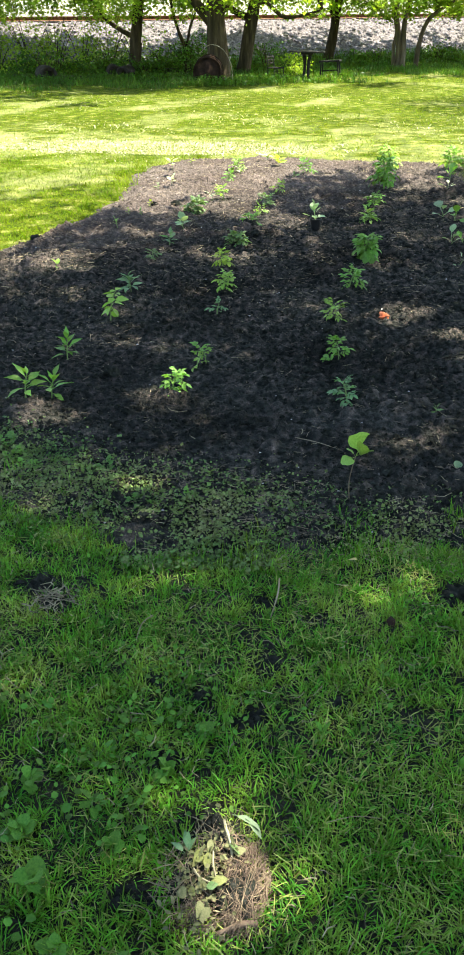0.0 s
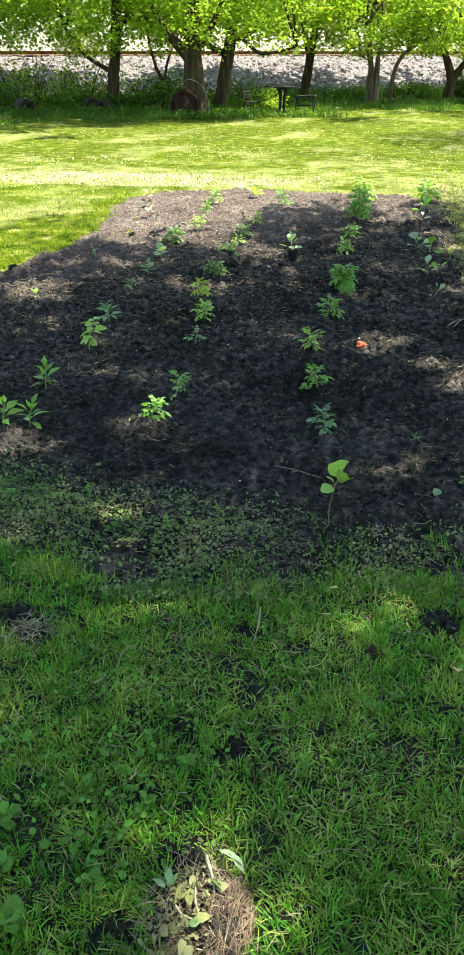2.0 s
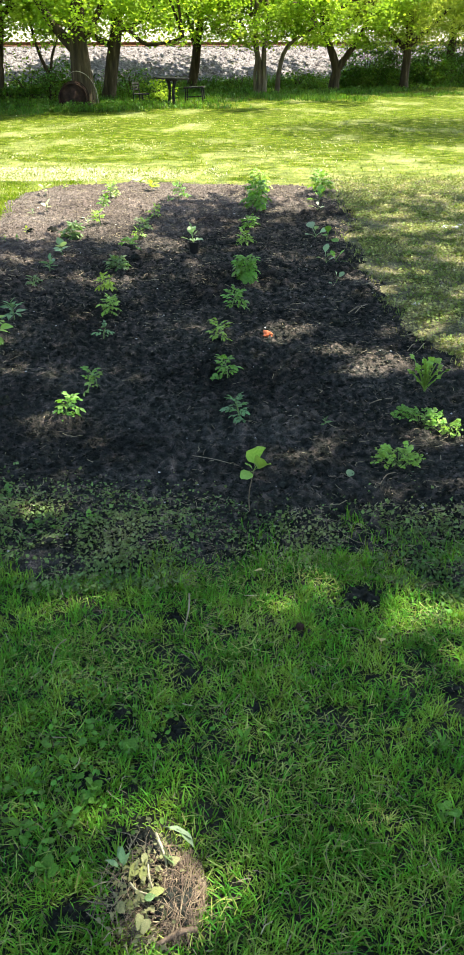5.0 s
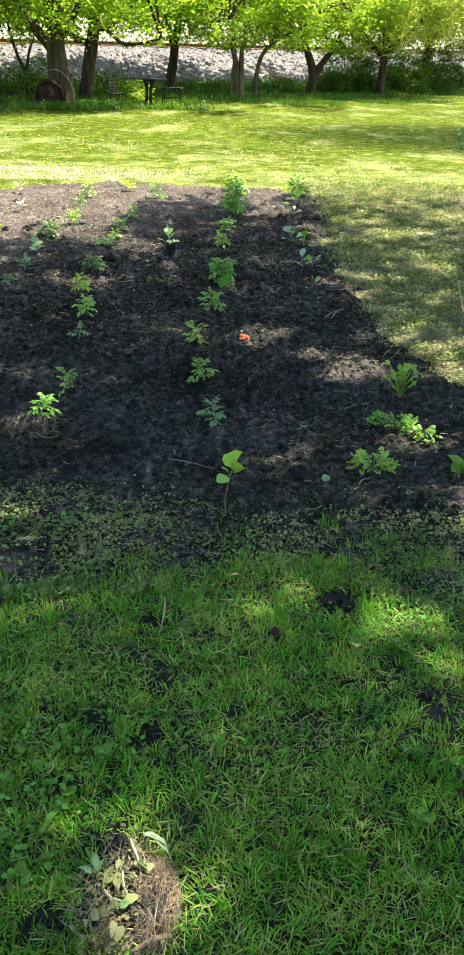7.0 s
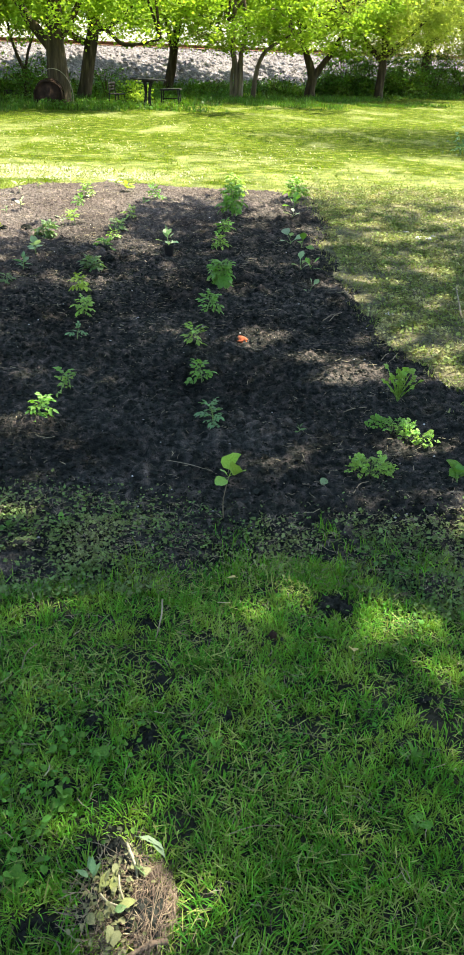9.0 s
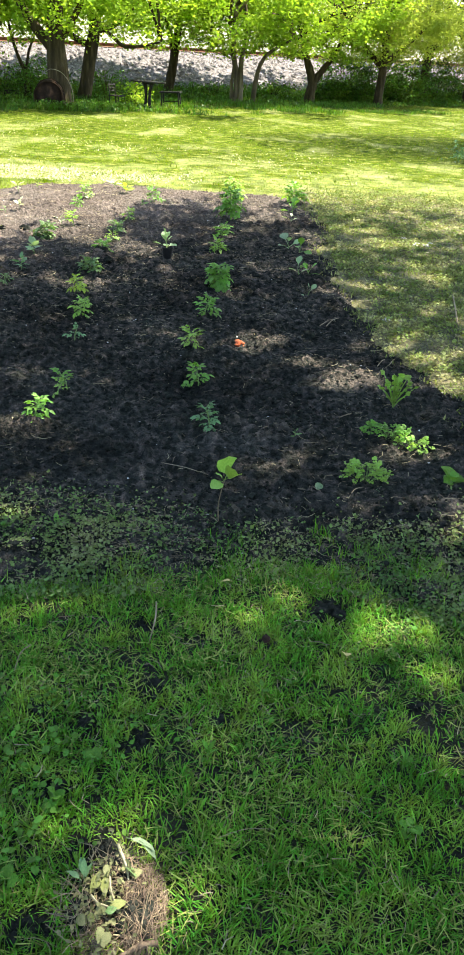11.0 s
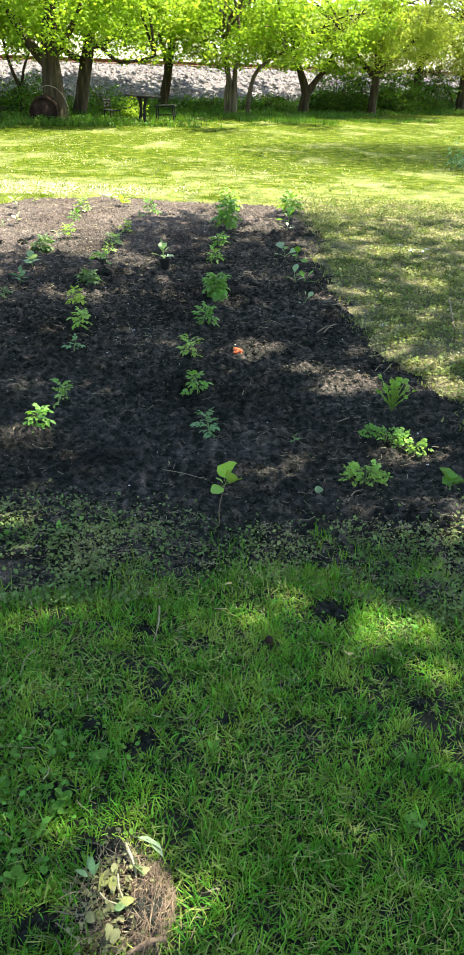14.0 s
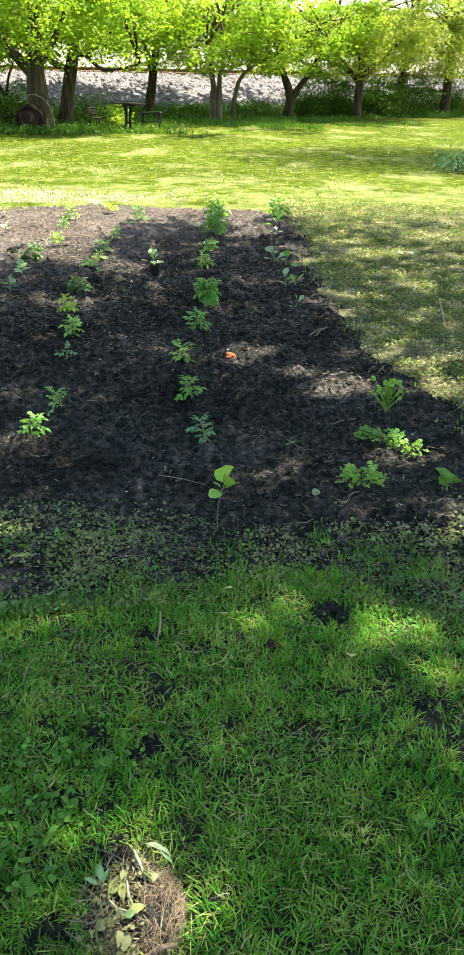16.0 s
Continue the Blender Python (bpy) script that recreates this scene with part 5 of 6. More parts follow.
parsley("spreading bushy green parsley plant", .80, 3.68, .075, .035, .05, 46, 60, 15, L_BRIGHT)
parsley("low bushy curly parsley plant", .55, 3.33, .10, .05, .075, 100, 61, 0, L_BRIGHT)
seedling("lettuce_plant", "small glossy green lettuce with broad leaves", "seedling", .89, 3.27, .06, "folded", L_GREEN, 6, .066, 63, .1, (48, 5), .004, .4, tops=False)
pepper(.27, 3.70, .03, .06, 64, L_DULL, "wilted grey-green seedling lying on soil", 6)

# the squash seedling: a thin bare stalk, one folded upright leaf, one small leaf and one that hangs
squash = new("squash_seedling")
sq_z = float(bed_z(np.array([-.04]), np.array([2.86]))[0])
squash.location = (-.04, 2.86, sq_z)
stem("stem", [(0, 0, -.02, .0026), (-.006, .004, .06, .002), (.002, .01, .12, .0019), (.012, .014, .165, .0022)], M_BROWNSTEM, squash, 10, 6)
for at, el, az, turn, size, kind, seed in [((.012, .014, .165), 66, 30, -70, .092, "folded", 2), ((.012, .014, .165), 38, -30, -55, .074, "folded", 5), ((.01, .012, .163), -8, 222, -10, .058, "round", 3), ((.008, .014, .165), 58, 160, 20, .036, "round", 4)]:
    stalk_leaf = obj("leaf", leaf_mesh(kind, 700 + seed), L_BRIGHT, squash)
    stalk_leaf.matrix_basis = pose(*at, 0, -el, az) @ pose(0, 0, 0, turn) @ Matrix.Scale(size, 4)
tagged(squash, "squash seedling with broad pale green leaves on a thin stalk", "seedling", "seedlings in the bed")

# the seedling still in its pot
potted = seedling("potted_seedling", "broad-leaved seedling in a black plastic nursery pot", "seedling", -.65, 7.30, .15, "spoon", L_MINT, 12, .105, 65, .1, (80, -25), .004, .45, tops=False)
bm = bmesh.new()
prof_pot = [(.0, -.01), (.036, -.01), (.045, .066), (.050, .066), (.050, .078), (.046, .078), (.044, .064), (.0, .060)]
rings = [[bm.verts.new((max(r, .001) * math.cos(k * .3927), max(r, .001) * math.sin(k * .3927), z)) for k in range(16)] for r, z in prof_pot]
for a, b in zip(rings, rings[1:]):
    for k in range(16):
        bm.faces.new((a[k], a[(k + 1) % 16], b[(k + 1) % 16], b[k]))
part("pot", bm, M_POT, potted, "black plastic nursery pot", smooth=False)


M_DEADSTEM = material("grey_dead_stems", [(0.3, (0.11, 0.095, 0.06)), (0.7, (0.28, 0.24, 0.15))], 20, 3, 0.8, 0, island=0.5)
M_PALESTALK = material("bleached_stalk", [(0.3, (0.20, 0.18, 0.11)), (0.7, (0.34, 0.31, 0.19))], 20, 3, 0.7, 0.2, 60, 0.003)
M_LIMP = material("limp_yellow_green_leaf", [(0.3, (0.12, 0.145, 0.042)), (0.7, (0.22, 0.24, 0.08))], 20, 3, 0.7, 0.2, 60, 0.003, translucent=(0.3, (1.1, 1.1, 0.8)))
M_WITHERED = material("withered_leaf", [(0.3, (0.095, 0.11, 0.042)), (0.7, (0.20, 0.195, 0.09))], 20, 3, 0.7, 0.2, 60, 0.003, per_object=.3, translucent=(0.25, (1.1, 1.1, 0.8)))

# ---- small loose things on soil and grass ----
def lump(name, label, category, p, size, mat, seed, rough=.25):
    rg = random.Random(seed)
    bm = bmesh.new()
    bmesh.ops.create_icosphere(bm, subdivisions=3, radius=1)
    for v in bm.verts:
        k = 1 + rough * (noise.noise(v.co * 1.7 + Vector((seed, 0, 0))) + .55 * noise.noise(v.co * 5 + Vector((0, seed, 0))))
        v.co = Vector((v.co.x * size[0], v.co.y * size[1], v.co.z * size[2])) * k
    ob = part(name, bm, mat, None)
    ob.matrix_basis = pose(*p, 0, 0, rg.uniform(0, 360))
    return tagged(ob, label, category)


lump("clay_shard", "orange clay shard lying on black soil", "shard", (-.01, 5.08, .035), (.034, .026, .022), M_ORANGE, 3, .9)
for i, (x, y, r) in enumerate([(1.55, 9.03, .03), (1.64, 8.76, .05), (1.72, 8.69, .045), (1.60, 8.70, .03), (.97, 5.92, .035), (1.78, 8.85, .03)]):
    lump("flat_stone", "pale flat stone lying in the thin turf", "stone", (x, y, .012), (r, r * .7, r * .3), M_STONE, 20 + i, .5)["group"] = "stones beside the bed"
lump("clay_shard", "small dark reddish clay crumb in the grass", "shard", (.13, 2.19, .022), (.019, .013, .012), M_RUST, 4, .5)


for i, (x, y, r) in enumerate([(.32, 2.38, .034), (.36, 2.36, .026), (.29, 2.36, .022), (-.18, 1.97, .022), (.01, 1.84, .018), (-.34, 1.80, .022), (-.48, 1.85, .018), (-.95, 2.22, .024), (-.37, 1.56, .02), (.54, 1.95, .018)]):
    lump("soil_clod", "black lump of soil lying in the grass", "soil clod", (x, y, r * .5), (r, r * .8, r * .7), M_CLOD, 40 + i, .9)["group"] = "soil lumps in the grass"


for i, (x, y, r) in enumerate([(-1.28, 3.95, .04), (-1.18, 7.26, .05), (-1.1, 7.05, .035), (-2.04, 8.26, .045), (-2.24, 8.2, .03), (-2.75, 6.62, .05), (.72, 10.6, .05), (.42, 5.4, .035), (-.3, 4.75, .03), (-1.9, 8.9, .03), (.1, 6.9, .03)]):
    lump("soil_clod", "dark clod of soil lying on the bed", "soil clod", (x, y, float(bed_z(np.array([x]), np.array([y]))[0]) + r * .3), (r, r * .85, r * .7), M_CLOD, 60 + i, .9)["group"] = "big clods on the bed"


def loose_leaf(label, x, y, z, length, mat, turn, tilt, kind="ovate", name="fallen_leaf"):
    me = leaf_mesh(kind, int(turn) + 5)
    ob = obj(name, me, mat)
    ob.matrix_basis = pose(x, y, z, 8, tilt, turn) @ Matrix.Scale(length, 4)
    return tagged(ob, label, "leaf", "fallen leaves")


loose_leaf("pale green leaf curled on black soil", .345, 3.19, .03, .040, L_MINT, 100, -55, "folded")
loose_leaf("pale limp leaf flat on black soil", .58, 3.24, .03, .075, M_PALELEAF, 10, 5, "leaflet")
loose_leaf("yellow dry leaf caught in the grass", .36, 2.09, .05, .08, M_YELLOWLEAF, 85, 15, "lance")
loose_leaf("pale withered leaf in the grass", .02, 2.46, .05, .05, M_YELLOWLEAF, 150, 5)


def twig(label, p0, p1, r, mat, seed, bow=.01):
    rg = random.Random(seed)
    a, b = Vector(p0), Vector(p1)
    root = stem("twig", [(*a, r), (*(a.lerp(b, .5) + Vector((rg.uniform(-bow, bow), rg.uniform(-bow, bow), bow))), r * .9), (*b, r * .6)], mat, None, 8, 5, .1, seed)
    return tagged(root, label, "twig", "twigs and stalks")


STALKS = [((-0.21, 2.3, 0.06), (-0.215, 2.16, 0.015), 0.0028),
         ((-0.545, 2.07, 0.045), (-0.57, 1.98, 0.02), 0.0018),
         ((0.5, 5.62, 0.03), (0.6, 5.8, 0.03), 0.0035),
         ((0.54, 5.6, 0.035), (0.64, 5.82, 0.035), 0.003),
         ((0.49, 3.98, 0.045), (0.61, 4.06, 0.045), 0.0025),
         ((0.78, 4.85, 0.03), (0.84, 4.98, 0.03), 0.003),
         ((0.85, 4.88, 0.03), (0.9, 5.0, 0.03), 0.003),
         ((-0.3, 3.36, 0.04), (-0.1, 3.28, 0.035), 0.0018)]
MORE_STALKS = [((0.46, 3.14, 0.035), (0.53, 3.24, 0.04), 0.0022),
         ((1.45, 5.9, 0.02), (1.55, 6.6, 0.05), 0.006),
         ((-0.4, 2.83, 0.03), (-0.36, 2.92, 0.03), 0.003),
         ((-1.2, 2.9, 0.03), (-1.28, 3.05, 0.03), 0.004),
         ((0.02, 1.42, 0.05), (0.14, 1.45, 0.052), 0.0008),
         ((-0.75, 6.9, 0.03), (-0.85, 7.2, 0.03), 0.006)]
for i, (p0, p1, r) in enumerate(STALKS + MORE_STALKS):
    twig("dry straw-coloured stalk lying on the ground", p0, p1, r, M_STRAW, i)

def strands(name, n, centre, spread, length, r, mat, parent, seed, zlo=.005, zhi=.06, sides=3, curl=.5):
    """Many thin bent strands in one mesh."""
    rg = np.random.default_rng(seed)
    V, F = [], []
    base = 0
    for i in range(n):
        c = np.array(centre) + np.array([rg.normal(0, spread[0]), rg.normal(0, spread[1]), rg.uniform(zlo, zhi)])
        a = rg.uniform(0, 6.28)
        ln = length * rg.uniform(.5, 1.4)
        pts = []
        for k in range(4):
            pts.append(c.copy())
            c = c + np.array([math.cos(a), math.sin(a), rg.normal(0, .25)]) * ln / 3
            a += rg.normal(0, curl)
        for k, p in enumerate(pts):
            for sd in range(sides):
                t = sd * 6.2832 / sides + a
                rr = r * (1 - .2 * k)
                V.append((p[0] + rr * math.cos(t) * math.sin(a), p[1] - rr * math.cos(t) * math.cos(a), max(p[2] + rr * math.sin(t), .002)))
        for k in range(3):
            for sd in range(sides):
                s2 = (sd + 1) % sides
                F.append((base + k * sides + sd, base + k * sides + s2, base + (k + 1) * sides + s2, base + (k + 1) * sides + sd))
        base += 4 * sides
    return obj(name, mesh_np(name, np.array(V), [np.array(F)]), mat, parent)


def root_swirl(name, n, centre, r, mat, parent, seed, width=.0011):
    """Thin roots wound round a ball of earth, in one mesh."""
    rg = np.random.default_rng(seed)
    V, F = [], []
    for i in range(n):
        axis_r = rg.normal(0, 1, 3)
        axis_r /= np.linalg.norm(axis_r)
        u = np.cross(axis_r, (0, 0, 1.0)) + 1e-6
        u /= np.linalg.norm(u)
        v = np.cross(axis_r, u)
        a, step, k0 = rg.uniform(0, 6.28), rg.uniform(.16, .34), len(V)
        off = axis_r * rg.normal(0, .35)
        for q in range(6):
            d = (u * math.cos(a) + v * math.sin(a)) * math.sqrt(max(1 - float(off @ off), .2)) + off
            d = d * (1 + rg.normal(0, .15)) * np.array(r) + np.array(centre)
            side = axis_r * width * (1 - .1 * q)
            up = d - np.array(centre)
            up = up / (np.linalg.norm(up) + 1e-9) * width
            V += [d - side, d + up, d + side]
            a += step
        F += [(k0 + 3 * q + c, k0 + 3 * q + c + 1, k0 + 3 * q + c + 4, k0 + 3 * q + c + 3) for q in range(5) for c in (0, 1)]
    V = np.array(V)
    V[:, 2] = np.maximum(V[:, 2], .003)
    return obj(name, mesh_np(name, V, [np.array(F)], True), mat, parent)


# clump of uprooted turf: a ball of earth wound in dry roots, pale torn leaves and a bleached stalk on its other side
clump = new("uprooted_clump")
clump.location = (-.18, 1.27, 0)
for ball, size, sd in (((.045, -.035, .02), (.046, .060, .042), 0), ((-.005, .06, .012), (.05, .06, .035), 9), ((-.05, -.02, .01), (.045, .06, .028), 4)):
    bm = bmesh.new()
    bmesh.ops.create_icosphere(bm, subdivisions=3, radius=1)
    for v in bm.verts:
        k = 1 + .45 * noise.noise(v.co * 1.9 + Vector((sd, 0, 0))) + .3 * noise.noise(v.co * 6)
        v.co = Vector((ball[0] + v.co.x * size[0] * k, ball[1] + v.co.y * size[1] * k, max(ball[2] + v.co.z * size[2] * k, -.02)))
    part("soil_core", bm, M_CLOD, clump, "crumbly dark soil held by roots")
for at, r, n, sd in (((.052, -.018, .016), (.046, .092, .048), 560, 5), ((0, .055, .012), (.05, .062, .04), 160, 7), ((.005, -.085, .008), (.068, .048, .034), 300, 8)):
    root_swirl("root_tangle", n, at, r, M_ROOT, clump, sd, .0008)["kind"] = "stuff"
strands("straw_tangle", 170, (-.045, -.02, 0), (.034, .055), .075, .0012, M_STRAW, clump, 6, .02, .055, 3, .5)["kind"] = "stuff"
rgn = np.random.default_rng(31)
bits = np.stack([rgn.normal(-.025, .034, 340), rgn.normal(-.02, .065, 340), rgn.uniform(.035, .068, 340)], 1)
leaf_cloud("leaf_litter", bits, .0115, M_WITHERED, clump, rgn, .1, .34, 1.0, "torn withered leaf scraps", rounded=True)["kind"] = "stuff"
stem("stalk", [(.09, -.09, .02, .007), (.06, -.105, .03, .0065), (.02, -.125, .02, .005)], M_ROOT, clump, 8, 7, .1, 3, "thick brown root end")
stem("stalk", [(-.015, .115, .05, .003), (-.005, .085, .062, .0035), (.012, .05, .06, .003), (.02, .02, .05, .002)], M_PALESTALK, clump, 8, 7, .1, 4, "bleached broken stalk")
stem("stalk", [(-.02, .03, .06, .002), (-.012, -.01, .066, .002), (.005, -.045, .055, .0016)], M_PALESTALK, clump, 8, 6, .1, 5, "bleached broken stalk")
stem("stalk", [(-.05, -.02, .058, .0022), (-.03, -.045, .066, .002), (.01, -.05, .058, .0016)], M_PALESTALK, clump, 8, 6, .1, 6, "bleached broken stalk")
rgc = random.Random(77)
for lx, ly, ln, az, el, kind, mat in [(.0, .125, .075, -10, 4, "lance", "mint"), (.03, .12, .055, -25, -8, "ovate", "mint"), (-.04, .04, .07, 250, 18, "ovate", "wither"), (-.03, .06, .065, 275, 8, "lance", "wither"),
                                      (.0, .07, .06, 300, 12, "ovate", "wither"), (.01, .05, .055, 330, 20, "lobed", "young"), (.02, .03, .05, 20, 10, "lobed", "wither"), (-.04, -.05, .05, 330, 15, "ovate", "wither"),
                                      (-.02, -.06, .045, 10, 20, "ovate", "young"), (-.045, -.075, .04, 200, 5, "round", "wither"), (-.02, -.09, .05, 280, 0, "lobed", "wither"), (0, -.1, .05, 250, -8, "lobed", "wither"),
                                      (-.07, .02, .045, 118, 35, "lance", "blue"), (-.072, .015, .045, 95, 55, "lance", "blue"), (-.075, .01, .04, 150, 30, "lance", "blue"), (-.07, .01, .04, 75, 50, "lance", "blue"),
                                      (-.045, .035, .085, 268, 6, "lance", "pale"), (-.03, .03, .085, 275, 10, "lance", "pale"), (-.055, -.01, .05, 40, 15, "ovate", "pale"), (-.01, -.05, .06, 25, 12, "lobed", "pale"), (-.05, -.06, .045, 300, 10, "ovate", "pale")]:
    lf = obj("leaf", leaf_mesh(kind, rgc.randrange(999)), {"mint": M_PALELEAF, "wither": M_WITHERED, "young": L_DULL, "blue": L_BLUE, "pale": M_LIMP}[mat], clump)
    lf.matrix_basis = pose(lx, ly, .060, rgc.uniform(-50, 50), -el, az) @ Matrix.Scale(ln * (.9 if mat in ("mint", "blue") else .62), 4)
tagged(clump, "clump of uprooted turf with dry tangled roots and torn leaves", "turf clump")


tuft = new("uprooted_clump")
tuft.location = (-.87, 2.12, 0)
bm = bmesh.new()
bmesh.ops.create_icosphere(bm, subdivisions=3, radius=1)
for v in bm.verts:
    k = 1 + .5 * noise.noise(v.co * 2.4 + Vector((7, 0, 0)))
    v.co = Vector((v.co.x * .058 * k, v.co.y * .045 * k, max(v.co.z * .026 * k, -.02)))
part("soil_core", bm, M_CLOD, tuft, "crumbly dark soil held by roots")
strands("root_tangle", 55, (0, 0, 0), (.035, .028), .075, .0022, M_DEADSTEM, tuft, 15, .015, .045, 4, .9)["kind"] = "stuff"
tagged(tuft, "small dark uprooted weed clump with bare roots", "turf clump")


def weed(label, x, y, n, ln, mat, seed, kind="ovate", up=(60, 20)):
    w = seedling("broadleaf_weed", label, "weed", x, y, .04, kind, mat, n + 3, ln * .42, seed, .1, up, .002, .1, z=.0, tops=False)
    w["group"] = "weeds in the lawn"
    return w


rg = random.Random(5)
for i, (x, y, n, ln) in enumerate([(.57, 1.21, 6, .09), (-.62, 1.30, 7, .09), (-.55, 1.18, 7, .10), (-.50, 1.40, 6, .08), (-.66, 1.44, 6, .08), (-.42, 1.30, 6, .07),
                                   (-.60, 1.05, 7, .10), (-.45, 1.05, 6, .09), (-.36, 1.52, 6, .07), (-.72, 1.18, 6, .10), (-.30, 1.66, 5, .06),                                    (-.33, 1.05, 5, .07), (.12, 1.95, 5, .06), (.45, 1.5, 5, .07), (-.8, 1.5, 6, .08), (.62, 1.62, 5, .08)]):
    weed("broad-leaved green weed growing in the lawn", x, y, n, ln, M_BROADLEAF, 100 + i, "round" if i % 3 else "ovate")


for i, (x, y, n, ln) in enumerate([(.47, 1.71, 4, .09), (.31, 1.65, 6, .07), (.10, 1.62, 5, .08), (-.02, 1.7, 5, .08), (.2, 2.0, 5, .07)]):
    weed("narrow-leaved green rosette weed in the lawn", x, y, n, ln, M_BROADLEAF, 140 + i, "lance", (75, 45))

for i, (x, y, n, ln) in enumerate([(-1.44, 3.1, 22, .13), (-1.36, 3.0, 22, .12), (-1.5, 2.98, 22, .13), (-1.28, 2.92, 16, .10), (-.98, 2.97, 14, .10), (-.62, 2.78, 14, .10), (-.8, 2.74, 12, .08), (-.72, 2.70, 16, .07), (-.64, 2.68, 12, .06)]):
    weed("bushy feathery green weed at the soil's edge", x, y, n, ln, L_GREEN if i % 2 else L_DARK, 160 + i, "curly", (60, 10))

# ---- clods, crumbs and litter on the bed ----
def scatter_bed(n, seed, margin=.0, xlo=-2.95, xhi=2.2, ylo=2.6, yhi=12.0, power=1.6):
    rg = np.random.default_rng(seed)
    x = rg.uniform(xlo, xhi, n)
    y = ylo + (yhi - ylo) * rg.uniform(0, 1, n) ** power
    ok = bed_depth(x, y) > margin
    return x[ok], y[ok], rg


OCTA = np.array([(1, 0, 0), (0, 1, 0), (-1, 0, 0), (0, -1, 0), (0, 0, 1), (0, 0, -1), (.7, .7, .3), (-.7, .6, .4), (-.6, -.7, .3), (.7, -.6, .4)], float)
OCTA_F = np.array([(4, 6, 7), (4, 7, 8), (4, 8, 9), (4, 9, 6), (0, 1, 6), (1, 2, 7), (2, 3, 8), (3, 0, 9), (1, 7, 6), (2, 8, 7), (3, 9, 8), (0, 6, 9)])


def crumbs(name, x, y, z, size, mat, rg, label, category):
    n = len(x)
    a = rg.uniform(0, 6.2832, n)
    jig = rg.uniform(.6, 1.35, (n, len(OCTA), 3))
    v = OCTA[None] * jig
    ca, sa = np.cos(a)[:, None], np.sin(a)[:, None]
    vx, vy = v[..., 0] * ca - v[..., 1] * sa, v[..., 0] * sa + v[..., 1] * ca
    s = size[:, None]
    V = np.stack([x[:, None] + vx * s, y[:, None] + vy * s, z[:, None] + v[..., 2] * s * .95], -1).reshape(-1, 3)
    F = (np.arange(n) * len(OCTA))[:, None, None] + OCTA_F[None]
    ob = obj(name, mesh_np(name, V, [F.reshape(-1, 3)]), mat)
    return tagged(ob, label, category, kind="stuff")


# loose stones on the face of the bank
rg = np.random.default_rng(218)
n = 8500
t, s = rg.uniform(-9, 42, n), rg.uniform(.1, 3.5, n)
x, y = EMB_0.x + EMB_U.x * t + EMB_N.x * s, EMB_0.y + EMB_U.y * t + EMB_N.y * s
size = .022 + .04 * rg.uniform(0, 1, n) ** 2
crumbs("bank_stones", x, y, .02 + 1.40 * np.clip(s / 3.25, 0, 1.03) + size * .2, size, M_BANKSTONE, rg, "loose pale crushed stones on the railway bank", "stones")
x, y, rg = scatter_bed(52000, 3, .02)
size = .0028 + .011 * rg.uniform(0, 1, len(x)) ** 3 + .0002 * y
keep = fbm(x * 2.5, y * 2.5, 91) + .12 * rough_soil(x, y) + rg.uniform(-.2, .2, len(x)) > .44
keep &= rg.uniform(0, 1, len(x)) > .6 * np.clip((y - 7) / 2.5, 0, 1)
x, y, size = x[keep], y[keep], size[keep]
crumbs("soil_clods", x, y, bed_z(x, y) + size * .2, size, M_CLOD, rg, "loose dark clods and crumbs of garden soil", "soil clods")
x, y, rg = scatter_bed(7000, 8, .03, yhi=6.0, power=1.1)
size = .002 + .006 * rg.uniform(0, 1, len(x)) ** 2
crumbs("soil_crumbs", x, y, bed_z(x, y) + size * .4, size, M_CLOD, rg, "fine crumbs of black soil strewn over the bed", "soil clods")
x, y, rg = scatter_bed(1100, 4, .05)
size = .008 + .014 * rg.uniform(0, 1, len(x)) ** 2
crumbs("soil_lumps", x, y, bed_z(x, y) + size * .15, size, M_CLOD, rg, "bigger dark lumps of turned soil", "soil clods")
x, y, rg = scatter_bed(450, 5, .03)
size = .0015 + .004 * rg.uniform(0, 1, len(x)) ** 2 + .0002 * y
crumbs("pebbles", x, y, bed_z(x, y) + size * .5 + .003, size, M_STONE, rg, "small pale pebbles scattered over the soil", "pebbles")


def litter(name, x, y, z, length, width, mat, rg, label, category, flatness=.12):
    """Thin flat bits of straw, each a narrow bent strip."""
    n = len(x)
    a = rg.uniform(0, 6.2832, n)
    d = np.stack([np.cos(a), np.sin(a), rg.normal(0, flatness, n)], 1)
    side = np.stack([-np.sin(a), np.cos(a), rg.normal(0, .3, n)], 1)
    p = np.stack([x, y, z], 1)
    l, w = length[:, None], width[:, None]
    bow = side * l * rg.normal(0, .12, n)[:, None]
    top = np.array([0, 0, 1.0]) * w
    rows = [p - d * l / 2, p + bow, p + d * l / 2]
    V = np.stack([q for r in rows for q in (r - side * w / 2, r + top * .5, r + side * w / 2)], 1).reshape(-1, 3)
    b = (np.arange(n) * 9)[:, None]
    F = np.concatenate([b + np.array([[i, i + 1, i + 4, i + 3]]) for i in (0, 1, 3, 4)])
    ob = obj(name, mesh_np(name, V, [F]), mat)
    return tagged(ob, label, category, kind="stuff")


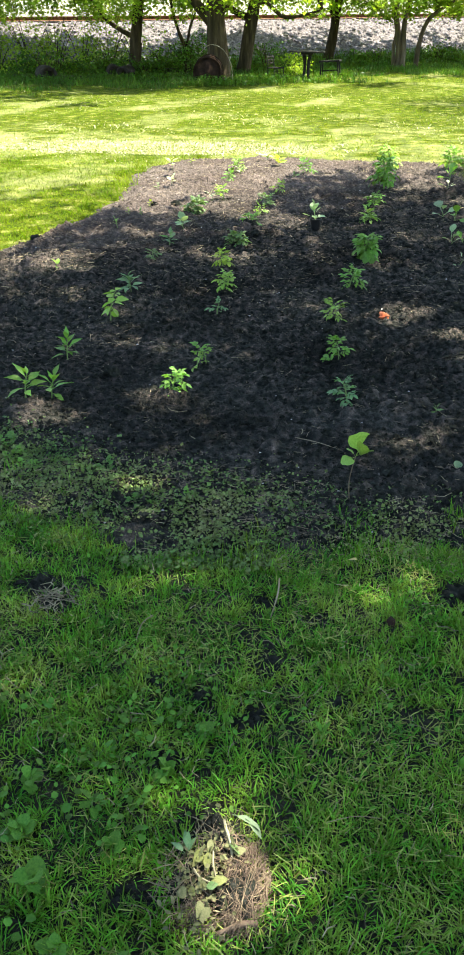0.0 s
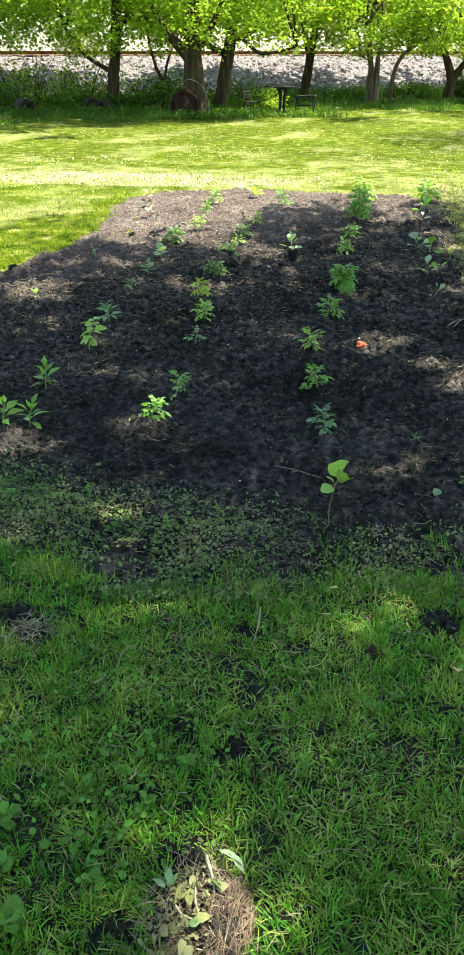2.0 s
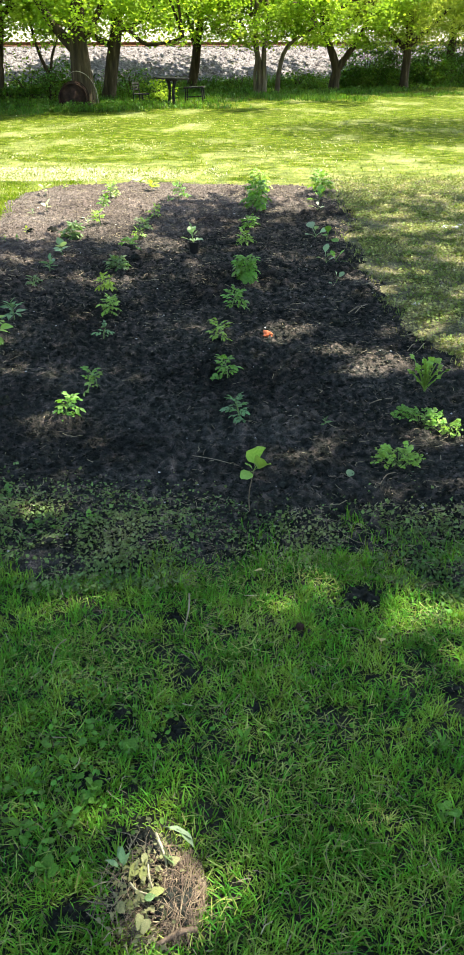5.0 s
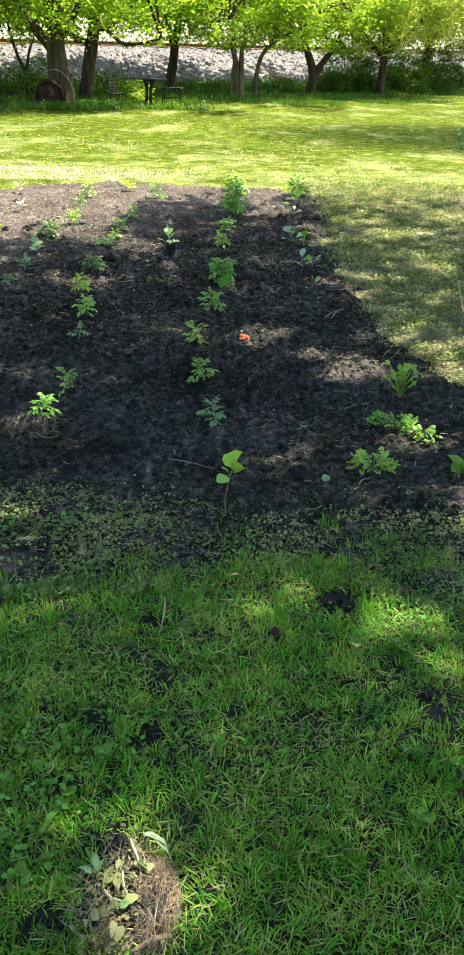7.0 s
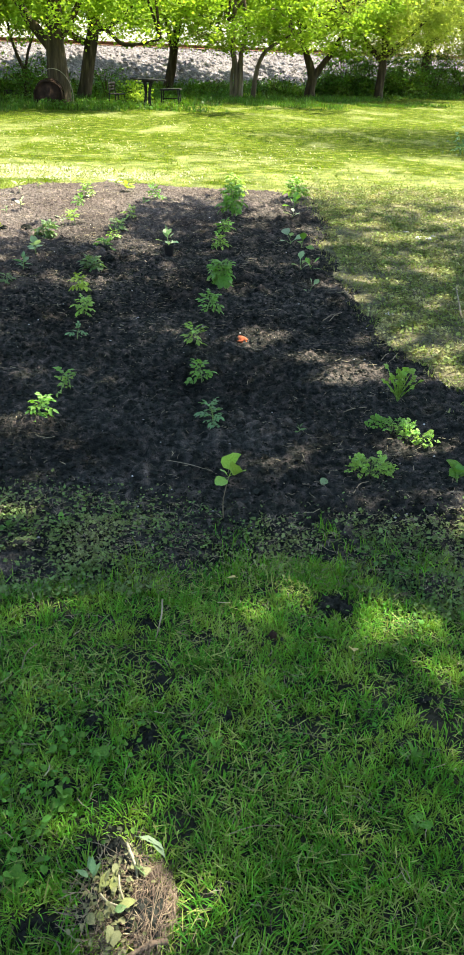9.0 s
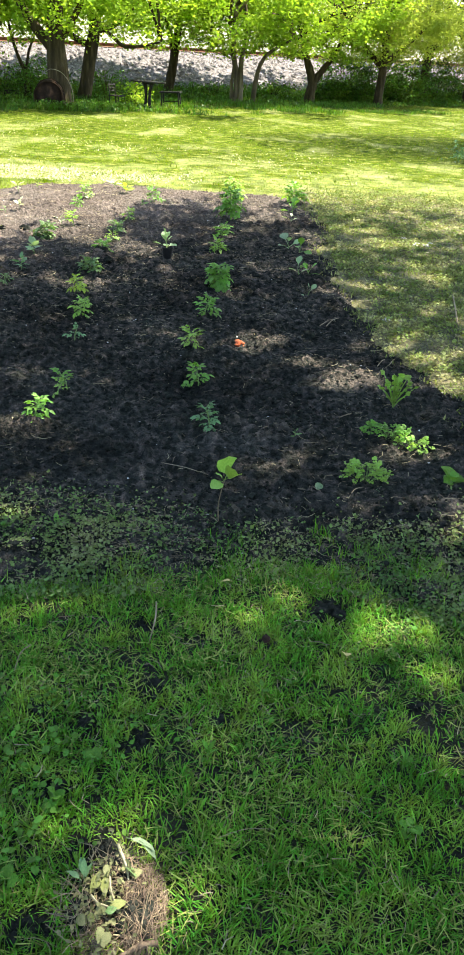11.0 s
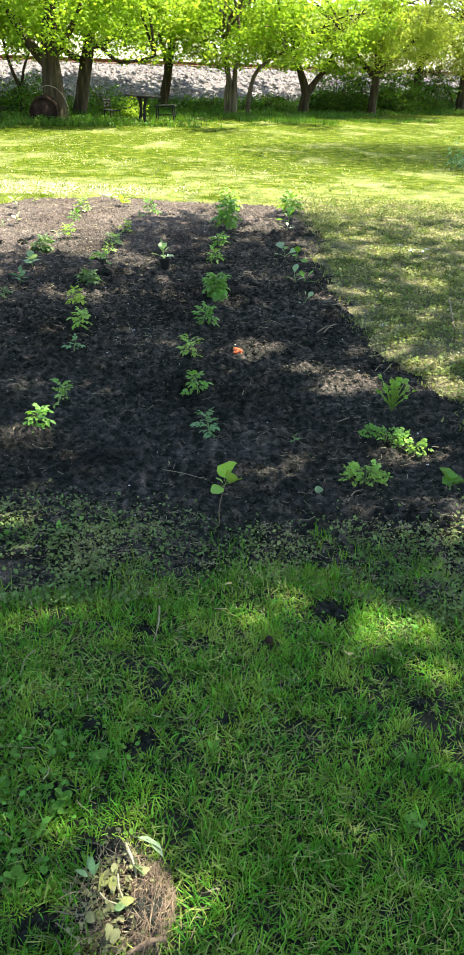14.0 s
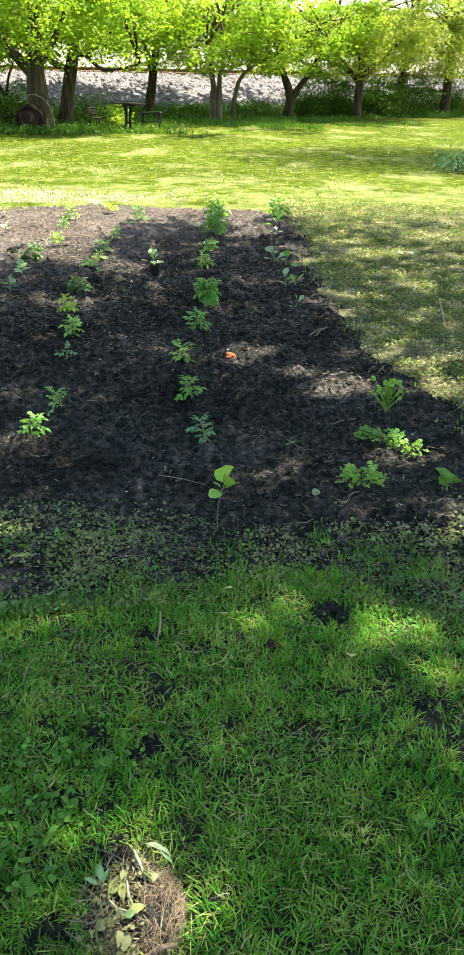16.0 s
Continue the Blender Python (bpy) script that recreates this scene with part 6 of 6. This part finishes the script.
x, y, rg = scatter_bed(21000, 6, -.02)
keep = fbm(x * 1.8, y * 1.8, 95) + rg.uniform(-.25, .25, len(x)) > .5
x, y = x[keep], y[keep]
litter("straw_litter", x, y, bed_z(x, y) + .014, (.006 + .05 * rg.uniform(0, 1, len(x)) ** 3) * (1 + .06 * y), rg.uniform(.0008, .0022, len(x)) * (1 + .1 * y), M_STRAW, rg, "bits of dry straw and dead stalks on the soil", "straw")

# bare spots in the turf
BARE = [(.32, 2.38, .09), (-.18, 1.96, .05), (.01, 1.84, .035), (-.34, 1.79, .045), (-.19, 1.74, .05), (-.38, 1.57, .05), (-.48, 1.85, .04), (.47, 2.10, .03), (.53, 1.95, .03),
        (-.35, 1.20, .06), (-.95, 2.2, .09), (-.25, 2.25, .05), (-.19, 1.27, .10), (-.23, 1.4, .06), (.13, 2.18, .03)]
xs, ys, ss = [], [], []
rgn = np.random.default_rng(12)
for bx0, by0, r in BARE:
    r = r * .75
    n = int(5000 * r)
    xs.append(bx0 + rgn.normal(0, r * .5, n))
    ys.append(by0 + rgn.normal(0, r * .42, n))
    ss.append(.003 + .012 * rgn.uniform(0, 1, n) ** 3)
x, y, size = np.concatenate(xs), np.concatenate(ys), np.concatenate(ss)
crumbs("turf_crumbs", x, y, lawn_z(x, y) + .004 + size * .3, size, M_CLOD, rgn, "dark soil crumbs in bare spots of the lawn", "soil clods")


# ---- grass ----
def blades(name, x, y, z, h, w, mat, rg, label, lean=.5, category="grass", way=None):
    """Grass blades, each a narrow bent strip with a pointed tip."""
    n = len(x)
    a, f = rg.uniform(0, 6.2832, n), rg.uniform(0, 6.2832, n)
    a = a if way is None else way
    ln = np.abs(rg.normal(0, lean, n)) * h
    dx, dy = np.cos(a) * ln, np.sin(a) * ln
    sx, sy = np.cos(f) * w / 2, np.sin(f) * w / 2
    hh = h * np.clip(1 - .25 * (ln / np.maximum(h, 1e-4)) ** 2, .35, 1)
    V = np.empty((n, 5, 3))
    V[:, 0] = np.stack([x - sx, y - sy, z], 1)
    V[:, 1] = np.stack([x + sx, y + sy, z], 1)
    V[:, 2] = np.stack([x + dx * .32 - sx * .85, y + dy * .32 - sy * .85, z + hh * .58], 1)
    V[:, 3] = np.stack([x + dx * .32 + sx * .85, y + dy * .32 + sy * .85, z + hh * .58], 1)
    V[:, 4] = np.stack([x + dx, y + dy, z + hh], 1)
    b = (np.arange(n) * 5)[:, None]
    ob = obj(name, mesh_np(name, V.reshape(-1, 3), [b + np.array([[0, 1, 3, 2]]), b + np.array([[2, 3, 4]])]), mat)
    return tagged(ob, label, category, kind="stuff")


def grow(n, lo, hi, seed, inside=-.02, edge=.12):
    """Places for blades in a rectangle, off the bed and the bare spots."""
    rg = np.random.default_rng(seed)
    x, y = rg.uniform(lo[0], hi[0], n), rg.uniform(lo[1], hi[1], n)
    ok = bed_depth(x, y) < inside - edge * rg.uniform(0, 1, n) ** 2 * 2
    for bx0, by0, r in BARE:
        ok &= np.hypot(x - bx0, y - by0) > r * .75 * rg.uniform(.5, 1.15, n)
    return x[ok], y[ok], rg


# close turf: tufts of blades that lean outwards and over one another
def off_bed(x, y, margin=0.0):
    return y < grass_edge(x) - margin + .16 * (fbm(x * 5, y * 0 + 2, 115) - .5)


def arched(name, x, y, z, length, w, mat, rg, label, way, rise, bend, category="grass"):
    """Grass blades that rise, arch over and taper: rise is the angle off upright at the root, bend how much further the tip goes."""
    n = len(x)
    f = way + 1.5708 + rg.normal(0, .5, n)
    sx, sy = np.cos(f) * w / 2, np.sin(f) * w / 2
    px, py, pz = x.copy(), y.copy(), z.copy()
    V = np.empty((n, 7, 3))
    for k, (step, taper) in enumerate(((0, .8), (.42, 1), (.33, .72), (.25, 0))):
        a = rise + bend * (0, .25, .62, 1)[k]
        px, py, pz = px + np.cos(way) * np.sin(a) * step * length, py + np.sin(way) * np.sin(a) * step * length, np.maximum(pz + np.cos(a) * step * length, z)
        if k < 3:
            V[:, 2 * k] = np.stack([px - sx * taper, py - sy * taper, pz], 1)
            V[:, 2 * k + 1] = np.stack([px + sx * taper, py + sy * taper, pz], 1)
        else:
            V[:, 6] = np.stack([px, py, pz], 1)
    b = (np.arange(n) * 7)[:, None]
    ob = obj(name, mesh_np(name, V.reshape(-1, 3), [b + np.array([[0, 1, 3, 2]]), b + np.array([[2, 3, 5, 4]]), b + np.array([[4, 5, 6]])]), mat)
    return tagged(ob, label, category, kind="stuff")


def in_view(x, y):
    return (np.abs(x + .15) < .45 + .42 * y) & (y > .6)


def tufts(name, n, seed, mat, label, lo, hi, width, per=(7, 17), thin=.30, rise=.35, bend=1.0, margin=-.02):
    """Tufts of arched blades over the near turf, thinner in patches."""
    x, y, rg = grow(n, (-1.9, .6), (1.6, 3.0), seed, .3, 0)
    thick = fbm(x * 5, y * 5, 111) * .6 + .4 * fbm(x * 14, y * 14, 116)
    keep = off_bed(x, y, margin) & in_view(x, y) & (rg.uniform(0, 1, len(x)) < np.clip(.48 + 2.6 * (thick - thin), .34, 1))
    x, y, thick = x[keep], y[keep], thick[keep]
    own = np.repeat(np.arange(len(x)), rg.integers(*per, len(x)))
    turn, out = rg.uniform(0, 6.2832, len(own)), .013 * np.sqrt(rg.uniform(0, 1, len(own)))
    lead = (6.2832 * fbm(x * 2.2, y * 2.2, 117) * 2 + rg.normal(0, 1.2, len(x)))[own]
    dx, dy = np.cos(turn) * out, np.sin(turn) * out
    way = np.arctan2(np.sin(turn) + .5 * np.sin(lead), np.cos(turn) + .5 * np.cos(lead)) + rg.normal(0, .7, len(own))
    x, y = x[own] + dx, y[own] + dy
    length = (lo + (hi - lo) * (.55 * thick[own] + .6 * rg.uniform(0, 1, len(own)) ** 1.4))
    return arched(name, x, y, lawn_z(x, y) - .004, length, rg.uniform(*width, len(own)), mat, rg, label, way,
                  np.abs(rg.normal(rise, .3, len(own))), np.abs(rg.normal(bend, .55, len(own))))


tufts("lawn_grass", 16500, 201, M_GRASS, "thick tufty green mown grass before the bed", .022, .066, (.0020, .0040))
tufts("low_grass", 8000, 219, M_GRASS, "short curled grass blades low in the turf", .015, .040, (.0020, .0036), (5, 12), .25, .9, .9)
# more pale blades in two sun patches: dry spots, brightened like lit grass
x, y, rg = grow(60000, (-1.9, .6), (1.6, 3.2), 214, .2, 0)
keep = off_bed(x, y, .02) & in_view(x, y) & (fbm(x * 4, y * 4, 113) + rg.uniform(-.25, .25, len(x)) + .16 * np.exp(-((x + .16) ** 2 + (y - 1.30) ** 2) / .035) + .22 * np.exp(-((x - .42) / .28) ** 2 - ((y - 2.26) / .16) ** 2) > .57)
x, y = x[keep], y[keep]
arched("pale_blades", x, y, lawn_z(x, y) + rg.uniform(.004, .03, len(x)), rg.uniform(.02, .05, len(x)), rg.uniform(.0018, .0034, len(x)), M_PALEGRASS, rg, "pale cut grass blades, thickest in two sun patches", rg.uniform(0, 6.2832, len(x)), rg.uniform(.9, 1.6, len(x)), rg.uniform(-.2, .6, len(x)))
# the same grass to both sides and behind
x, y, rg = grow(22000, (-4.0, -2.6), (4.0, 3.4), 217, -.02, .1)
keep = off_bed(x, y) & ~((np.abs(x + .15) < .45 + .42 * y) & (y > .6)) & (fbm(x * 4, y * 4, 111) > .33)
x, y = x[keep], y[keep]
blades("outer_lawn_grass", x, y, lawn_z(x, y) - .004, rg.uniform(.02, .06, len(x)), rg.uniform(.005, .010, len(x)), M_GRASS, rg, "shady green mown grass round the bed's end", 1.2)
# dead blades lying in the turf
x, y, rg = grow(2600, (-1.6, .6), (1.6, 3.2), 202, -.05)
litter("dry_clippings", x, y, lawn_z(x, y) + rg.uniform(.008, .04, len(x)), rg.uniform(.012, .05, len(x)), rg.uniform(.001, .0024, len(x)), M_STRAW, rg, "dry grass clippings lying in the turf", "clippings", .25)
rg = np.random.default_rng(215)
x, y = rg.uniform(-1.8, 1.8, 6500), rg.uniform(2.4, 3.4, 6500)
keep = (y > grass_edge(x) - .12) & (y < weed_edge(x) + .1) & (fbm(x * 4, y * 4, 114) > .47)
x, y = x[keep], y[keep]
litter("edge_straw", x, y, np.maximum(bed_z(x, y), 0) + rg.uniform(.004, .03, len(x)), rg.uniform(.012, .05, len(x)), rg.uniform(.0008, .002, len(x)), M_STRAW, rg, "dead stalks and clippings along the soil's edge", "clippings", .2)
# clover and small broad leaves in the turf
rgn = np.random.default_rng(209)
n = 16000
x, y = rgn.uniform(-1.5, 1.5, n), rgn.uniform(.7, 2.9, n)
keep = (fbm(x * 2.6, y * 2.6, 118) + .15 * (x < -.36) * (y < 1.75) - .12 * (y > 1.9) + rgn.uniform(-.1, .1, n) > .61) & off_bed(x, y) & (np.hypot(x + .19, y - 1.28) > .14)
x, y = x[keep], y[keep]
tagged(leaf_cloud("clover_leaves", np.stack([x, y, lawn_z(x, y) + rgn.uniform(.01, .05, len(x))], 1), .013 * (1 + .6 * rgn.uniform(0, 1, len(x)) * (x < -.36) * (y < 1.75)), M_BROADLEAF, None, rgn, .0, .44, .4, rounded=True), "small clover leaves growing through the turf", "clover", kind="stuff")
# trampled weeds along the bed's near edge
rgn = np.random.default_rng(203)
n = 130000
x, y = rgn.uniform(-1.9, 2.2, n), rgn.uniform(2.3, 3.5, n)
keep = (y > grass_edge(x) - .10) & (y < weed_edge(x) + .10 * rgn.normal(0, 1, n)) & (fbm(x * 6, y * 6, 121) + rgn.uniform(-.15, .15, n) + .10 * np.clip(-.1 - x, 0, 1) > .45)
x, y = x[keep], y[keep]
pos = np.stack([x, y, np.maximum(bed_z(x, y), 0) + .002 + .045 * rgn.uniform(0, 1, len(x)) * fbm(x * 9, y * 9, 122)], 1)
tagged(leaf_cloud("low_weeds", pos, .0108 * rgn.uniform(.4, 1.5, len(x)), M_WEED, None, rgn, .0, .48, .8), "low trampled weeds along the soil's edge", "weeds", kind="stuff")
# thin dry turf beside the bed
x, y, rg = grow(95000, (.5, 3.2), (4.4, 12.8), 204, .13, .16)
keep = rg.uniform(0, 1, len(x)) < np.clip(2.0 * fbm(x * 2.4, y * 2.4, 131) - .3, .15, 1) * np.clip((13 - y) / 1.5, 0, 1)
x, y = x[keep], y[keep]
blades("dry_turf", x, y, np.maximum(lawn_z(x, y), bed_z(x, y)) - .003, rg.uniform(.018, .045, len(x)), rg.uniform(.005, .010, len(x)), M_DRYGRASS, rg, "thin yellowing grass beside the bed", 1.2)
x, y, rg = grow(900, (.8, 3.4), (5, 12.5), 205, -.02)
litter("turf_straw", x, y, lawn_z(x, y) + .02, rg.uniform(.03, .14, len(x)), rg.uniform(.003, .007, len(x)), M_STRAW, rg, "dry straw strewn over the thin turf", "straw", .15)
rgn = np.random.default_rng(213)
n = 80000
x, y = rgn.uniform(.75, 4.2, n), 3.3 + 9 * rgn.uniform(0, 1, n) ** 1.2
keep = (bed_depth(x, y) < .02) & (fbm(x * 3, y * 3, 171) + rgn.uniform(-.12, .12, n) > .45)
x, y = x[keep], y[keep]
tagged(leaf_cloud("turf_weeds", np.stack([x, y, lawn_z(x, y) + rgn.uniform(.008, .035, len(x))], 1), .024, M_DRYGRASS, None, rgn, .0, .40, .6), "small weeds and dead leaves in the thin turf", "weeds", kind="stuff")
# far lawn
def far_lawn(name, n, seed, mat, label, lo, hi, width, lean, patches=None, reach=(4.5, 37.5, 1.5, .42)):
    rg = np.random.default_rng(seed)
    y = reach[0] + reach[1] * rg.uniform(0, 1, n) ** reach[2]
    x = rg.uniform(-.62, reach[3], n) * (y + 4)
    keep = (bed_depth(x, y) < .06 * rg.uniform(-1, 1, n)) & ((x - EMB_0.x) * EMB_N.x + (y - EMB_0.y) * EMB_N.y < -.3) & ((y > 11) | (x < -2.4) | (x > 4))
    if patches:
        keep &= patches(x, y) > rg.uniform(0, 1, n)
    x, y = x[keep], y[keep]
    near = np.clip((y - 4) / 9, .55, 1)
    tall = (lo + (hi - lo) * np.clip(1.4 * fbm(x * 1.1, y * 1.1, 141) - .2 + rg.normal(0, .18, len(x)), 0, 1.2)) * near
    tall = tall * np.where((bed_depth(x, y) > -.3) & (y < 10.5), 1.7, 1)
    return arched(name, x, y, np.maximum(lawn_z(x, y), -.03) - .004, tall, rg.uniform(*width, len(x)) * near, mat, rg, label,
                  rg.uniform(0, 6.2832, len(x)), np.abs(rg.normal(lean, .35, len(x))), np.abs(rg.normal(.9, .4, len(x))))


def bleached(x, y):
    """Where drifts of bleached grass lie: along the bed's far edge and in swathes over the lawn."""
    swathe = ease(fbm(x * .75 + .25 * y, y * .42, 143), .50, .62) * np.clip((25 - y) / 8, 0, 1) * np.clip((2.5 - x) / 3, .1, 1)
    edge = ease(-np.abs(y - 12.3 - .25 * (fbm(x * 2, y * 0, 144) - .5)), -.55, -.1) * ease(-x, .9, 1.5)
    return np.clip(np.maximum(swathe, edge), .02, 1) * (y > 8.5)


far_lawn("far_lawn_grass", 84000, 207, M_FARGRASS, "wide sunlit lawn grass beyond the bed", .028, .060, (.010, .020), .75)
far_lawn("bleached_grass", 14000, 220, M_CLIPPING, "bleached dry grass in drifts on the lawn", .03, .065, (.010, .020), .9, bleached, (9.0, 15.0, 1.0, .15))
far_lawn("bleached_grass", 16000, 222, M_CLIPPING, "bleached dry grass heaped along the bed's far edge", .03, .07, (.010, .020), .9, bleached, (11.75, 1.3, 1.0, -.04))
rg = np.random.default_rng(221)
x, y = rg.uniform(-6.5, -2.4, 22000), rg.uniform(5.0, 11.6, 22000)
keep = bed_depth(x, y) < .10 * rg.uniform(-1, 1, 22000)
x, y = x[keep], y[keep]
tall = rg.uniform(.03, .06, len(x)) * (1 + .8 * ease(bed_depth(x, y), -.35, -.05))
arched("bedside_grass", x, y, np.maximum(lawn_z(x, y), -.03) - .004, tall, rg.uniform(.005, .010, len(x)), M_FARGRASS, rg, "soft green grass along the bed's side",
       rg.uniform(0, 6.2832, len(x)), np.abs(rg.normal(.5, .35, len(x))), np.abs(rg.normal(.9, .4, len(x))))
# undergrowth along the foot of the bank
rg = np.random.default_rng(208)
n = 34000
t, s = rg.uniform(-12, 34, n), -5.2 + 5.6 * rg.uniform(0, 1, n) ** .6
x, y = EMB_0.x + EMB_U.x * t + EMB_N.x * s, EMB_0.y + EMB_U.y * t + EMB_N.y * s
keep = (fbm(x * .9, y * .9, 151) + (s + 4) * .12 > .42)
x, y, s = x[keep], y[keep], s[keep]
tall = np.clip((s + 5.2) / 5, .25, 1) * rg.uniform(.15, .55, len(x))
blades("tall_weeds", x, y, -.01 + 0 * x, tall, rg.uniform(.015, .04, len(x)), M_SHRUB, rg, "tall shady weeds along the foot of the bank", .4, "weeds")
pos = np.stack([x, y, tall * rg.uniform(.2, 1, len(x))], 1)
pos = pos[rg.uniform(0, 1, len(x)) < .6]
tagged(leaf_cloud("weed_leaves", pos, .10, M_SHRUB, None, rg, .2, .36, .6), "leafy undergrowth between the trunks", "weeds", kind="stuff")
rg = np.random.default_rng(210)
n = 30000
t, s = rg.uniform(-9, 16, n), rg.uniform(-9.5, -4, n)
x, y = EMB_0.x + EMB_U.x * t + EMB_N.x * s, EMB_0.y + EMB_U.y * t + EMB_N.y * s
keep = fbm(x * .8, y * .8, 152) + (s + 7) * .07 > .50
x, y, s = x[keep], y[keep], s[keep]
tall = rg.uniform(.04, .15, len(x)) * (1 + .5 * np.clip((s + 8) / 4, 0, 1))
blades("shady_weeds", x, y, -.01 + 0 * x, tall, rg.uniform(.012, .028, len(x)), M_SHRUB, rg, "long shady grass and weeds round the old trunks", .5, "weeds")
# weeds that grow up round the logs, the drum and the table
rg = np.random.default_rng(216)
xs, ys = [], []
for cx, cy, sx, sy, k in [(-8.4, 26.35, .8, .25, 900), (-10.4, 25.4, .7, .25, 700), (-5.5, 24.75, .55, .2, 600), (-3.2, 26.1, .9, .3, 700), (-12, 26.6, 1.0, .5, 900), (-7.0, 26.9, .7, .4, 700), (-4.3, 26.0, .5, .3, 400)]:
    xs.append(cx + rg.normal(0, sx, k))
    ys.append(cy + rg.normal(0, sy, k))
x, y = np.concatenate(xs), np.concatenate(ys)
tall = rg.uniform(.06, .26, len(x))
blades("tall_weeds", x, y, -.01 + 0 * x, tall, rg.uniform(.012, .03, len(x)), M_SHRUB, rg, "dark weeds growing up round logs and drum", .5, "weeds")
tagged(leaf_cloud("weed_leaves", np.stack([x, y, tall * rg.uniform(.3, 1, len(x))], 1), .07, M_SHRUB, None, rg, .2, .36, .6), "small dark weed leaves round logs and drum", "weeds", kind="stuff")
# stray grass creeping into the bed's edge
rg = np.random.default_rng(211)
n = 26000
x, y = rg.uniform(-1.9, 1.6, n), rg.uniform(2.4, 3.5, n)
keep = (y > grass_edge(x) - .1) & (y < weed_edge(x) + .02) & (fbm(x * 6, y * 6, 161) + rg.uniform(-.1, .1, n) - .8 * (y - grass_edge(x)) + .1 * (x < -.7) > .52)
x, y = x[keep], y[keep]
blades("edge_grass", x, y, np.maximum(bed_z(x, y), 0) - .004, rg.uniform(.02, .075, len(x)), rg.uniform(.002, .0045, len(x)), M_GRASS, rg, "stray grass tufts along the bed's edge", 1.0)
